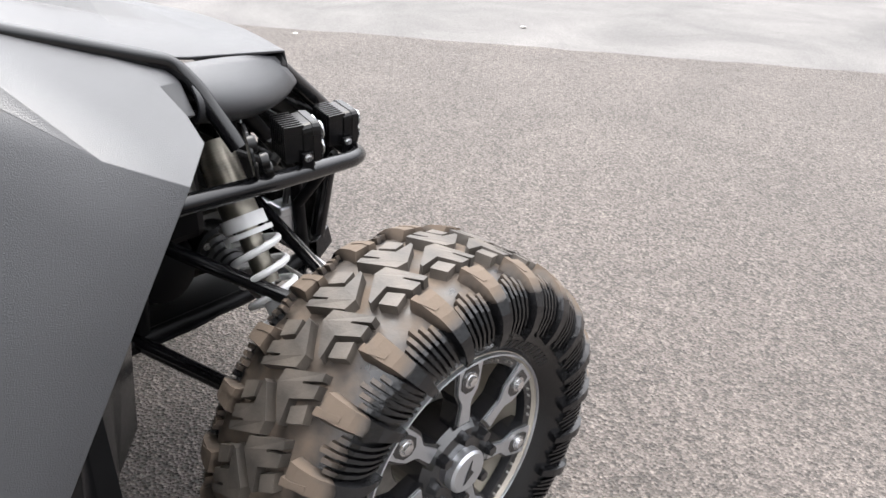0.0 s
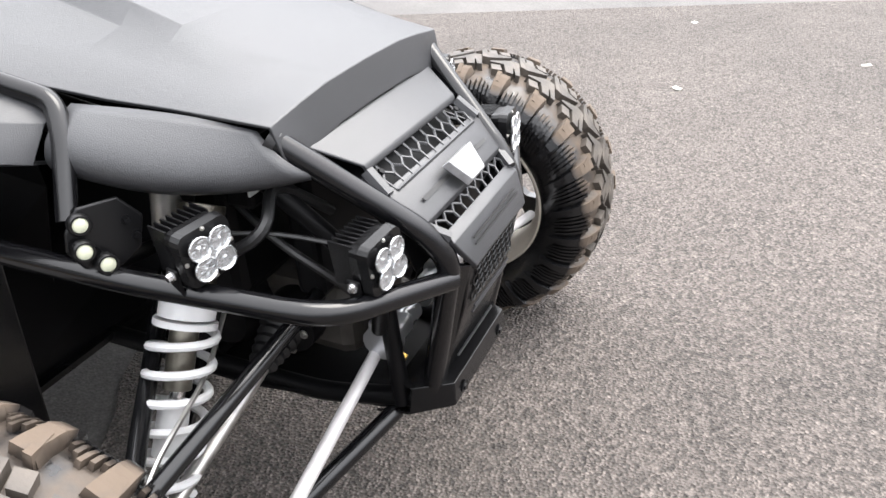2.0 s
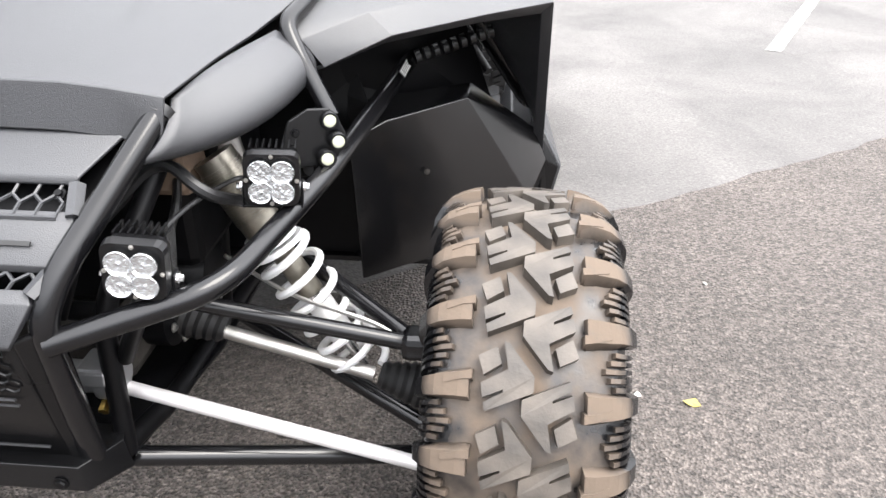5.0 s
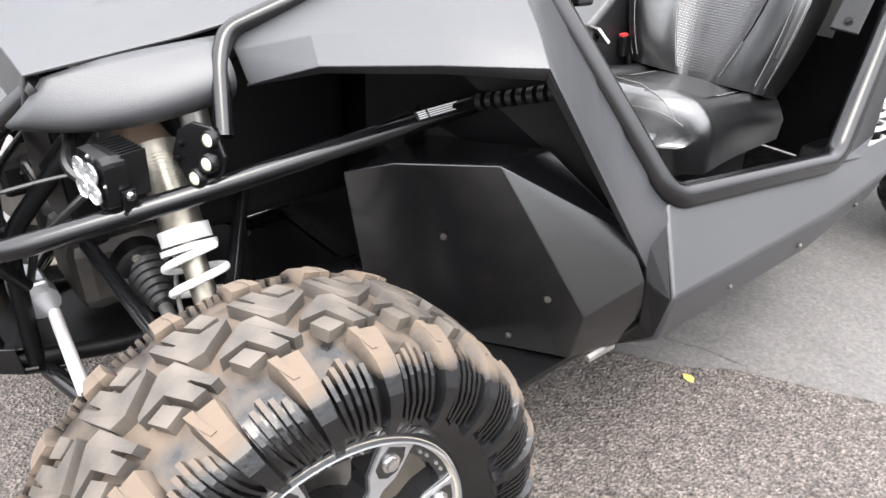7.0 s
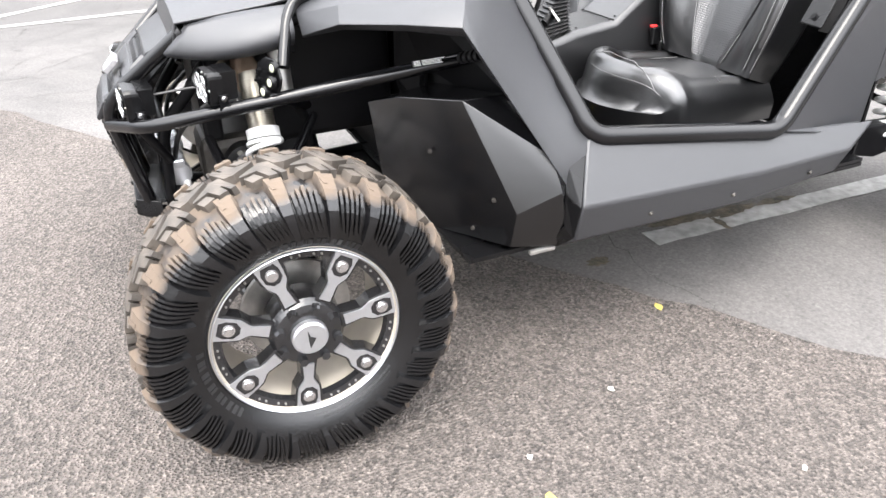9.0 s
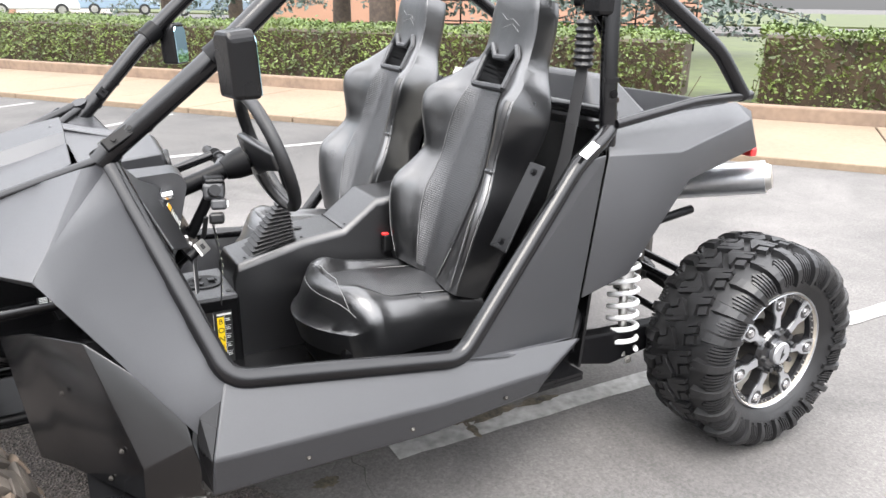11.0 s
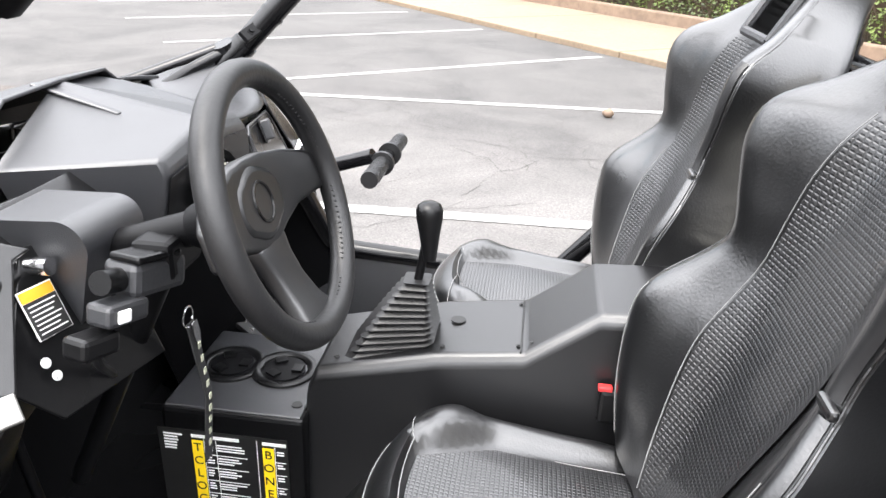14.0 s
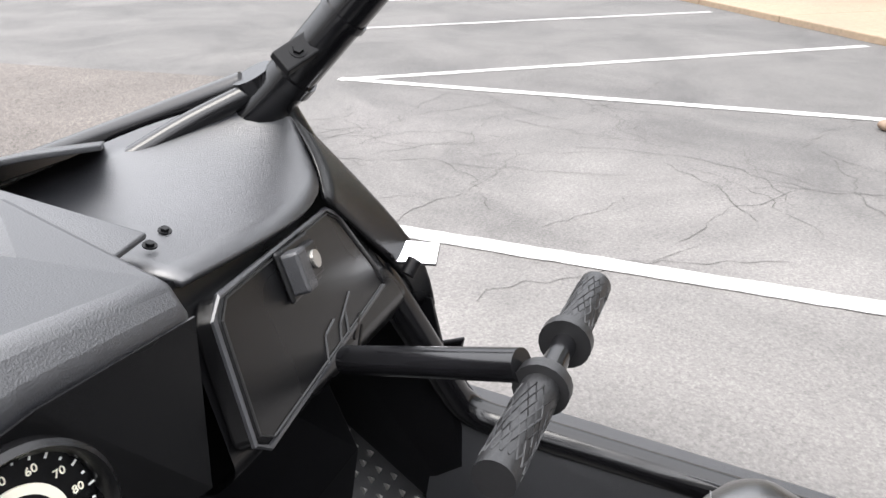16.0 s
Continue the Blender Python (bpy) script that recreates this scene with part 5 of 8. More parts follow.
for z, y, w in ((0.676, 0.3165, 0.085), (0.668, 0.3205, 0.088)):
    bm = bm_new()
    add_prism(bm, [(-w, -0.0012), (w, -0.0012), (w, 0.0012), (-w, 0.0012)], frame_at((0, y, z), (1, 0, 0), (0, 0.88, 0.45)), 0.002)
    part("chin_groove", bm, M_BLACKINK, buggy)


def mesh_grille(name, o, u, v, nu, w_top, w_low, material, label):
    """A moulded lattice of slanted bars: o is the middle of the top edge, u along, v down."""
    bm = bm_new()
    o, u, v = Vector(o), Vector(u), Vector(v)

    def at(a, b):
        w = w_top + (w_low - w_top) * b
        return o + u * (a * w) + v * b
    for b in (-0.06, 1.04):
        add_tube(bm, [at(-1, b), at(1, b)], 0.0032, 0, 5)
    net = [(-1 + 2 * i / nu, 0.36 if i % 2 else 0.60) for i in range(nu + 1)]
    add_tube(bm, [at(a, b) for a, b in net], 0.0024, 0, 5)
    for i, (a, b) in enumerate(net):
        slant = 0.35 / nu
        add_tube(bm, [at(a, b), at(max(-1, a - slant), -0.06) if i % 2 else at(min(1, a + slant), 1.04)], 0.0024, 0, 5)
    return part(name, bm, material, buggy, label)


mesh_grille("grille_mesh", (0, 0.184, 0.790), (1, 0, 0), (0, 0.040, -0.027), 20, 0.142, 0.136, M_PLASTIC, "dark grey moulded upper grille mesh")
mesh_grille("grille_mesh", (0, 0.258, 0.722), (1, 0, 0), (0, 0.034, -0.030), 18, 0.138, 0.118, M_PLASTIC, "dark grey moulded lower grille mesh")
bm = bm_new()
for row in range(5):
    for i in range(9):
        x = (i - 4 + 0.5 * (row % 2)) * 0.0195
        if abs(x) > 0.082:
            continue
        c = Vector((x, 0.3215 - 0.0145 * row * 0.16 - 0.002, 0.628 - 0.0145 * row))
        pts = [c + Vector((0.0105 * math.cos(q), 0, 0.0085 * math.sin(q))) for q in [2 * math.pi * k / 6 + math.pi / 6 for k in range(6)]]
        add_tube(bm, pts, 0.0016, 0, 4, True)
part("honeycomb", bm, M_BLACKPL, low_panel, "black honeycomb insert")["kind"] = "stuff"
for z, y in ((0.548, 0.309), (0.535, 0.305), (0.440, 0.278)):
    bm = bm_new()
    add_prism(bm, [(-0.075, -0.0015), (0.075, -0.0015), (0.075, 0.0015), (-0.075, 0.0015)], frame_at((0, y, z), (1, 0, 0), (0, 0.96, 0.27)), 0.003)
    part("plate_rib", bm, M_PLASTIC, low_panel)
for s in (-1, 1):
    bolt("screw", mir((0.129, 0.196, 0.780), s), (0, 0.6, 0.8), 0.008, M_DARK, buggy, 0.006)
# badge: a plain silver shield
bm = bm_new()
add_prism(bm, [(-0.044, -0.022), (0.044, -0.022), (0.027, 0.026), (-0.027, 0.026)], frame_at((0, 0.266, 0.7455), (1, 0, 0), (0, 0.70, 0.71)), 0.014, 0.004)
badge = part("badge", bm, M_BADGE, buggy, "plain silver shield badge", bevel=0.002)
bm = bm_new()
add_prism(bm, [(-0.020, 0.000), (-0.006, 0.012), (0.012, 0.008), (0.020, 0.014), (0.010, -0.006), (-0.008, -0.012)], frame_at((0, 0.2762, 0.7556), (1, 0, 0), (0, 0.70, 0.71)), 0.001)
part("badge_mark", bm, M_ROD, badge)
# bumper tubes
for s in (-1, 1):
    part("bumper_cheek", faces_bm([mir(p, s) for p in [(0.136, 0.296, 0.655), (0.118, 0.246, 0.398), (0.086, 0.256, 0.403), (0.100, 0.312, 0.645)]], [(0, 1, 2, 3)]), M_BLACKPL, buggy, solid=0.010, bevel=0.003)
    bt = tube("bumper_tube", [mir(p, s) for p in [(0.226, 0.100, 0.853), (0.150, 0.268, 0.712), (0.132, 0.300, 0.660), (0.113, 0.250, 0.395)]], 0.0175, M_TUBE, buggy, 0.035, 16, "gloss black upright bumper tube")
    tube("bumper_side_tube", [mir(p, s) for p in [(0.132, 0.302, 0.630), (0.326, 0.222, 0.672), (0.404, -0.045, 0.716), (0.470, -0.455, 0.768), (0.500, -0.62, 0.79)]], 0.0165, M_TUBE, buggy, 0.06, 16, "gloss black tube carrying the lamps")
    tube("tube_socket", [mir(p, s) for p in [(0.229, 0.093, 0.859), (0.225, 0.103, 0.851)]], 0.0205, M_RUBBER, buggy, 0, 16)
    # printed label on the rear of the tube, as plain bars
    la, lb_ = Vector(mir((0.4615, -0.395, 0.7620), s)), Vector(mir((0.4705, -0.470, 0.7705), s))
    lm = frame_at((la + lb_) / 2 + Vector((0.0125 * s, 0.002, 0.0118)), lb_ - la, (0.72 * s, 0.05, 0.69))
    tl = part("tube_label", add_prism(bm_new(), [(-0.050, -0.008), (0.050, -0.008), (0.050, 0.008), (-0.050, 0.008)], lm, 0.0015), M_BLACKINK, buggy, "small black and white label on a black tube")
    for i in range(4):
        for x0, x1 in ((-0.046, -0.030), (-0.026, 0.046 - 0.008 * (i % 2))):
            y0 = 0.0055 - 0.0036 * i
            part("print_line", add_prism(bm_new(), [(x0, y0 - 0.0010), (x1, y0 - 0.0010), (x1, y0 + 0.0010), (x0, y0 + 0.0010)], lm @ Matrix.Translation((0, 0, 0.0015)), 0.0004), M_INK, tl)
    # frame behind
    tube("frame_rail", [mir(p, s) for p in [(0.118, 0.23, 0.37), (0.135, 0.05, 0.335), (0.16, -0.55, 0.345), (0.30, -1.0, 0.34)]], 0.0175, M_DARK, buggy)
    tube("frame_upright", [mir(p, s) for p in [(0.13, 0.20, 0.36), (0.135, 0.185, 0.60), (0.20, 0.02, 0.80), (0.30, -0.40, 0.93)]], 0.015, M_DARK, buggy)
    tube("frame_upright", [mir(p, s) for p in [(0.14, -0.20, 0.345), (0.17, -0.18, 0.60), (0.22, -0.06, 0.80)]], 0.015, M_DARK, buggy)
    tube("frame_stay", [mir(p, s) for p in [(0.17, -0.19, 0.62), (0.36, -0.10, 0.70)]], 0.012, M_DARK, buggy)
    tube("frame_stay", [mir(p, s) for p in [(0.15, 0.18, 0.52), (0.22, 0.235, 0.64)]], 0.012, M_DARK, buggy)
tube("frame_cross", [(-0.13, 0.185, 0.60), (0.13, 0.185, 0.60)], 0.014, M_DARK, buggy)
tube("frame_cross", [(-0.14, -0.20, 0.345), (0.14, -0.20, 0.345)], 0.014, M_DARK, buggy)
tube("frame_cross", [(-0.22, -0.05, 0.80), (0.22, -0.05, 0.80)], 0.014, M_DARK, buggy)
# skid plate
bm = faces_bm([(-0.146, 0.226, 0.408), (-0.110, 0.288, 0.412), (0.110, 0.288, 0.412), (0.146, 0.226, 0.408),
               (-0.150, 0.222, 0.354), (-0.118, 0.292, 0.372), (0.118, 0.292, 0.372), (0.150, 0.222, 0.354),
               (-0.138, 0.150, 0.326), (-0.100, 0.236, 0.330), (0.100, 0.236, 0.330), (0.138, 0.150, 0.326),
               (-0.130, 0.190, 0.404), (0.130, 0.190, 0.404)],
              [(0, 1, 5, 4), (1, 2, 6, 5), (2, 3, 7, 6), (4, 5, 9, 8), (5, 6, 10, 9), (6, 7, 11, 10), (0, 12, 13, 3, 2, 1)])
skid = part("skid_plate", bm, M_BLACKPL, buggy, "black plastic skid plate under the bumper", smooth=True, solid=0.006, bevel=0.016, segs=4, angle=25)
for s in (-1, 1):
    bolt("bolt", mir((0.082, 0.291, 0.384), s), (0, 0.95, -0.1), 0.011, M_DARK, skid, 0.005)


def lamp_pod(c, facing, lean):
    """A square four-cell driving lamp with cooling fins on a bracket."""
    f = Vector(facing).normalized()
    m = frame_at(c, Vector((0, 0, 1)).cross(f), f) @ pose(0, 0, 0, 0, 0, lean)
    w = 0.039
    rnd_sq = []
    for cx, cy, a0 in ((1, 1, 0), (-1, 1, 90), (-1, -1, 180), (1, -1, 270)):
        for k in range(4):
            a = radians(a0 + 30 * k)
            rnd_sq.append((cx * (w - 0.013) + 0.013 * math.cos(a), cy * (w - 0.013) + 0.013 * math.sin(a)))
    bm = bm_new()
    add_prism(bm, [(x * 0.9, y * 0.9) for x, y in rnd_sq], m @ Matrix.Translation((0, 0, -0.030)), 0.018, -0.003)
    add_prism(bm, rnd_sq, m @ Matrix.Translation((0, 0, -0.013)), 0.015, 0.002)
    pod = part("lamp", bm, M_BLACKPL, buggy, "square black four-cell driving lamp")
    for cx in (-1, 1):
        for cy in (-1, 1):
            bm = bm_new()
            mm = m @ Matrix.Translation((cx * 0.0146, cy * 0.0146, 0.0105)) @ Matrix(((0, 1, 0, 0), (0, 0, 1, 0), (1, 0, 0, 0), (0, 0, 0, 1)))
            add_lathe(bm, [(-0.0085, 0.001), (-0.008, 0.005), (-0.006, 0.009), (-0.002, 0.0135), (0.0010, 0.0158), (0.0000, 0.0166), (-0.002, 0.0163)], mm, 20)
            part("reflector", bm, M_REFLECTOR, pod, "faceted bright reflector", smooth=True)
            bm = bm_new()
            add_lathe(bm, [(-0.006, 0.001), (-0.006, 0.004), (-0.001, 0.0035), (0.0, 0.001)], mm, 12)
            part("led", bm, M_REFLECTOR, pod)
    bm = bm_new()
    add_prism(bm, [(0.011 * math.cos(q), 0.011 * math.sin(q)) for q in [2 * math.pi * k / 8 for k in range(8)]], m @ Matrix.Translation((0, 0, 0.001)), 0.0085, 0.003)
    part("reflector_hub", bm, M_REFLECTOR, pod)
    fins = 8
    for i in range(fins):
        bm = bm_new()
        x = -0.031 + 0.062 * i / (fins - 1)
        add_box(bm, (x, 0.004, -0.045), (0.0025, 0.066, 0.036), m)
        part("fin", bm, M_BLACKPL, pod)
    bm = bm_new()
    add_box(bm, (0, 0.0, -0.036), (0.062, 0.040, 0.020), m)
    part("housing", bm, M_BLACKPL, pod, bevel=0.003)
    for cx, cy in ((0, 0.034), (0, -0.034), (0.034, 0), (-0.034, 0)):
        p = m @ Vector((cx, cy, 0.002))
        bolt("screw", p, f, 0.003, M_STEEL, pod, 0.003)
    bm = bm_new()
    for cx in (-1, 1):
        add_box(bm, (cx * 0.040, -0.028, -0.026), (0.004, 0.034, 0.022), m)
    add_box(bm, (0, -0.046, -0.026), (0.084, 0.005, 0.024), m)
    part("bracket", bm, M_DARK, pod, bevel=0.002)
    for cx in (-1, 1):
        bolt("bolt", m @ Vector((cx * 0.042, -0.020, -0.026)), m.to_3x3() @ Vector((cx, 0, 0)), 0.008, M_CHROME, pod, 0.008)
    return pod


for s in (-1, 1):
    lamp_pod(mir((0.357, 0.078, 0.757), s), (0.22 * s, 1, 0.02), 4 * s)
    lamp_pod(mir((0.236, 0.256, 0.711), s), (0.12 * s, 1, 0.02), 6 * s)
    # marker plate with three small lights
    m = frame_at(mir((0.375, -0.062, 0.766), s), (s, -0.35, 0), (0.42 * s, 0.9, 0.12))
    bm = bm_new()
    poly = [(0.000, 0.046), (0.034, 0.044), (0.046, 0.030), (0.058, 0.004), (0.052, -0.020), (0.030, -0.046), (-0.020, -0.044), (-0.044, -0.010), (-0.030, 0.030)]
    add_prism(bm, [(x, y * s) for x, y in poly] if s > 0 else [(x, -y * s) for x, y in poly], m, 0.006, 0.001)
    plate = part("marker_plate", bm, M_BLACKPL, buggy, "black plate with three small round lights", bevel=0.002)
    for p in ((0.404, -0.078, 0.791), (0.418, -0.066, 0.763), (0.403, -0.051, 0.740)):
        d = Vector((0.42 * s, 0.9, 0.12)).normalized()
        q = Vector(mir(p, s))
        bm = bm_new()
        mm = frame_at(q + d * 0.004, d.orthogonal(), d) @ Matrix(((0, 1, 0, 0), (0, 0, 1, 0), (1, 0, 0, 0), (0, 0, 0, 1)))
        add_lathe(bm, [(-0.004, 0.0145), (0.006, 0.0145), (0.009, 0.0125), (0.009, 0.0105), (0.004, 0.010)], mm, 20)
        ring = part("light_ring", bm, M_BLACKPL, plate, smooth=True)
        bm = bm_new()
        add_lathe(bm, [(0.003, 0.001), (0.004, 0.0105), (0.007, 0.0095), (0.0085, 0.006), (0.009, 0.001)], mm, 20)
        part("light_lens", bm, M_LED, ring, "small pale yellow light lens", smooth=True)
    for p in ((0.357, -0.052, 0.778), (0.352, -0.046, 0.755)):
        bolt("bolt", mir(p, s), (0.42 * s, 0.9, 0.12), 0.007, M_DARK, plate, 0.012)

# ---- what shows below the hood: differential, steering rack, hoses ----
box_part("front_differential", (0, -0.01, 0.465), (0.20, 0.22, 0.15), M_GREASE, buggy, bevel=0.03, label="greasy cast front differential")
for s in (-1, 1):
    bm = bm_new()
    add_lathe(bm, [(0, 0.055), (0.05, 0.055), (0.06, 0.04), (0.06, 0.01)], pose(0.09 * s, -0.01, 0.468, 0, 0, 0 if s > 0 else 180), 20)
    part("output_flange", bm, M_DARK, buggy, smooth=True)
    for k in range(5):
        a = 2 * math.pi * k / 5
        bolt("bolt", (0.15 * s, -0.01 + 0.042 * math.cos(a), 0.468 + 0.042 * math.sin(a)), (s, 0, 0), 0.008, M_STEEL, buggy)
    bm = bm_new()
    add_tube(bm, [(0.02 * s, 0.165, 0.470), (0.115 * s, 0.165, 0.470)], 0.024, 0, 16)
    add_tube(bm, [(0.10 * s, 0.165, 0.470), (0.128 * s, 0.165, 0.468)], 0.032, 0, 16)
    part("steering_rack", bm, M_ALLOY, buggy, "bright alloy steering rack housing", smooth=True)
    box_part("rack_clamp", (0.105 * s, 0.175, 0.495), (0.05, 0.06, 0.03), M_ALLOY, buggy, bevel=0.006)
    for dx, dz in ((0.132, 0.452), (0.108, 0.440)):
        rod("hydraulic_fitting", (dx * s, 0.185, dz), (dx * s, 0.200, dz - 0.006), 0.008, M_BRASS, buggy, 6)
    tube("hose", [mir(p, s) for p in [(0.11, 0.17, 0.50), (0.17, 0.15, 0.60), (0.20, 0.05, 0.68), (0.15, -0.10, 0.74)]], 0.007, M_RUBBER, buggy, 0.05, 8)
    tube("hose", [mir(p, s) for p in [(0.30, 0.03, 0.70), (0.27, 0.10, 0.74), (0.20, 0.06, 0.78), (0.12, 0.10, 0.70)]], 0.009, M_RUBBER, buggy, 0.05, 8)
    tube("lamp_cable", [mir(p, s) for p in [(0.335, 0.045, 0.745), (0.29, 0.02, 0.735), (0.25, 0.10, 0.73), (0.225, 0.215, 0.715)]], 0.0035, M_RUBBER, buggy, 0.04, 6)
    tube("brake_line", [mir(p, s) for p in [(0.22, -0.05, 0.56), (0.34, 0.0, 0.52), (0.50, 0.03, 0.49), (0.585, 0.06, 0.43)]], 0.004, M_STEEL, buggy, 0.05, 6)
    box_part("reservoir_bracket", mir((0.20, -0.14, 0.80), s), (0.06, 0.05, 0.05), M_DARK, buggy)
    bm = bm_new()
    add_tube(bm, [mir((0.205, -0.12, 0.80), s), mir((0.235, -0.12, 0.66), s)], 0.026, 0, 18)
    part("shock_reservoir", bm, M_STEEL, buggy, "silver shock reservoir canister", smooth=True)
    tube("splash_edge", [mir(p, s) for p in [(0.22, -0.22, 0.84), (0.32, -0.30, 0.86), (0.48, -0.46, 0.88), (0.58, -0.52, 0.865)]], 0.012, M_DARK, buggy)
    bm = bm_new()
    for i in range(9):
        t = i / 9
        q = Vector(mir((0.49 + 0.16 * t, -0.50 - 0.05 * t, 0.78 + 0.05 * t), s))
        add_tube(bm, [q, q + Vector((0.010 * s, -0.003, 0.003))], 0.014, 0, 10)
    part("corrugated_boot", bm, M_RUBBER, buggy, smooth=True)["kind"] = "stuff"
bottle = part("coolant_bottle", add_prism(bm_new(), [(-0.06, -0.04), (0.05, -0.05), (0.06, 0.03), (-0.04, 0.045)], frame_at((-0.15, -0.05, 0.68), (1, 0.2, 0), (0, 0, 1)), 0.11, 0.01), M_KERB, buggy, "translucent beige coolant bottle", bevel=0.012)
part("belly_pan", faces_bm([(-0.13, 0.20, 0.338), (0.13, 0.20, 0.338), (0.17, -0.10, 0.330), (0.17, -0.55, 0.330), (-0.17, -0.55, 0.330), (-0.17, -0.10, 0.330)], [(0, 1, 2, 3, 4, 5)]), M_DARK, buggy, "black steel belly pan under the nose", solid=0.008, bevel=0.002)
for s in (-1, 1):
    bm = bm_new()
    add_lathe(bm, [(0.0, 0.03), (0.0, 0.088), (0.03, 0.092), (0.10, 0.080), (0.14, 0.060), (0.15, 0.03)], pose(0.02 * s, -0.14, 0.470, 0, 0, 0 if s > 0 else 180), 22)
    part("axle_casing", bm, M_DARK, buggy, smooth=True)
    for k in range(6):
        a = 2 * math.pi * k / 6
        bolt("bolt", (0.118 * s, -0.14 + 0.080 * math.cos(a), 0.470 + 0.080 * math.sin(a)), (s, 0, 0), 0.007, M_GREASE, buggy)
box_part("fuse_box", (0.17, 0.0, 0.755), (0.07, 0.05, 0.06), M_DARK, buggy, bevel=0.008)
box_part("fuse_label", (0.19, 0.027, 0.762), (0.04, 0.003, 0.02), M_INK, buggy, bevel=0)
box_part("radiator", (0, 0.06, 0.66), (0.30, 0.05, 0.22), M_DARK, buggy, bevel=0.01)
box_part("nose_tray", (0, -0.24, 0.70), (0.36, 0.38, 0.34), M_DARK, buggy, bevel=0.02)
part("bulkhead", faces_bm([(-0.40, -0.44, 0.34), (0.40, -0.44, 0.34), (0.40, -0.44, 0.70), (0.30, -0.52, 0.94), (-0.30, -0.52, 0.94), (-0.40, -0.44, 0.70)], [(0, 1, 2, 3, 4, 5)]), M_DARK, buggy, solid=0.006)


# ---- cockpit ----
floor_pan = part("floor_pan", faces_bm([(-0.70, -0.42, 0.345), (0.66, -0.42, 0.345), (0.62, -1.75, 0.335), (-0.66, -1.75, 0.335)], [(0, 1, 2, 3)]), M_BLACKPL, buggy, "black ribbed floor pan", solid=0.012)
FOOT = frame_at((0.485, -0.600, 0.445), (1, 0, 0), (0, -0.637, 0.771))
bm = bm_new()
for i in range(10):
    for j in range(10):
        x, y = -0.112 + 0.0245 * i + (0.012 if j % 2 else 0), -0.118 + 0.026 * j
        add_prism(bm, [(x - 0.005, y - 0.005), (x + 0.005, y - 0.005), (x, y + 0.007)], FOOT @ Matrix.Translation((0, 0, 0.004)), 0.005, 0.003)
rest = part("footrest", add_prism(bm_new(), [(-0.135, -0.14), (0.145, -0.14), (0.135, 0.14), (-0.125, 0.14)], FOOT @ Matrix.Translation((0, 0, -0.006)), 0.010, 0.003), M_RUBBER, floor_pan, "sloping black footrest with raised studs")
part("foot_studs", bm, M_STEEL, rest)["kind"] = "stuff"


def smooth_step(a, b, t):
    t = min(1, max(0, (t - a) / (b - a)))
    return t * t * (3 - 2 * t)


def curve_at(table, t):
    """Smooth interpolation in a short table of (t, value)."""
    for i in range(len(table) - 1):
        (a, u), (b, v) = table[i], table[i + 1]
        if t <= b:
            k = (t - a) / (b - a)
            (a0, u0), (b1, v1) = table[max(i - 1, 0)], table[min(i + 2, len(table) - 1)]
            p, q = (v - u0) / (b - a0) * (b - a), (v1 - u) / (b1 - a) * (b - a)
            return (2 * k ** 3 - 3 * k * k + 1) * u + (k ** 3 - 2 * k * k + k) * p + (3 * k * k - 2 * k ** 3) * v + (k ** 3 - k * k) * q
    return table[-1][1]


HALF_W = [(0, 0.195), (0.12, 0.222), (0.24, 0.237), (0.32, 0.235), (0.44, 0.207), (0.55, 0.222), (0.62, 0.224), (0.70, 0.190), (0.79, 0.128), (0.9, 0.120), (0.96, 0.114), (1.0, 0.098)]
WING = [(0, 0.035), (0.10, 0.078), (0.22, 0.112), (0.28, 0.114), (0.36, 0.076), (0.42, 0.058), (0.50, 0.086), (0.57, 0.108), (0.63, 0.100), (0.70, 0.045), (0.80, 0.0), (1.0, 0.0)]
WING_OUTER = [(0, 0.030), (0.10, 0.050), (0.22, 0.066), (0.28, 0.068), (0.36, 0.060), (0.42, 0.056), (0.50, 0.066), (0.57, 0.080), (0.63, 0.080), (0.70, 0.040), (0.80, 0.0), (1.0, 0.0)]
INNER_W = [(0, 0.058), (0.10, 0.088), (0.22, 0.116), (0.36, 0.128), (0.52, 0.116), (0.70, 0.084), (1.0, 0.07)]


def back_point(cx, u, t, front, lift=0.0):
    """The seat back: u across, t up from the cushion."""
    w = curve_at(HALF_W, t)
    iw = curve_at(INNER_W, t)
    x = u * w
    spine = Vector((0, -1.465 - 0.300 * t, 0.585 + 0.815 * t))
    nrm = Vector((0, 0.938, 0.345))
    spine = spine + nrm * (0.02 * smooth_step(0.8, 1, t) - 0.002 * math.sin(math.pi * min(1, t / 0.75)))
    rise = (0.35 * smooth_step(iw * 0.55, iw * 1.1, abs(x)) + 0.65 * smooth_step(iw * 0.98, max(0.90 * w, iw * 1.05), abs(x))) * curve_at(WING if u > 0 else WING_OUTER, t)
    edge = (abs(u) ** 12)
    if front:
        return Vector((cx, 0, 0)) + spine + Vector((x, 0, 0)) + nrm * (0.045 + rise * (1 - 0.10 * edge) - 0.008 * edge + lift)
    return Vector((cx, 0, 0)) + spine + Vector((x * (1 - 0.06 * edge), 0, 0)) - nrm * (0.055 - 0.03 * edge)


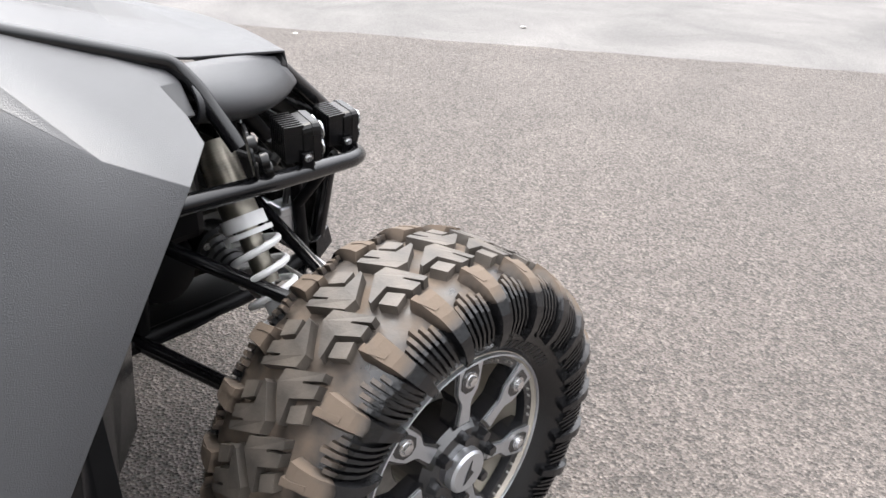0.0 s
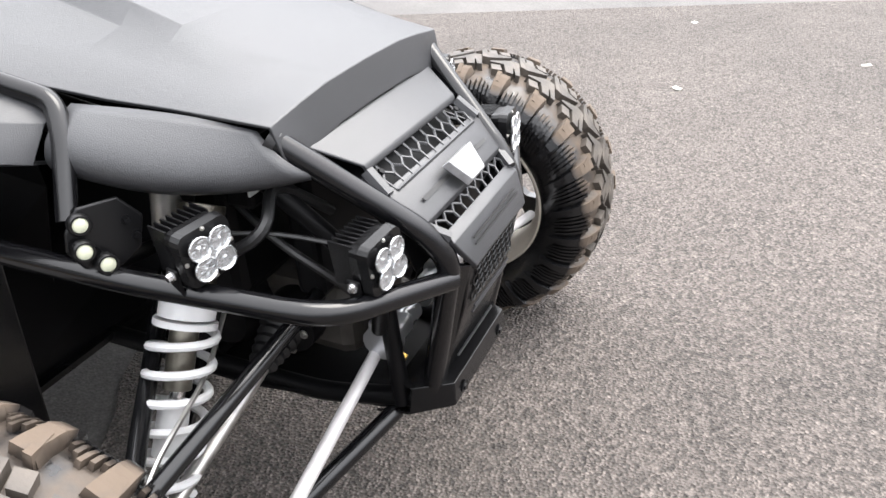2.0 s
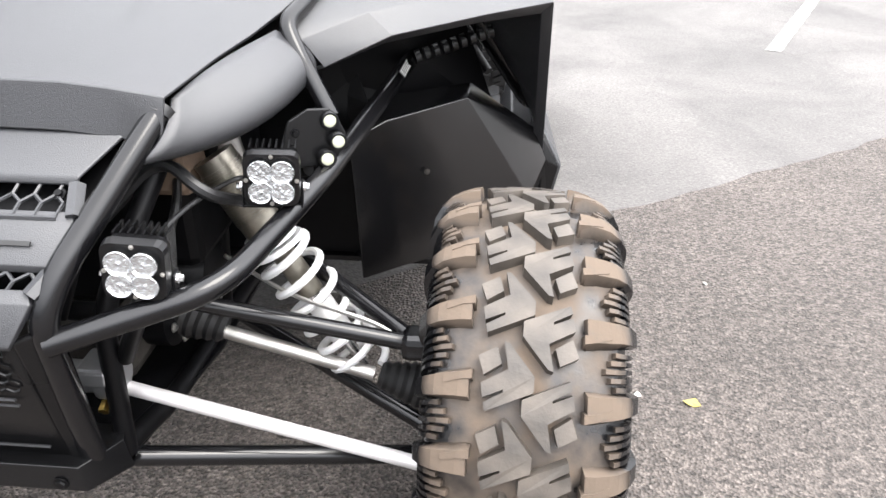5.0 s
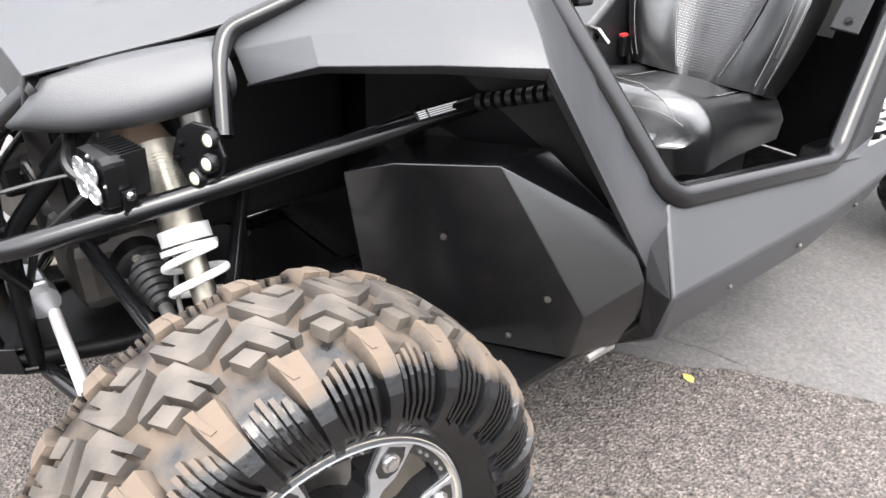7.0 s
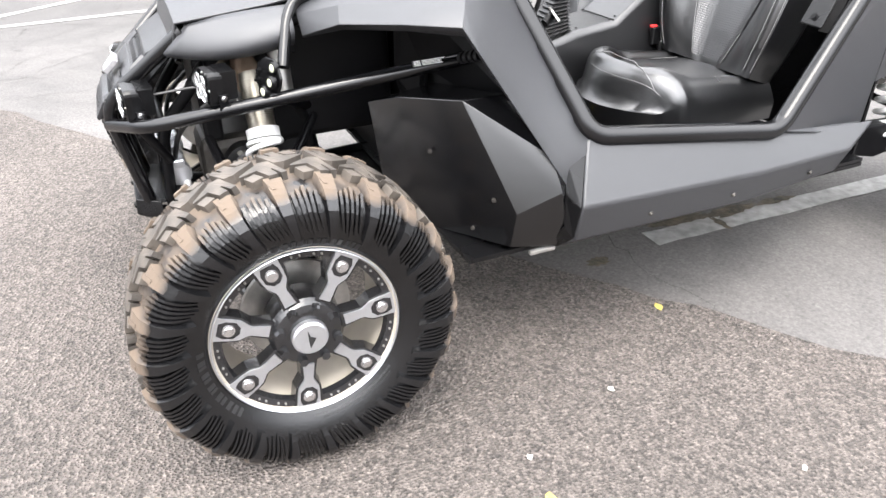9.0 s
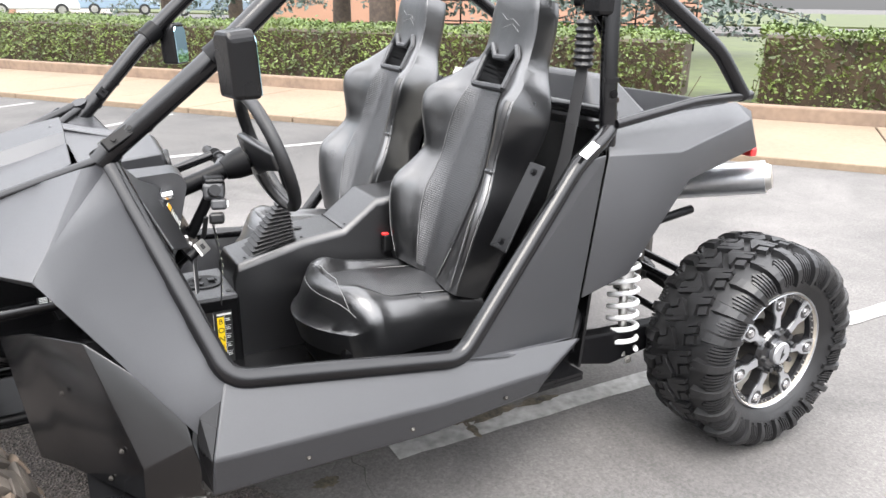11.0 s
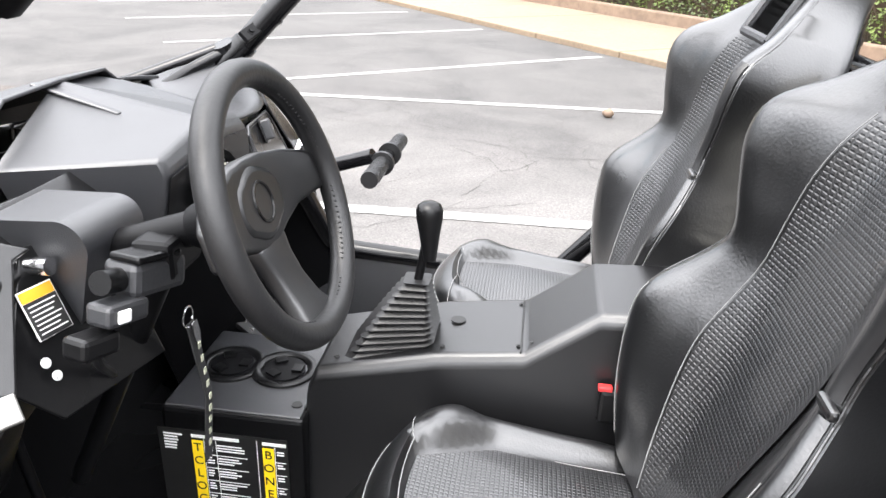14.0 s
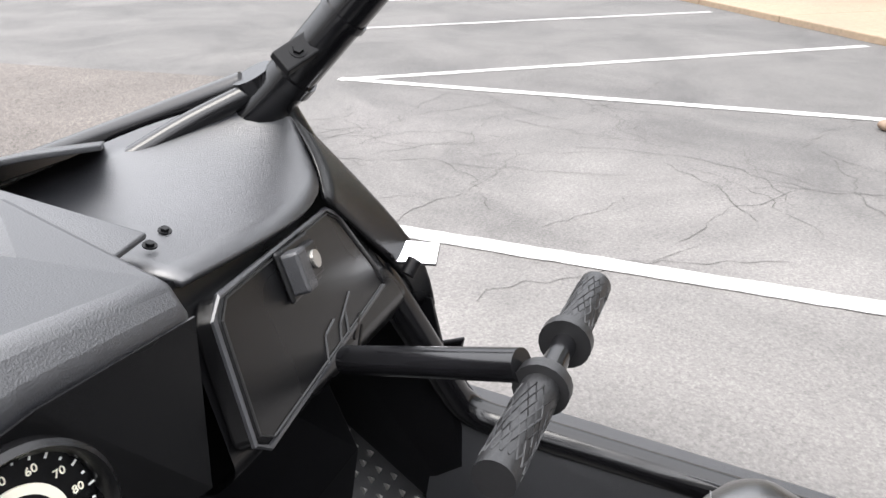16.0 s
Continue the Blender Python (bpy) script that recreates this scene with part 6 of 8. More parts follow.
def shell(cx, fn, nu, nv, hole, u0=-1.0, u1=1.0, t0=0.0, t1=1.0):
    """A closed skin from a front and a back sheet, with missing cells as openings."""
    bm = bm_new()
    grid = {}
    for f in (0, 1):
        for i in range(nu + 1):
            for j in range(nv + 1):
                u, t = u0 + (u1 - u0) * i / nu, t0 + (t1 - t0) * j / nv
                grid[f, i, j] = bm.verts.new(fn(cx, u, t, f == 0))

    def solid(i, j):
        if not (0 <= i < nu and 0 <= j < nv):
            return False
        return not hole(u0 + (u1 - u0) * (i + 0.5) / nu, t0 + (t1 - t0) * (j + 0.5) / nv)
    for i in range(nu):
        for j in range(nv):
            if not solid(i, j):
                continue
            q = [(i, j), (i + 1, j), (i + 1, j + 1), (i, j + 1)]
            bm.faces.new([grid[0, a, b] for a, b in q])
            bm.faces.new([grid[1, a, b] for a, b in q[::-1]])
            for (da, db), (p, r) in (((-1, 0), (0, 3)), ((1, 0), (1, 2)), ((0, -1), (0, 1)), ((0, 1), (3, 2))):
                if not solid(i + da, j + db):
                    a, b = q[p], q[r]
                    bm.faces.new((grid[0, a[0], a[1]], grid[0, b[0], b[1]], grid[1, b[0], b[1]], grid[1, a[0], a[1]]))
    bmesh.ops.delete(bm, geom=[v for v in bm.verts if not v.link_faces], context='VERTS')
    return bm


def cushion_half(v):
    """Half the width of the panel sewn into the cushion."""
    return 0.126 - 0.066 * max(0.0, (v - 0.58) / 0.22)


def cushion_point(cx, u, v, front, lift=0.0):
    """The cushion: v runs from the back to the front edge."""
    w = 0.214 + 0.016 * smooth_step(0.3, 0.8, v) - 0.035 * smooth_step(0.85, 1.0, v)
    x = u * w
    y = -1.50 + 0.507 * v - 0.092 * u * u * smooth_step(0.5, 1, v)
    half = cushion_half(v)
    rim = smooth_step(half * 0.97, half + 0.050, abs(x)) if v < 0.80 else 1.0
    bolster = rim * (1 - smooth_step(0.72, 0.97, v)) * (0.55 + 0.45 * smooth_step(0.0, 0.3, v))
    roll = smooth_step(0.60, 0.86, v) * (1 - 0.4 * smooth_step(0.90, 1.0, v))
    crown = 0.010 * max(0.0, 1 - (x / 0.12) ** 2) * smooth_step(0.02, 0.3, v) * (1 - smooth_step(0.5, 0.8, v))
    z = 0.592 + 0.026 * smooth_step(0.0, 0.8, v) + 0.036 * bolster + 0.020 * roll + crown
    edge = min(1.0, abs(u) ** 6 + smooth_step(0.82, 1.0, v) ** 1.7)
    if front:
        return Vector((cx + x, y, z - 0.080 * edge + lift))
    return Vector((cx + x * 0.97, y - 0.02 * v, 0.478))


def seam(name, pts, parent, r=0.0009):
    return part(name, add_tube(bm_new(), pts, r, 0, 5), M_THREAD, parent, "pale grey stitching")


def seat(cx, label):
    sp = part("seat", shell(cx, cushion_point, 36, 34, lambda u, t: False), M_LEATHER, buggy, label, smooth=True, angle=50)
    back = part("backrest", shell(cx, back_point, 40, 64, lambda u, t: abs(u) * curve_at(HALF_W, t) < 0.080 and 0.69 < t < (0.82 if abs(u) * curve_at(HALF_W, t) > 0.034 else 0.785)), M_LEATHER, sp, "black vinyl bucket backrest with headrest opening", smooth=True, angle=50)
    bm = bm_new()
    n, k = 12, 30
    g = [[bm.verts.new(back_point(cx, (-1 + 2 * i / n) * curve_at(INNER_W, t) * 0.97 / curve_at(HALF_W, t), t, True, 0.003)) for i in range(n + 1)] for t in [0.02 + 0.645 * j / k for j in range(k + 1)]]
    for a, b in zip(g, g[1:]):
        for i in range(n):
            bm.faces.new((a[i], a[i + 1], b[i + 1], b[i]))
    part("back_insert", bm, M_WEAVE, sp, "woven-textured centre panel", smooth=True)
    bm = bm_new()
    g = [[bm.verts.new(cushion_point(cx, (-1 + 2 * i / n) * (cushion_half(v) - 0.003) / 0.225, v, True, 0.003)) for i in range(n + 1)] for v in [0.05 + 0.74 * j / 26 for j in range(27)]]
    for a, b in zip(g, g[1:]):
        for i in range(n):
            bm.faces.new((a[i], a[i + 1], b[i + 1], b[i]))
    part("cushion_insert", bm, M_WEAVE_C, sp, "woven-textured cushion panel", smooth=True)
    for s in (-1, 1):
        seam("stitching", [back_point(cx, s * curve_at(INNER_W, t) * 1.0 / curve_at(HALF_W, t), t, True, 0.004) for t in [0.02 + 0.65 * j / 24 for j in range(25)]], sp)
        for edge_at in (0.875, 0.985):
            seam("stitching", [back_point(cx, s * edge_at, t, True, 0.0012) for t in [0.02 + 0.66 * j / 32 for j in range(33)]], sp)
        seam("stitching", [cushion_point(cx, s * cushion_half(v) / 0.225, v, True, 0.004) for v in [0.04 + 0.76 * j / 26 for j in range(27)]], sp)
        seam("stitching", [cushion_point(cx, s * (0.27 + 0.50 * t), 0.80 + 0.10 * t, True, 0.002) for t in [j / 6 for j in range(7)]], sp)
        tube("piping", [back_point(cx, s * 0.985, t, True, 0.0) for t in [0.02 + 0.96 * j / 40 for j in range(41)]], 0.0016, M_LEATHER, sp, 0, 6)
        # vertical black trim slot and tab in the bolster, on the outer side only
        if s > 0:
            continue
        for nm, t0, t1, mt in (("trim_slot", 0.425, 0.64, M_RUBBER), ("trim_pad", 0.10, 0.405, M_LEATHER)):
            bm = bm_new()
            g = [[bm.verts.new(back_point(cx, s * (0.892 + 0.080 * i / 6), t, True, 0.0015 + 0.004 * math.sin(math.pi * i / 6))) for i in range(7)] for t in [t0 + (t1 - t0) * j / 20 for j in range(21)]]
            for a, b in zip(g, g[1:]):
                for i in range(6):
                    bm.faces.new((a[i], a[i + 1], b[i + 1], b[i]))
            part(nm, bm, mt, sp, smooth=True)
        q = back_point(cx, s * 0.93, 0.415, True, 0.002)
        box_part("trim_tab", (q[0], q[1], q[2]), (0.036, 0.010, 0.012), M_LEATHER, sp, bevel=0.004)
    seam("stitching", [cushion_point(cx, -0.27 + 0.54 * t, 0.80, True, 0.003) for t in [j / 10 for j in range(11)]], sp)
    seam("stitching", [cushion_point(cx, -0.85 + 1.7 * t, 0.90, True, 0.001) for t in [j / 16 for j in range(17)]], sp)
    # M-shaped trim round the headrest opening
    loop = [back_point(cx, x / curve_at(HALF_W, t), t, True, 0.003) for x, t in ((-0.080, 0.684), (-0.085, 0.792), (-0.064, 0.828), (-0.032, 0.787), (0.032, 0.787), (0.064, 0.828), (0.085, 0.792), (0.080, 0.684))]
    tube("headrest_trim", loop, 0.0095, M_PLASTIC, sp, 0.006, 8, "grey plastic bezel of the headrest opening")
    rod("headrest_sill", loop[0], loop[-1], 0.0095, M_PLASTIC, sp, 8)
    # plain embossed mark on the headrest
    seam("headrest_mark", [back_point(cx, u, t, True, 0.001) for u, t in ((-0.40, 0.895), (-0.1, 0.915), (0.15, 0.912), (0.40, 0.930))], sp, 0.0008)
    seam("headrest_mark", [back_point(cx, u, t, True, 0.001) for u, t in ((-0.42, 0.875), (-0.1, 0.90), (0.3, 0.885))], sp, 0.0008)
    box_part("seat_base", (cx, -1.25, 0.43), (0.36, 0.36, 0.16), M_DARK, sp, bevel=0.02)
    return sp


seat(-0.300, "black vinyl bucket seat with woven centre panels on the driver side")
seat(0.368, "black vinyl bucket seat with woven centre panels on the passenger side")

# centre console: a tunnel with a raised rear part
CX0, CX1 = -0.062, 0.150
ridge = [(-0.885, 0.600), (-0.90, 0.640), (-1.10, 0.690), (-1.245, 0.708), (-1.355, 0.792), (-1.62, 0.805), (-1.72, 0.70)]
bm = bm_new()
L = [bm.verts.new((CX0 + 0.012, y, z)) for y, z in ridge]
R = [bm.verts.new((CX1 - 0.012, y, z)) for y, z in ridge]
L2 = [bm.verts.new((CX0, y, z - 0.016)) for y, z in ridge]
R2 = [bm.verts.new((CX1, y, z - 0.016)) for y, z in ridge]
L3 = [bm.verts.new((CX0 - 0.02, y + 0.01, 0.34)) for y, z in ridge]
R3 = [bm.verts.new((CX1 + 0.02, y + 0.01, 0.34)) for y, z in ridge]
for i in range(len(ridge) - 1):
    for a, b in ((L, R), (L2, L), (R, R2), (L3, L2), (R2, R3)):
        bm.faces.new((a[i], a[i + 1], b[i + 1], b[i]))
for i in (0, -1):
    bm.faces.new((L3[i], L2[i], L[i], R[i], R2[i], R3[i]))
console = part("centre_console", bm, M_SATIN, buggy, "black plastic centre console with raised armrest", smooth=True, bevel=0.006, segs=3, angle=25)
bm = bm_new()
add_lathe(bm, [(0, 0.001), (0, 0.013), (0.0015, 0.013), (0.0015, 0.001)], pose(0.058, -1.127, 0.6955, 0, -90, 0) @ pose(0, 0, 0), 16)
part("console_hole", bm, M_BLACKINK, console)
for p in ((-0.03, -1.235, 0.7085), (0.115, -1.235, 0.7085), (-0.03, -1.255, 0.716), (-0.025, -0.93, 0.650), (-0.03, -1.11, 0.693)):
    bolt("clip", p, (0, 0.15, 1), 0.005, M_BLACKINK, console, 0.002)
seam_line = bm_new()
add_box(seam_line, (0.044, -1.238, 0.7085), (0.19, 0.002, 0.004))
part("console_joint", seam_line, M_BLACKINK, console)
# gear lever: bellows, shaft, knob
gear = bm_new()
levels = 11
c0, c1 = Vector((0.022, -1.020, 0.668)), Vector((-0.004, -1.062, 0.800))
rings = []
for i in range(levels * 2 + 1):
    t = i / (levels * 2)
    k = (1 - t) ** 1.0
    w = 0.016 + 0.036 * k + (0.006 if i % 2 == 0 else -0.002)
    d = 0.016 + 0.054 * k + (0.006 if i % 2 == 0 else -0.002)
    c = c0.lerp(c1, t)
    slope = 0.22 * (1 - t)
    rr = []
    for sx, sy in ((-1, -1), (-0.8, -1), (0.8, -1), (1, -1), (1, -0.8), (1, 0.8), (1, 1), (0.8, 1), (-0.8, 1), (-1, 1), (-1, 0.8), (-1, -0.8)):
        cut = 0.93 if abs(sx) == 1 and abs(sy) == 1 else 1
        rr.append(gear.verts.new((c[0] + sx * w * cut, c[1] + sy * d * cut, c[2] - sy * d * slope)))
    rings.append(rr)
ring_strip(gear, rings)
lever = part("gear_lever", gear, M_RUBBER, buggy, "gear lever with a black rubber bellows")
rod("lever_shaft", (-0.004, -1.062, 0.790), (0.0, -1.074, 0.862), 0.0075, M_DARK, lever)
bm = bm_new()
add_lathe(bm, [(-0.070, 0.001), (-0.070, 0.0105), (-0.05, 0.0135), (-0.025, 0.0170), (0.0, 0.0215), (0.012, 0.0220), (0.021, 0.0185), (0.026, 0.010), (0.027, 0.001)], pose(0.002, -1.078, 0.905, 0, -82, 20), 20)
knob = part("lever_knob", bm, M_BLACKPL, lever, "glossy black gear knob", smooth=True)
# cup holder tray with warning sticker on its flank
tray = bm_new()
# one plastic in two tones: black puts the shade into the flanks
add_box(tray, (0.03, -0.765, 0.452), (0.262, 0.250, 0.222))
tray_ob = part("cup_holder_box", tray, M_BLACKPL, buggy, "box with two cup holders, its flanks blackened as in shade", bevel=0.008)
# an added plate in lighter plastic gives the top its brightness
box_part("lit_tray_top", (0.03, -0.765, 0.5625), (0.250, 0.238, 0.006), M_DASH, tray_ob, bevel=0.002)
for y in (-0.712, -0.812):
    bm = bm_new()
    mm = pose(0.04, y, 0.565, 0, -90, 0)
    add_lathe(bm, [(-0.002, 0.041), (-0.002, 0.060), (0.005, 0.0595), (0.0065, 0.056), (0.007, 0.048), (0.004, 0.043)], mm, 32, True)
    ring = part("cup_ring", bm, M_BLACKPL, tray_ob, smooth=True)
    # no hole is cut: a flat black disc paints the cup's inner shade
    bm = bm_new()
    add_lathe(bm, [(0.0035, 0.001), (0.0035, 0.039), (0.0045, 0.039), (0.0045, 0.001)], mm, 28)
    part("cup_shade_disc", bm, M_DARK, ring)
    bm = bm_new()
    for a in (30, 150, 270):
        mmm = pose(0.04 + 0.026 * math.cos(radians(a)), y + 0.026 * math.sin(radians(a)), 0.573, 0, 0, a)
        add_box(bm, (0, 0, 0), (0.018, 0.022, 0.004), mmm)
    part("cup_finger", bm, M_BLACKPL, ring)
bm = bm_new()
add_lathe(bm, [(0, 0.001), (0, 0.009), (0.002, 0.009), (0.002, 0.001)], pose(-0.06, -0.868, 0.5656, 0, -90, 0), 14)
part("tray_hole", bm, M_BLACKINK, tray_ob)

XS = -0.1025


def sticker(name, y0, y1, z0, z1, material, x=XS, parent=None):
    """A flat label on the flank of the box, y running towards the front."""
    bm = bm_new()
    add_box(bm, (x, (y0 + y1) / 2, (z0 + z1) / 2), (0.0012, abs(y1 - y0), abs(z1 - z0)))
    return part(name, bm, material, parent)


plate = sticker("safety_sticker", -0.632, -0.862, 0.352, 0.522, M_BLACKINK, XS, tray_ob)
plate["label"] = "black safety sticker with yellow letter columns"


def lettering(text, p, size, material, parent, m):
    cu = bpy.data.curves.new("letter", 'FONT')
    cu.body = text
    cu.size = size
    cu.align_x, cu.align_y = 'CENTER', 'CENTER'
    cu.extrude = 0.0004
    tmp = bpy.data.objects.new("letter", cu)
    me = bpy.data.meshes.new_from_object(tmp)
    bpy.data.objects.remove(tmp)
    me.materials.clear()
    me.materials.append(material)
    ob = new("letter", me)
    ob.parent = parent
    ob.matrix_basis = m
    return ob


FACE_LEFT = frame_at((0, 0, 0), (0, -1, 0), (-1, 0, 0)).to_3x3().to_4x4()
rnd = random.Random(5)
for y0, word in ((-0.692, "TCLOC"), (-0.818, "BONEC")):
    col = sticker("yellow_column", y0, y0 - 0.020, 0.362, 0.502, M_YELLOW, XS - 0.001, plate)
    for i, ch in enumerate(word):
        z = 0.502 - 0.140 * (i + 0.5) / 5
        lettering(ch, None, 0.024, M_BLACKINK, plate, Matrix.Translation((XS - 0.0022, y0 - 0.010, z)) @ FACE_LEFT)
        if i:
            sticker("rule_line", y0 - 0.022, y0 - (0.098 if word[0] == "T" else 0.040), z + 0.0145, z + 0.0138, M_INK, XS - 0.001, plate)
        for r in range(3 if word[0] == "T" else 2):
            zz = z + 0.009 - r * 0.0055
            sticker("print_line", y0 - 0.025, y0 - 0.025 - rnd.uniform(0.008, 0.013), zz, zz - 0.0022, M_INK, XS - 0.001, plate)
            if word[0] == "T":
                sticker("print_line", y0 - 0.045, y0 - 0.045 - rnd.uniform(0.025, 0.050), zz, zz - 0.0020, M_INK, XS - 0.001, plate)
    sticker("print_line", y0, y0 - (0.085 if word[0] == "T" else 0.042), 0.514, 0.508, M_INK, XS - 0.001, plate)
for r in range(6):
    sticker("print_line", -0.642, -0.642 - rnd.uniform(0.02, 0.035), 0.512 - r * 0.006, 0.5095 - r * 0.006, M_INK, XS - 0.001, plate)
for yy, z0, z1 in ((-0.7135, 0.362, 0.506), (-0.735, 0.362, 0.506), (-0.8395, 0.362, 0.506), (-0.808, 0.356, 0.516)):
    sticker("rule_line", yy, yy - 0.0008, z0, z1, M_INK, XS - 0.001, plate)
for y, z in ((-0.64, 0.350), (-0.86, 0.352), (-0.835, 0.3495)):
    bolt("screw", (-0.104, y, z - 0.006), (-1, 0, 0), 0.006, M_STEEL, tray_ob, 0.004)

# dashboard: gauge pod, glove box side, driver side
pod = [(-0.205, -0.515, 1.000), (0.165, -0.50, 1.058), (0.149, -0.712, 1.013), (-0.132, -0.713, 1.013), (0.149, -0.728, 0.992), (-0.130, -0.722, 0.988),
       (0.130, -0.735, 0.850), (-0.135, -0.705, 0.890), (0.130, -0.56, 0.80), (-0.180, -0.56, 0.82), (0.00, -0.490, 1.078), (0.02, -0.712, 1.034), (0.02, -0.730, 1.008)]
pod_ob = part("gauge_pod", faces_bm(pod, [(0, 1, 2, 11, 10), (0, 10, 11, 3), (2, 4, 12, 11), (3, 11, 12, 5), (4, 6, 7, 5, 12), (6, 8, 9, 7), (1, 8, 6, 4, 2), (0, 3, 5, 7, 9)]), M_DASH, buggy, "grey plastic gauge pod above the dashboard", smooth=True, bevel=0.008, segs=3, angle=25)
part("gauge_panel", faces_bm([(0.147, -0.7305, 0.988), (0.128, -0.7375, 0.853), (-0.132, -0.7080, 0.893), (-0.128, -0.7250, 0.984), (0.02, -0.7325, 1.000)], [(0, 1, 2, 3, 4)]), M_BLACKPL, pod_ob, "black face of the gauge pod", solid=0.002)
fd = Vector((-0.10, -0.93, 0.12)).normalized()
gm = frame_at((-0.012, -0.735, 0.940), fd.orthogonal(), fd) @ Matrix(((0, 1, 0, 0), (0, 0, 1, 0), (1, 0, 0, 0), (0, 0, 0, 1))) @ Matrix.Scale(1.06, 4)
bm = bm_new()
add_lathe(bm, [(-0.01, 0.050), (0.012, 0.052), (0.016, 0.049), (0.012, 0.045), (0.002, 0.044), (0.002, 0.001)], gm, 40)
gauge = part("gauge", bm, M_BLACKPL, pod_ob, "round speedometer with a glow painted as a pale ring", smooth=True)
# the dial's glow is put into a pale colour; the ring emits nothing
bm = bm_new()
add_lathe(bm, [(0.003, 0.022), (0.0045, 0.022), (0.0045, 0.0275), (0.003, 0.0275)], gm, 40, True)
part("gauge_ring", bm, M_GAUGE, gauge)


def dial(a, r, h=0.005):
    """A place on the dial: a degrees round, r out."""
    v = math.radians(a)
    up = (Vector((0, 0, 1)) - fd * fd[2]).normalized()
    rt = up.cross(fd)
    return gm.translation + fd * h + (up * math.cos(v) + rt * math.sin(v)) * r * 1.06


for k in range(23):
    a = -135 + 270 * k / 22
    part("dial_tick", add_tube(bm_new(), [dial(a, 0.0400), dial(a, 0.0435 if k % 2 == 0 else 0.0418)], 0.0007, 0, 4), M_INK, gauge)
up = (Vector((0, 0, 1)) - fd * fd[2]).normalized()
GT = Matrix.Identity(4)
rt = up.cross(fd)
for i in range(3):
    for r in range(3):
        GT[r][i] = (rt, up, fd)[i][r]
for k in range(11):
    a = -135 + 270 * k / 10
    lettering(str(10 * k), None, 0.0072, M_GAUGE, gauge, Matrix.Translation(dial(a, 0.0345, 0.0052)) @ GT)
part("needle", add_tube(bm_new(), [dial(-135, 0.004, 0.007), dial(-135, 0.034, 0.007)], 0.0012, 0, 4), M_RED, gauge, "red needle")
# passenger side dash: shelf, face, glove box lid
V = [(0.150, -0.50, 1.045), (0.520, -0.42, 0.985), (0.505, -0.557, 1.030), (0.470, -0.622, 0.950), (0.165, -0.690, 0.995), (0.590, -0.682, 0.775), (0.145, -0.748, 0.852), (0.560, -0.660, 0.735), (0.150, -0.715, 0.815), (0.15, -0.52, 0.80), (0.56, -0.50, 0.74)]
dash_r = part("dashboard", faces_bm(V, [(4, 3, 5, 6), (6, 5, 7, 8), (8, 7, 10, 9)]), M_BLACKPL, buggy, "dark grey plastic dashboard on the passenger side", smooth=True, bevel=0.010, segs=3, angle=25)


soft_sheet("dash_top", [[(0.19, -0.42, 1.000), (0.30, -0.42, 1.005), (0.40, -0.455, 1.028), (0.452, -0.54, 1.052), (0.474, -0.580, 1.056)],
                        [(0.185, -0.56, 0.992), (0.28, -0.57, 0.985), (0.37, -0.585, 0.998), (0.438, -0.608, 1.016), (0.472, -0.600, 1.034)],
                        [(0.175, -0.696, 0.996), (0.25, -0.690, 0.986), (0.34, -0.680, 0.975), (0.425, -0.664, 0.968), (0.462, -0.628, 0.985)]], M_DASH, dash_r, "scooped dark grey dash top beside the pillar")
soft_sheet("dash_end", [[(0.430, -0.662, 0.964), (0.505, -0.668, 0.885), (0.585, -0.676, 0.800), (0.630, -0.672, 0.725)],
                        [(0.470, -0.632, 0.990), (0.545, -0.660, 0.905), (0.610, -0.685, 0.812), (0.640, -0.682, 0.725)],
                        [(0.474, -0.590, 1.046), (0.560, -0.640, 0.925), (0.622, -0.690, 0.815), (0.648, -0.690, 0.725)]], M_BLACKPL, dash_r)
part("footwell_side", faces_bm([(0.615, -0.44, 0.34), (0.615, -0.44, 0.80), (0.640, -0.69, 0.74), (0.648, -0.735, 0.52), (0.635, -0.76, 0.34)], [(0, 1, 2, 3, 4)]), M_DARK, buggy, solid=0.006)
part("cowl_cap", faces_bm([(-0.03, -0.46, 1.084), (0.11, -0.47, 1.074), (0.165, -0.54, 1.049), (0.206, -0.640, 1.012), (0.150, -0.652, 1.012), (0.085, -0.615, 1.031), (-0.03, -0.60, 1.047)], [(0, 1, 2, 6), (2, 5, 6), (2, 3, 4, 5)]), M_DASH, buggy, "grey plastic cap behind the hood", smooth=True, solid=0.007, bevel=0.003, segs=3, angle=40)
gx = (Vector((0.470, -0.622, 0.950)) - Vector((0.165, -0.690, 0.995)))
nn = (Vector((0.145, -0.748, 0.852)) - Vector((0.165, -0.690, 0.995))).cross(gx).normalized()
if nn[1] > 0:
    nn = -nn
G0 = frame_at((0.33, -0.690, 0.888), gx, nn)
gi = G0.inverted()
lid_pts = [gi @ Vector(p) for p in ((0.186, -0.698, 0.972), (0.430, -0.643, 0.943), (0.455, -0.645, 0.928), (0.512, -0.674, 0.842), (0.512, -0.678, 0.820), (0.166, -0.741, 0.857), (0.150, -0.741, 0.871), (0.170, -0.708, 0.962))]
lid_poly = [(p[0], p[1]) for p in lid_pts]
bm = bm_new()
add_prism(bm, lid_poly if (G0.to_3x3() @ Vector((0, 0, 1)))[1] < 0 else lid_poly[::-1], G0 @ Matrix.Translation((0, 0, -0.004)), 0.020, 0.004)
lid = part("glove_box_lid", bm, M_BLACKPL, dash_r, "black glove box lid with lock", bevel=0.004)
zlid = 0.0165
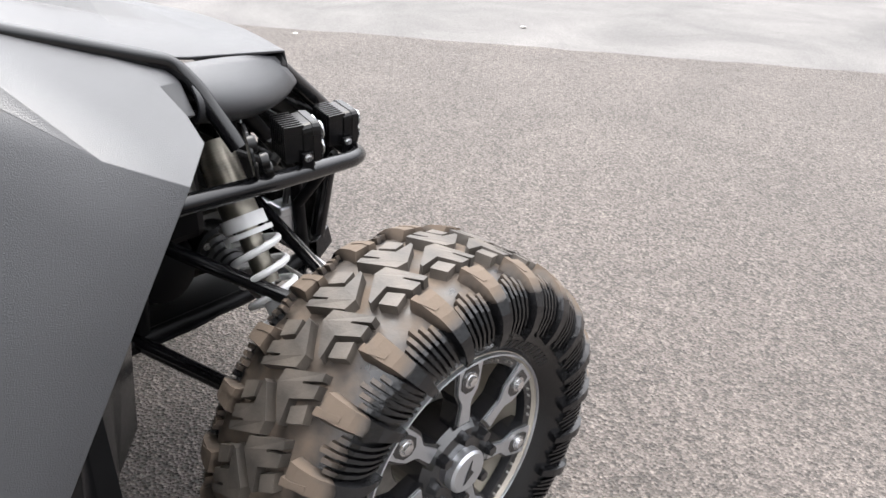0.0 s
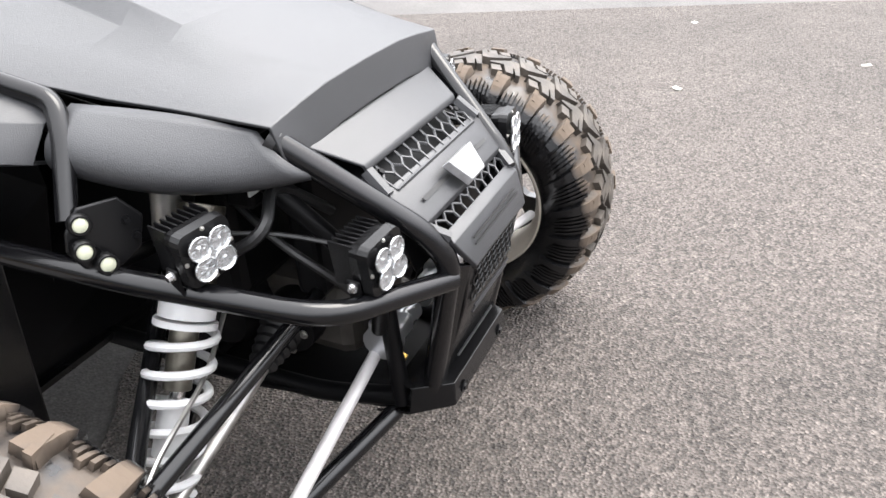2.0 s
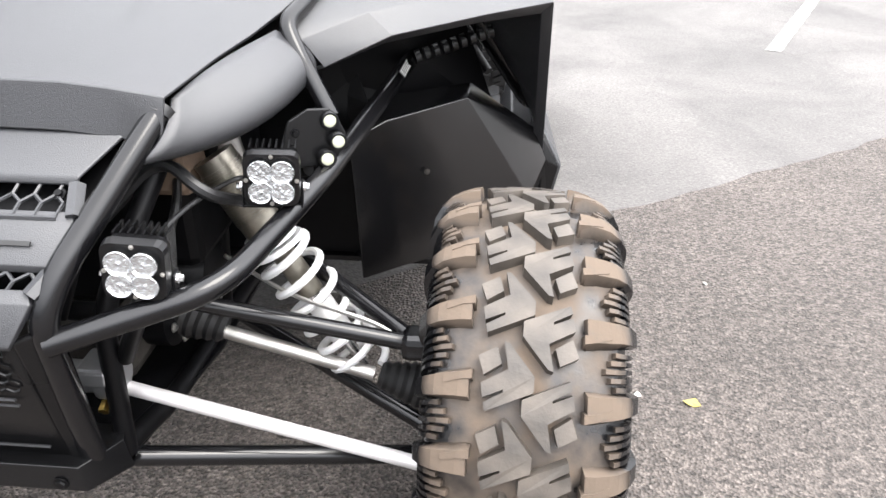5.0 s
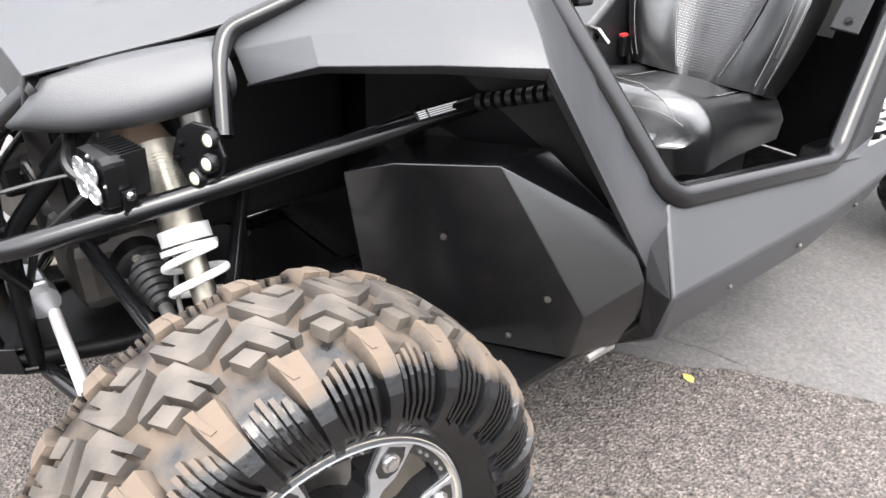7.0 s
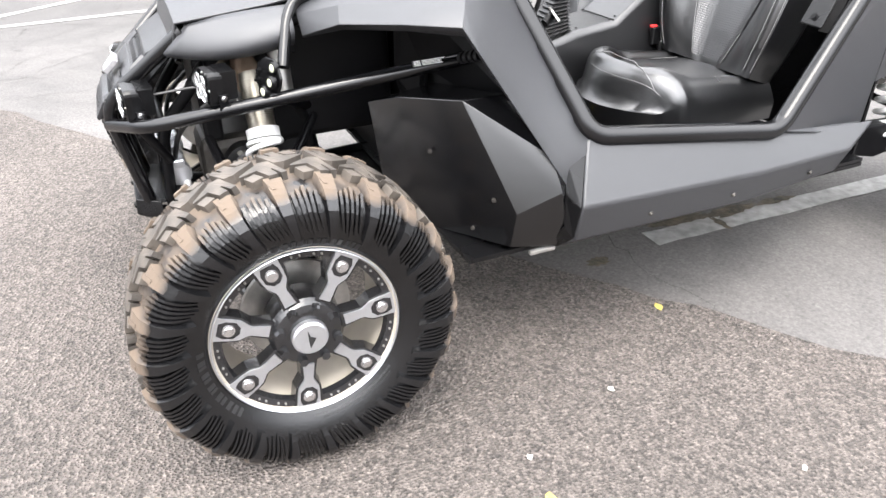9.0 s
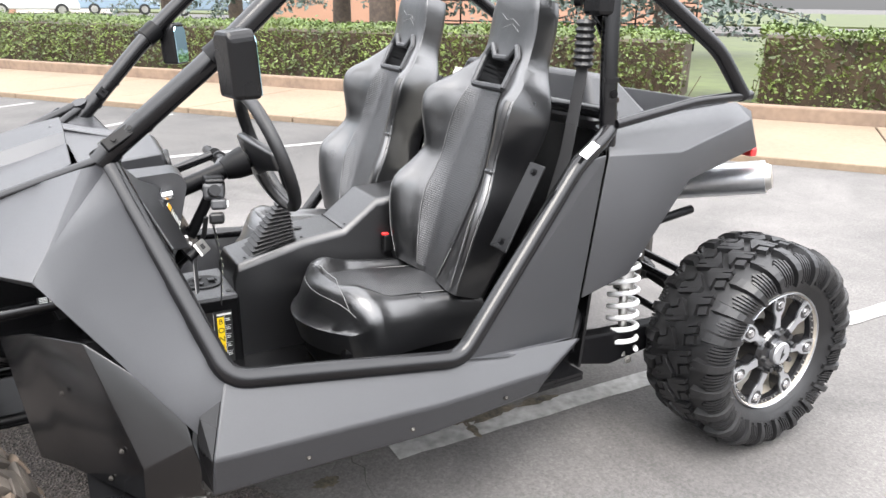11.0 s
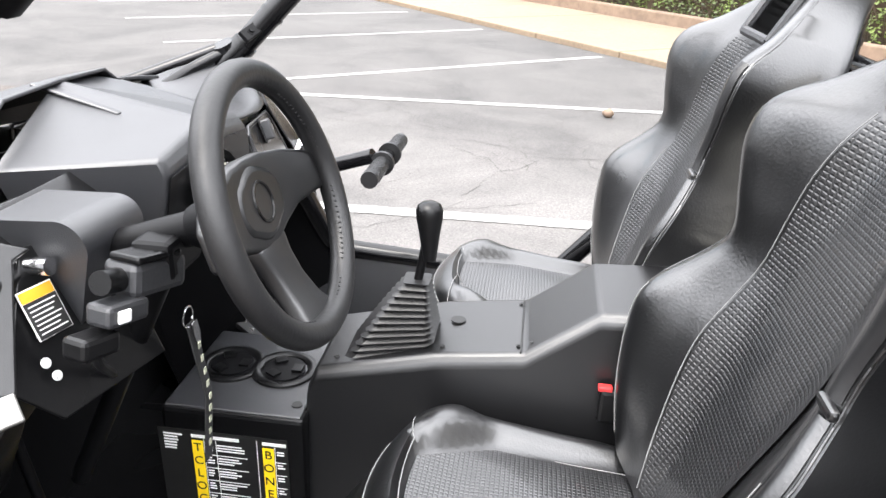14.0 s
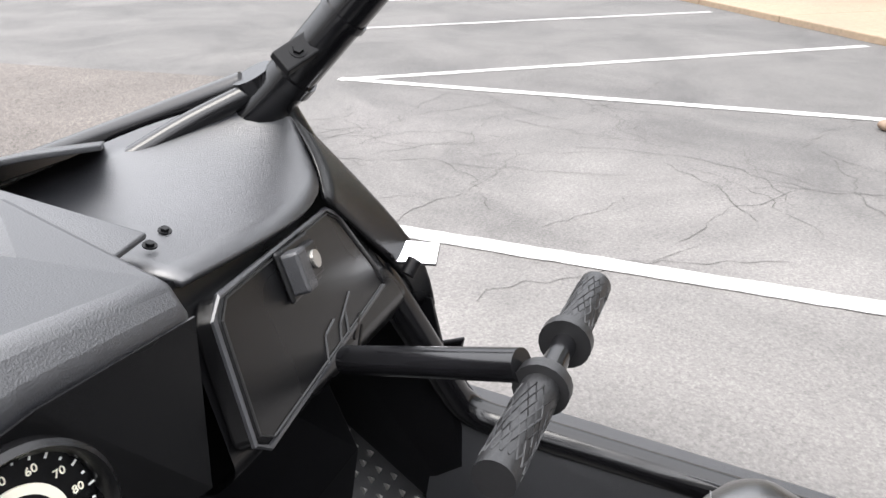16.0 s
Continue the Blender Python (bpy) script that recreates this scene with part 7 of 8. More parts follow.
part("lid_rim", add_tube(bm_new(), [G0 @ Vector((x, y, zlid - 0.001)) for x, y in lid_poly], 0.0028, 0, 6, True), M_DASH, lid, smooth=True)
inner_poly = [(x * 0.955 + 0.002, y * 0.93) for x, y in lid_poly]
part("lid_groove", add_tube(bm_new(), [G0 @ Vector((x, y, zlid)) for x, y in inner_poly], 0.0012, 0, 5, True), M_BLACKINK, lid)
c = gi @ Vector((0.322, -0.694, 0.938))
for nm, dx, dy, sx, sy, h, mt in (("lock_plate", 0.0, 0.0, 0.075, 0.050, 0.006, M_BLACKPL), ("latch_paddle", -0.022, 0.0, 0.022, 0.040, 0.022, M_PLASTIC), ("lock_body", 0.014, 0.0, 0.032, 0.034, 0.014, M_BLACKPL)):
    bm = bm_new()
    add_box(bm, (c[0] + dx, c[1] + dy, zlid + h / 2), (sx, sy, h), G0)
    part(nm, bm, mt, lid, bevel=0.003)
bm = bm_new()
add_lathe(bm, [(0, 0.001), (0, 0.009), (0.003, 0.009), (0.003, 0.001)], G0 @ Matrix.Translation((c[0] + 0.014, c[1], zlid + 0.014)) @ Matrix(((0, 1, 0, 0), (0, 0, 1, 0), (1, 0, 0, 0), (0, 0, 0, 1))), 16)
part("keyhole", bm, M_STEEL, lid)
for pts in ([(-0.02, -0.070), (0.01, -0.030), (0.06, -0.012)], [(-0.045, -0.050), (-0.03, -0.025), (0.0, -0.020)], [(0.03, -0.055), (0.065, -0.040)], [(0.035, -0.065), (0.062, -0.052)], [(0.02, -0.05), (0.035, -0.02)]):
    part("embossed_mark", add_tube(bm_new(), [G0 @ Vector((x + 0.02, y - 0.005, zlid)) for x, y in pts], 0.0018, 0.004, 5), M_BLACKPL, lid)
for p in ((0.212, -0.632, 0.996), (0.250, -0.612, 0.990)):
    bolt("rivet", p, (0, -0.3, 1), 0.006, M_DARK, dash_r, 0.004)
# grab bar
grab = tube("grab_bar", [(0.330, -0.735, 0.840), (0.285, -0.925, 0.912)], 0.0145, M_TUBE, buggy, 0, 14, "black grab bar with two rubber grips")
rod("cross_tube", (0.170, -0.945, 0.902), (0.470, -0.943, 0.894), 0.011, M_TUBE, grab)
for a, b in ((0.165, 0.275), (0.362, 0.474)):
    d = lambda x: (x, -0.944, 0.9025 - 0.028 * (x - 0.165))
    gr = rod("grip", d(a), d(b), 0.0160, M_RUBBER, grab, 18, "knurled rubber grip")
    bm = bm_new()
    inner = b if a < 0.3 else a
    step = 1 if a < 0.3 else -1
    add_tube(bm, [d(inner), d(inner + 0.012 * step)], 0.0235, 0, 20)
    part("grip_flange", bm, M_RUBBER, gr, smooth=True)
    kn = bm_new()
    for i in range(16):
        for twist in (-1, 1):
            pts = []
            for j in range(9):
                t = j / 8
                an = 2 * math.pi * i / 16 + twist * 1.6 * t
                p = Vector(d(a + 0.012 + (b - a - 0.024) * t))
                pts.append(p + Vector((0, math.cos(an), math.sin(an))) * 0.0161)
            add_tube(kn, pts, 0.0007, 0, 3)
    part("knurling", kn, M_RUBBER, gr)["kind"] = "stuff"
# net latch on the passenger side
bm = bm_new()
add_prism(bm, [(-0.034, -0.017), (0.026, -0.020), (0.030, 0.014), (-0.022, 0.018)], frame_at((0.590, -0.692, 0.832), (0.3, -1, 0.1), (-0.5, -0.2, 0.85)), 0.006, 0.002)
latch = part("belt_latch", bm, M_CHROME, buggy, "bright steel net latch tongue", bevel=0.002)
rod("latch_bolt", (0.560, -0.690, 0.815), (0.575, -0.695, 0.830), 0.010, M_DARK, latch)

# driver side: dash roll, lower panel, labels, latch
roll = bm_new()
ROLL_AXES = Matrix(((0, 0, 1, -0.352), (1, 0, -0.10, 0.0), (0, 1, 0, 0.0), (0, 0, 0, 1)))
arc = [(-0.694 + 0.036 * math.cos(radians(k)), 0.966 + 0.036 * math.sin(radians(k))) for k in range(80, 191, 10)]
add_prism(roll, [(-0.58, 0.995)] + arc + [(-0.705, 0.862), (-0.60, 0.845)], ROLL_AXES, 0.115, 0.004)
part("dash_roll", roll, M_DASH, buggy, "rounded dark grey dash roll", smooth=True, angle=30)
def dash_face(x, z):
    """The slanting driver-side dash face beside the end panel."""
    return (x, -0.683 - 0.26 * (x + 0.385) + 0.45 * (z - 0.903), z)


part("label_panel", faces_bm([dash_face(x, z) for x, z in ((-0.366, 0.972), (-0.300, 0.965), (-0.262, 0.92), (-0.270, 0.79), (-0.430, 0.79), (-0.466, 0.845))], [(0, 1, 2, 3, 4, 5)]), M_BLACKPL, buggy, solid=0.006, bevel=0.002)
V = [(-0.50, -0.575, 1.00), (-0.40, -0.600, 1.000), (-0.105, -0.60, 1.00), (-0.105, -0.665, 0.93), (-0.42, -0.665, 0.95), (-0.53, -0.640, 0.94), (-0.105, -0.655, 0.83), (-0.43, -0.672, 0.78), (-0.60, -0.665, 0.72), (-0.44, -0.640, 0.70), (-0.58, -0.650, 0.66)]
dash_l = part("dashboard", faces_bm(V, [(1, 2, 3, 4), (3, 6, 7, 4), (4, 7, 8), (7, 9, 10, 8)]), M_BLACKPL, buggy, "black plastic dashboard on the driver side", smooth=True, solid=0.01, bevel=0.006, segs=3, angle=30)

rod("dash_knob", (-0.366, -0.655, 0.948), (-0.370, -0.694, 0.954), 0.0105, M_CHROME, dash_l, 14)
LB = frame_at((-0.385, -0.683, 0.903), (0.966, -0.26, 0), (-0.23, -0.87, 0.42))
LB = LB @ Matrix.Translation((0, 0, 0.007))
box_part("label_border", (0, 0, -0.0003), (0.0455, 0.0600, 0.002), M_INK, dash_l, LB, bevel=0)
for v, h, mt in ((0.0220, 0.0130, M_ORANGE), (-0.0072, 0.0445, M_BLACKINK)):
    box_part("warning_label", (0, v, 0.0006), (0.0430, h, 0.002), mt, dash_l, LB, bevel=0)
for i in range(7):
    box_part("print_line", (-0.002 * (i % 3), 0.010 - 0.0056 * i, 0.0018), (0.036 - 0.004 * (i % 3), 0.0014, 0.001), M_INK, dash_l, LB, bevel=0)
for q in ((-0.424, -0.706, 0.860), (-0.420, -0.714, 0.842)):
    bolt("bolt", q, (-0.23, -0.87, 0.42), 0.0062, M_WHITE, dash_l, 0.004)
bm = bm_new()
add_prism(bm, [(-0.034, -0.014), (0.036, -0.020), (0.040, 0.012), (-0.026, 0.018)], frame_at((-0.540, -0.716, 0.866), (1, -0.3, -0.1), (-0.3, -0.75, 0.6)), 0.006, 0.002)
latch_l = part("belt_latch", bm, M_STEEL, buggy, "bright steel net latch tongue", bevel=0.002)
part("latch_hole", add_prism(bm_new(), [(-0.010, -0.005), (0.012, -0.007), (0.013, 0.005), (-0.008, 0.007)], frame_at((-0.540, -0.716, 0.866), (1, -0.3, -0.1), (-0.3, -0.75, 0.6)) @ Matrix.Translation((0, 0, 0.006)), 0.0006), M_BLACKINK, latch_l)
rod("latch_bolt", (-0.545, -0.690, 0.850), (-0.538, -0.718, 0.868), 0.010, M_DARK, latch_l)
# plate edge beside the door tube
end_panel = part("kick_panel", faces_bm([(-0.4177, -0.5714, 1.0593), (-0.4075, -0.6228, 1.0031), (-0.3663, -0.6718, 0.9727), (-0.3878, -0.6647, 0.9657), (-0.4746, -0.7059, 0.8501), (-0.5275, -0.6609, 0.8668)],
                                        [(0, 1, 2, 3, 4, 5)]), M_SATIN, buggy, "flat dark plastic end panel of the dashboard", solid=0.006, bevel=0.003)
part("end_strut", faces_bm([(-0.530, -0.700, 0.850), (-0.490, -0.716, 0.846), (-0.575, -0.700, 0.776), (-0.590, -0.690, 0.776)], [(0, 1, 2, 3)]), M_SATIN, end_panel, solid=0.004, bevel=0.002)
# steering wheel
SW = Vector((-0.2924, -0.9483, 1.0222))
sn = Vector((-0.0215, -1.0, 0.3438)).normalized()
SM = frame_at(SW, (1, 0.04, 0), sn) @ pose(0, 0, 0, 0, 0, -3)
ringpts = []
for k in range(64):
    a = 2 * math.pi * k / 64
    ringpts.append(SM @ Vector((0.155 * math.cos(a), 0.155 * math.sin(a), 0)))
wheel_rim = part("steering_wheel", add_tube(bm_new(), ringpts, 0.0165, 0, 16, True), M_RUBBER, buggy, "black padded steering wheel with stitched grips", smooth=True)


def hub_sheet(name, left, right):
    """A spoke as a strip that sinks from the rim to the hub."""
    def at(p):
        r = math.hypot(*p)
        return SM @ Vector((p[0], p[1], -0.034 * (1 - min(1, r / 0.155) ** 2)))
    k = len(left)
    return part(name, faces_bm([at(p) for p in left + right], [(i, i + 1, k + i + 1, k + i) for i in range(k - 1)]), M_SATIN, wheel_rim, smooth=True, solid=0.024, bevel=0.007, segs=3, angle=50)


hub_sheet("cross_spoke", [(-0.152, 0.028), (-0.125, 0.040), (-0.09, 0.052), (-0.04, 0.062), (0, 0.064), (0.04, 0.062), (0.09, 0.052), (0.125, 0.040), (0.152, 0.028)],
          [(-0.152, -0.020), (-0.125, -0.020), (-0.09, -0.022), (-0.055, -0.034), (0, -0.052), (0.055, -0.034), (0.09, -0.022), (0.125, -0.020), (0.152, -0.020)])
hub_sheet("lower_spoke", [(-0.040, -0.034), (-0.033, -0.06), (-0.031, -0.09), (-0.034, -0.12), (-0.046, -0.147)], [(0.040, -0.034), (0.033, -0.06), (0.031, -0.09), (0.034, -0.12), (0.046, -0.147)])
pad = [(0.058 * math.cos(q) ** 1 * (1.15 if abs(math.cos(q)) > 0.7 else 1), 0.010 + 0.050 * math.sin(q)) for q in [2 * math.pi * k / 28 for k in range(28)]]
part("hub_pad", add_prism(bm_new(), pad, SM @ Matrix.Translation((0, 0, -0.036)), 0.012, 0.010), M_SATIN, wheel_rim, smooth=True, bevel=0.004)
bm = bm_new()
add_tube(bm, [SM @ Vector((0.022 * math.cos(q), 0.010 + 0.024 * math.sin(q), -0.024)) for q in [2 * math.pi * k / 24 for k in range(24)]], 0.0022, 0, 6, True)
part("pad_mark", bm, M_BLACKPL, wheel_rim)
for a0, a1 in ((-50, -5), (15, 60), (120, 165), (185, 232), (-75, -58), (238, 255)):
    for k in range(int((a1 - a0) / 3)):
        a = radians(a0 + 3 * k)
        p = Vector((0.140 * math.cos(a), 0.140 * math.sin(a), 0.0075))
        q = Vector((0.1405 * math.cos(a + 0.025), 0.1405 * math.sin(a + 0.025), -0.004))
        part("stitch", add_tube(bm_new(), [SM @ p, SM @ q], 0.0012, 0, 4), M_RUBBER, wheel_rim)
col = rod("steering_column", SW - sn * 0.05, SW - sn * 0.30, 0.022, M_DARK, buggy, 16, "black steering column")
bm = bm_new()
add_lathe(bm, [(0, 0.02), (0.0, 0.040), (0.03, 0.036), (0.06, 0.026), (0.06, 0.01)], frame_at(SW - sn * 0.060, sn.orthogonal(), -sn) @ Matrix(((0, 1, 0, 0), (0, 0, 1, 0), (1, 0, 0, 0), (0, 0, 0, 1))), 20)
part("column_cowl", bm, M_DARK, col, smooth=True)
box_part("column_clamp", (-0.300, -0.800, 0.955), (0.085, 0.05, 0.05), M_DARK, col, bevel=0.008)
CT = pose(-0.345, -0.795, 0.945, 0, 12, -14)
box_part("switch_pod", (0, 0, 0), (0.085, 0.050, 0.042), M_PLASTIC, col, CT, bevel=0.009, label="grey switch pod on the column")
box_part("switch_lid", (-0.005, -0.004, 0.024), (0.070, 0.044, 0.010), M_BLACKPL, col, CT, bevel=0.004)
box_part("switch_block", (-0.055, -0.012, -0.030), (0.060, 0.036, 0.026), M_PLASTIC, col, CT, bevel=0.006)
box_part("switch_rocker", (-0.066, -0.032, -0.030), (0.018, 0.005, 0.015), M_INK, col, CT)
box_part("switch_block", (-0.085, -0.006, -0.062), (0.052, 0.034, 0.026), M_BLACKPL, col, CT, bevel=0.006)
rod("switch_plunger", CT @ Vector((-0.04, 0.0, 0.0)), CT @ Vector((-0.075, -0.006, 0.004)), 0.014, M_BLACKPL, col)
rod("indicator_stalk", (-0.30, -0.80, 0.972), (-0.225, -0.845, 0.992), 0.011, M_PLASTIC, col, r2=0.013)
tube("switch_cable", [CT @ Vector(p) for p in ((-0.06, 0.02, -0.06), (-0.04, 0.03, -0.11), (0.02, 0.06, -0.15), (0.05, 0.12, -0.20))], 0.006, M_RUBBER, col, 0.03, 8)
tube("column_stay", [(-0.30, -0.79, 0.92), (-0.28, -0.70, 0.75), (-0.27, -0.60, 0.55)], 0.014, M_DARK, buggy)
bm = bm_new()
add_tube(bm, [Vector((-0.27 + 0.014 * math.cos(q), -0.800, 0.845 + 0.014 * math.sin(q))) for q in [2 * math.pi * k / 20 for k in range(20)]], 0.0014, 0, 5, True)
keys = part("key_ring", bm, M_CHROME, buggy, "keys on a ring with a black lanyard strap")
part("key", add_prism(bm_new(), [(-0.006, 0), (0.006, 0), (0.008, -0.020), (0.003, -0.04), (-0.003, -0.04), (-0.008, -0.02)], frame_at((-0.262, -0.803, 0.835), (1, 0, 0), (0, -1, 0.1)), 0.002), M_CHROME, keys)
strap = part("lanyard", faces_bm([(-0.275, -0.800, 0.835), (-0.257, -0.802, 0.835), (-0.252, -0.815, 0.72), (-0.256, -0.806, 0.61), (-0.274, -0.804, 0.61), (-0.270, -0.813, 0.72)], [(0, 1, 2, 5), (5, 2, 3, 4)]), M_WEB, keys, "black woven lanyard strap", solid=0.002)
for i in range(9):
    z = 0.80 - 0.02 * i
    box_part("strap_mark", (-0.2635 + 0.0 * i, -0.8165 + 0.008 * abs(i - 4) / 4, z), (0.007, 0.001, 0.009), M_LED, keys, bevel=0)
for px in (-0.42, -0.30):
    rod("pedal_arm", (px, -0.52, 0.72), (px, -0.56, 0.46), 0.008, M_DARK, buggy)
    box_part("pedal", (px, -0.575, 0.44), (0.06, 0.02, 0.07), M_RUBBER, buggy)
# mirrors
for s, c, g in ((-1, (-0.677, -0.795, 1.268), (-0.66, -0.80, 1.28)), (1, (0.520, -0.875, 1.245), (0.64, -0.80, 1.29))):
    m = frame_at(c, (0.98, 0.16, 0), (0.16, -0.98, 0.06)) if s < 0 else frame_at(c, (0.75, -0.6, 0), (-0.62, -0.78, 0.06))
    k = 0.86 if s < 0 else 0.80
    sq = [(-0.050, -0.052), (0.050, -0.052), (0.050, 0.062), (0.036, 0.076), (-0.040, 0.076), (-0.050, 0.062)]
    sq = [(x * k, y) for x, y in sq]
    mb = part("mirror", add_prism(bm_new(), [(x * 0.94, y) for x, y in sq], m @ Matrix.Translation((0, -0.005, -0.028)), 0.056, -0.004), M_BLACKPL, buggy, "black plastic side mirror", bevel=0.008)
    part("mirror_glass", add_prism(bm_new(), [(x * 0.88, y * 0.9 - 0.003) for x, y in sq], m @ Matrix.Translation((0, -0.005, 0.0285)), 0.002, 0.001), M_MIRROR, mb, "bluish mirror glass")
    tube("mirror_arm", [(0.645 * s, -0.78, 1.275), (0.50 * s, -0.80, 1.283)], 0.012, M_DARK, mb)
    rod("mirror_clamp", Vector((0.50 * s, -0.785, 1.27)), Vector((0.507 * s, -0.825, 1.303)), 0.032, M_DARK, mb, 14)
# belts and buckles
for s, cx in ((-1, -0.300), (1, 0.368)):
    box_part("belt_buckle", (cx + 0.215 * -s, -1.382, 0.650), (0.020, 0.035, 0.060), M_BLACKPL, buggy, bevel=0.006, label="black seat belt buckle with red button")
    box_part("buckle_button", (cx + 0.215 * -s, -1.372, 0.681), (0.014, 0.022, 0.008), M_RED, buggy, bevel=0.002)
    tube("buckle_stalk", [(cx + 0.215 * -s, -1.40, 0.63), (cx + 0.205 * -s, -1.43, 0.52)], 0.010, M_RUBBER, buggy)
    bx = cx + 0.205 * s
    bm = bm_new()
    prof = []
    for i in range(15):
        prof.append((0.13 * i / 14, 0.0295 if i % 2 else 0.022))
    add_lathe(bm, prof, pose(bx, -1.795, 1.225, 0, -90, 0), 18)
    sleeve = part("belt_bellows", bm, M_RUBBER, buggy, "black rubber bellows on the seat belt", smooth=False)
    box_part("belt_reel", (bx + 0.02 * s, -1.82, 1.395), (0.075, 0.06, 0.06), M_BLACKPL, buggy, bevel=0.012)
    rod("reel_bolt", (bx - 0.03 * s, -1.80, 1.405), (bx - 0.045 * s, -1.79, 1.405), 0.018, M_DARK, buggy)
    part("seat_belt", faces_bm([(bx - 0.024, -1.797, 1.235), (bx + 0.024, -1.797, 1.235), (bx + 0.03, -1.76, 0.98), (bx - 0.02, -1.76, 0.98), (bx + 0.06, -1.70, 0.70), (bx + 0.012, -1.70, 0.70)], [(0, 1, 2, 3), (3, 2, 4, 5)]), M_WEB, buggy, "black seat belt webbing", solid=0.003)
    bm = bm_new()
    add_prism(bm, [(-0.012, -0.02), (0.012, -0.02), (0.008, 0.02), (-0.008, 0.02)], frame_at((bx + 0.004, -1.772, 1.05), (1, 0, 0), (0, 1, 0.1)), 0.004, 0.001)
    part("belt_tongue", bm, M_CHROME, buggy)
    m = frame_at((0.622 * s, -1.515, 0.885), (0, -0.47, 0.88), (s * 0.2, 0.85, 0.45))
    if s > 0:
        continue
    part("shoulder_plate", add_prism(bm_new(), [(-0.125, -0.032), (0.125, -0.028), (0.125, 0.028), (-0.125, 0.032)], m @ Matrix.Translation((0, 0, -0.003)), 0.006, 0.002), M_BLACKPL, buggy, bevel=0.003)
    for o in (-0.10, 0.10):
        bolt("bolt", m @ Vector((o, 0, 0.003)), m.to_3x3() @ Vector((0, 0, 1)), 0.010, M_DARK, buggy, 0.008)
# printed label on the hoop
d = (Vector((-0.600, -1.80, 1.035)) - Vector((-0.640, -1.690, 0.985))).normalized()
m = frame_at(Vector((-0.640, -1.72, 1.005)) + Vector((-0.014, 0.004, 0.020)), d, (-0.55, 0.1, 0.8))
lb = part("tube_label", add_prism(bm_new(), [(-0.036, -0.012), (0.036, -0.012), (0.036, 0.012), (-0.036, 0.012)], m, 0.0015), M_INK, buggy, "small white printed label on a black tube")
for i in range(8):
    part("print_line", add_prism(bm_new(), [(-0.030 + 0.008 * i, -0.009), (-0.026 + 0.008 * i, -0.009), (-0.026 + 0.008 * i, 0.009), (-0.030 + 0.008 * i, 0.009)], m @ Matrix.Translation((0, 0, 0.0015)), 0.0005), M_DARK, lb)
# joints on the hoop
for s in (-1, 1):
    for z in (1.085, 1.135, 1.19):
        part("hoop_band", add_tube(bm_new(), [(0.5655 * s, -1.848, z), (0.5650 * s, -1.848, z + 0.012)], 0.0265, 0, 16), M_TUBE, buggy, smooth=True)
    bolt("bolt", (0.567 * s + 0.02 * s, -1.842, 1.16), (s, 0.4, 0), 0.012, M_DARK, buggy)
for y in (-1.13, -1.80):
    tube("roof_tube", [(-0.497, y, 1.60 if y < -1.5 else 1.578), (0.497, y, 1.60 if y < -1.5 else 1.578)], 0.0235, M_TUBE, buggy)
tube("harness_tube", [(-0.57, -1.86, 1.10), (0.57, -1.86, 1.10)], 0.020, M_TUBE, buggy)
for s in (-1, 1):
    tube("diagonal_tube", [(0.54 * s, -1.85, 1.30), (0.30 * s, -1.85, 1.60)], 0.018, M_TUBE, buggy)
# rear wall, cargo box, vent
part("rear_wall", faces_bm([(-0.60, -1.78, 0.34), (0.60, -1.78, 0.34), (0.56, -1.88, 1.04), (-0.56, -1.88, 1.04)], [(0, 1, 2, 3)]), M_BLACKPL, buggy, solid=0.010)
cargo = part("cargo_box", faces_bm([(-0.45, -1.92, 1.06), (0.45, -1.92, 1.06), (0.45, -2.52, 1.08), (-0.45, -2.52, 1.08), (-0.42, -1.95, 0.86), (0.42, -1.95, 0.86), (0.42, -2.48, 0.86), (-0.42, -2.48, 0.86)],
                                [(4, 5, 6, 7), (0, 1, 5, 4), (1, 2, 6, 5), (2, 3, 7, 6), (3, 0, 4, 7)]), M_PLASTIC, buggy, "dark grey plastic cargo box behind the seats", solid=0.012, bevel=0.006)
part("engine_cover", faces_bm([(-0.44, -1.90, 1.06), (0.44, -1.90, 1.06), (0.36, -1.93, 1.20), (-0.36, -1.93, 1.20), (-0.44, -2.14, 1.06), (0.44, -2.14, 1.06), (0.34, -2.06, 1.18), (-0.34, -2.06, 1.18)],
                          [(0, 1, 2, 3), (3, 2, 6, 7), (7, 6, 5, 4), (0, 3, 7, 4), (1, 5, 6, 2)]), M_PLASTIC, buggy, "moulded dark grey cover behind the seats", smooth=True, bevel=0.02, segs=3, angle=25)
VENT = frame_at((0.082, -1.665, 1.000), (1, 0, 0), (0.0, 0.90, 0.43))
vent_ob = part("vent_panel", add_prism(bm_new(), [(-0.052, -0.20), (0.052, -0.20), (0.052, 0.20), (-0.052, 0.20)], VENT @ Matrix.Translation((0, 0, -0.003)), 0.006), M_SCRAP, buggy, "white slotted vent panel between the seats", bevel=0.002)
for i in range(12):
    box_part("vent_slot", (0.0, -0.165 + 0.030 * i, 0.003), (0.066, 0.013, 0.002), M_BLACKINK, vent_ob, VENT, bevel=0)
for x in (-0.042, 0.042):
    for y in (-0.188, 0.188):
        bolt("screw", VENT @ Vector((x, y, 0.003)), (0, 0.90, 0.43), 0.005, M_STEEL, vent_ob, 0.003)
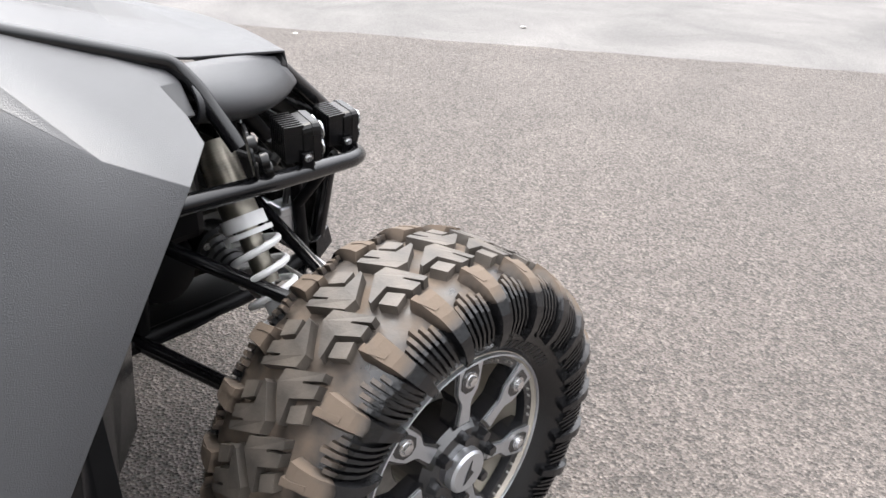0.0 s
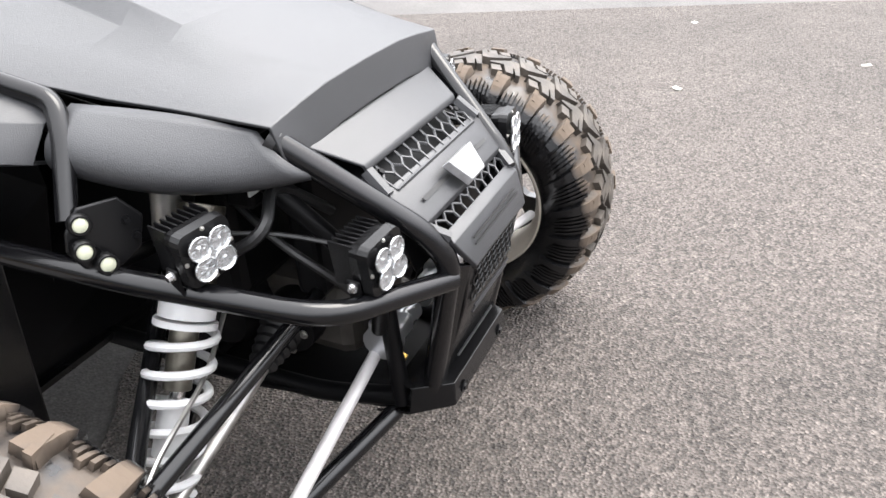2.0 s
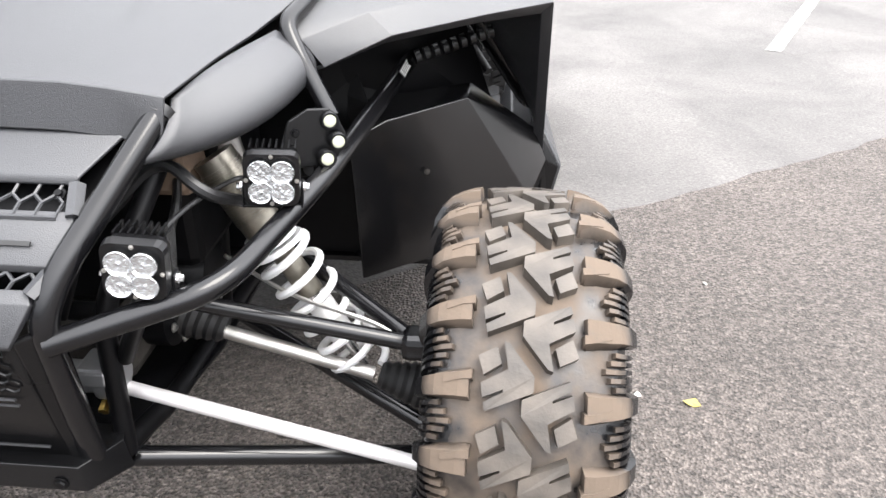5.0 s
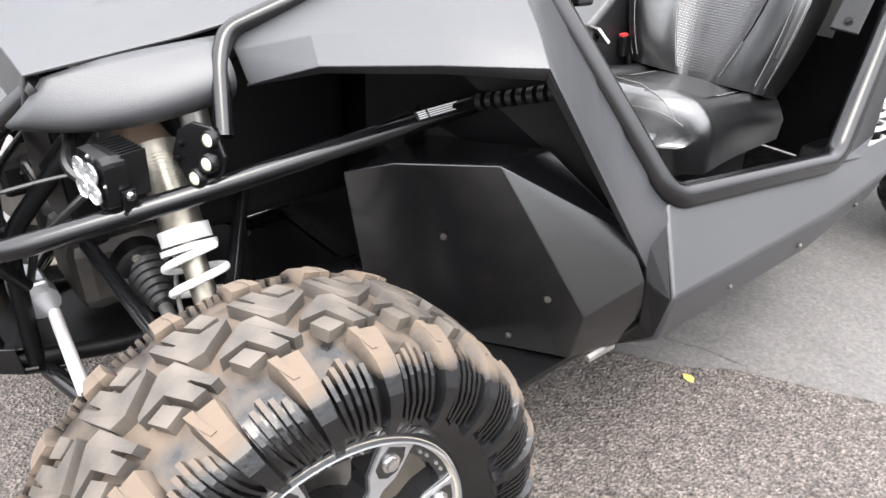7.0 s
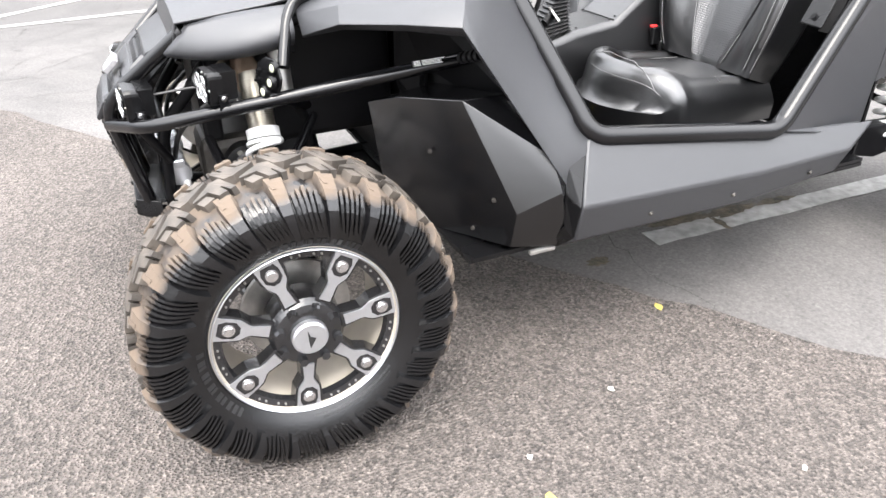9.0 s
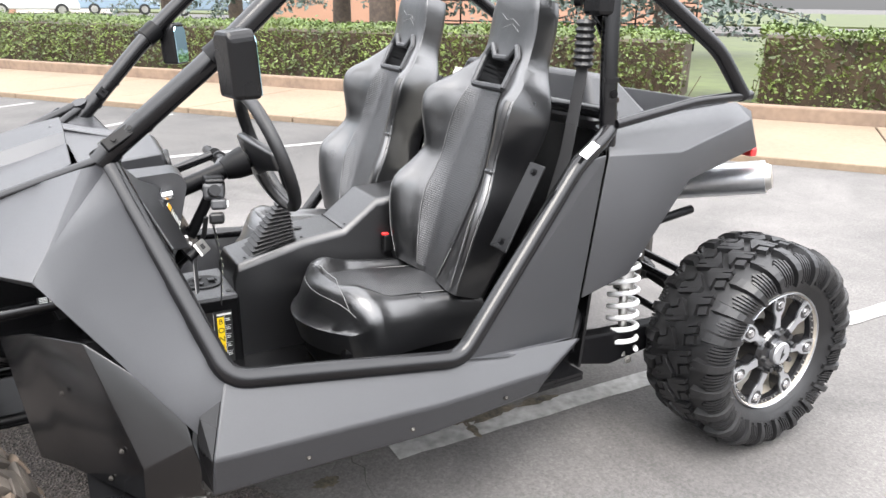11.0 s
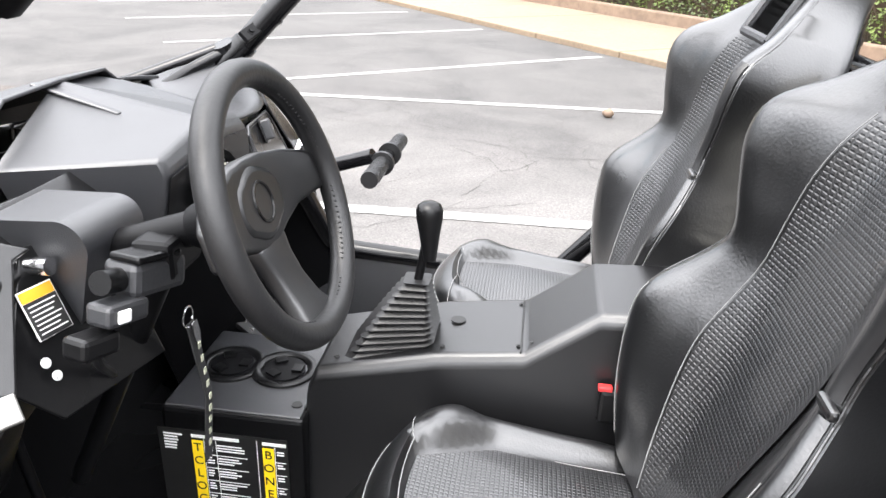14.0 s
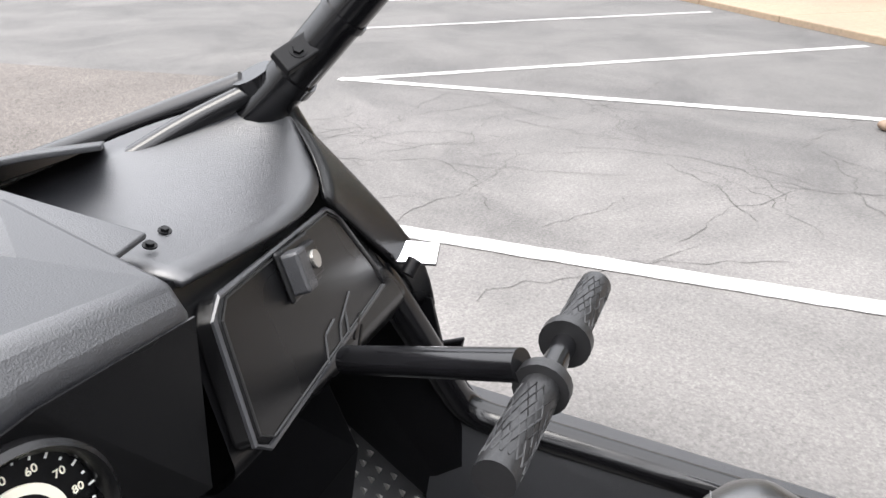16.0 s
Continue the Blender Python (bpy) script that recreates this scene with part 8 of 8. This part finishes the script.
# rear running gear
box_part("engine_block", (0, -2.15, 0.56), (0.46, 0.50, 0.34), M_GREASE, buggy, bevel=0.04, label="greasy dark engine block")
box_part("transaxle", (0, -2.42, 0.44), (0.26, 0.24, 0.22), M_GREASE, buggy, bevel=0.04)
ex = rod("muffler", (-0.20, -2.40, 0.76), (-0.52, -2.62, 0.835), 0.058, M_ALLOY, buggy, 24, "brushed silver exhaust muffler")
rod("muffler_cap", (-0.515, -2.617, 0.834), (-0.535, -2.631, 0.8385), 0.052, M_STEEL, ex, 24, r2=0.040)
box_part("tail_lamp", (-0.50, -2.53, 0.93), (0.06, 0.03, 0.03), M_RED, buggy, bevel=0.006, label="red tail lamp")
for s in (-1, 1):
    part("trailing_arm", add_prism(bm_new(), [(-1.62, 0.36), (-1.66, 0.42), (-1.98, 0.40), (-2.36, 0.39), (-2.40, 0.33), (-2.10, 0.30), (-1.95, 0.28)], Matrix(((0, 0, s, 0.50 * s), (1, 0, 0, 0), (0, 1, 0, 0), (0, 0, 0, 1))), 0.05, 0.006), M_DARK, buggy, "black steel trailing arm", bevel=0.008)
    for z0, z1, y0 in ((0.50, 0.44, -2.36), (0.34, 0.28, -2.40), (0.50, 0.44, -2.46)):
        rod("rear_link", (0.12 * s, y0 + 0.05, z0), (0.56 * s, y0, z1), 0.014, M_TUBE, buggy)
    rod("rear_axle", (0.12 * s, -2.42, 0.43), (0.60 * s, -2.41, 0.36), 0.018, M_DARK, buggy)
    bm = bm_new()
    add_lathe(bm, [(0.1 * i / 12, 0.05 - 0.024 * i / 12 + (0.005 if i % 2 else 0)) for i in range(13)], pose(0.13 * s, -2.42, 0.435, 0, 8, 0 if s > 0 else 180), 18)
    part("rubber_gaiter", bm, M_RUBBER, buggy, smooth=True)
    tube("rear_frame", [mir(p, s) for p in [(0.58, -1.80, 0.62), (0.40, -2.10, 0.80), (0.34, -2.50, 0.86)]], 0.016, M_DARK, buggy)
    tube("rear_frame", [mir(p, s) for p in [(0.62, -1.72, 0.42), (0.40, -2.0, 0.66), (0.36, -2.45, 0.70)]], 0.016, M_DARK, buggy)
    top, botm = Vector(mir((0.455, -2.06, 0.70), s)), Vector(mir((0.540, -2.01, 0.300), s))
    ax = botm - top
    rs = part("rear_shock", add_tube(add_tube(bm_new(), [top, top + ax * 0.45], 0.032, 0, 18), [top + ax * 0.4, botm], 0.014, 0, 12), M_STEEL, buggy, "rear shock absorber with white coil spring", smooth=True)
    pts, e1 = [], ax.orthogonal().normalized()
    e2 = ax.normalized().cross(e1)
    N = 150
    for i in range(N + 1):
        t = i / N
        a = 2 * math.pi * 8 * t
        pts.append(top + ax * (0.18 + 0.76 * t) + (e1 * math.cos(a) + e2 * math.sin(a)) * 0.046)
    sp = bm_new()
    rings = []
    for i, p in enumerate(pts):
        d = (pts[min(i + 1, N)] - pts[max(i - 1, 0)]).normalized()
        u = (ax.normalized() - d * ax.normalized().dot(d)).normalized()
        v = d.cross(u)
        rings.append([sp.verts.new(p + (u * math.cos(2 * math.pi * k / 8) + v * math.sin(2 * math.pi * k / 8)) * 0.0085) for k in range(8)])
    ring_strip(sp, rings)
    part("coil_spring", sp, M_WHITE, rs, "white coil spring", smooth=True)
    bolt("bolt", botm + Vector((0.03 * s, 0, 0)), (s, 0, 0), 0.014, M_STEEL, rs, 0.01)
# silver rod far in the cabin rear
tube("grey_hose", [(0.10, -1.83, 1.10), (0.16, -1.95, 1.16), (0.24, -2.0, 1.14), (0.30, -2.05, 1.10)], 0.014, M_RUBBER, buggy, 0.05)
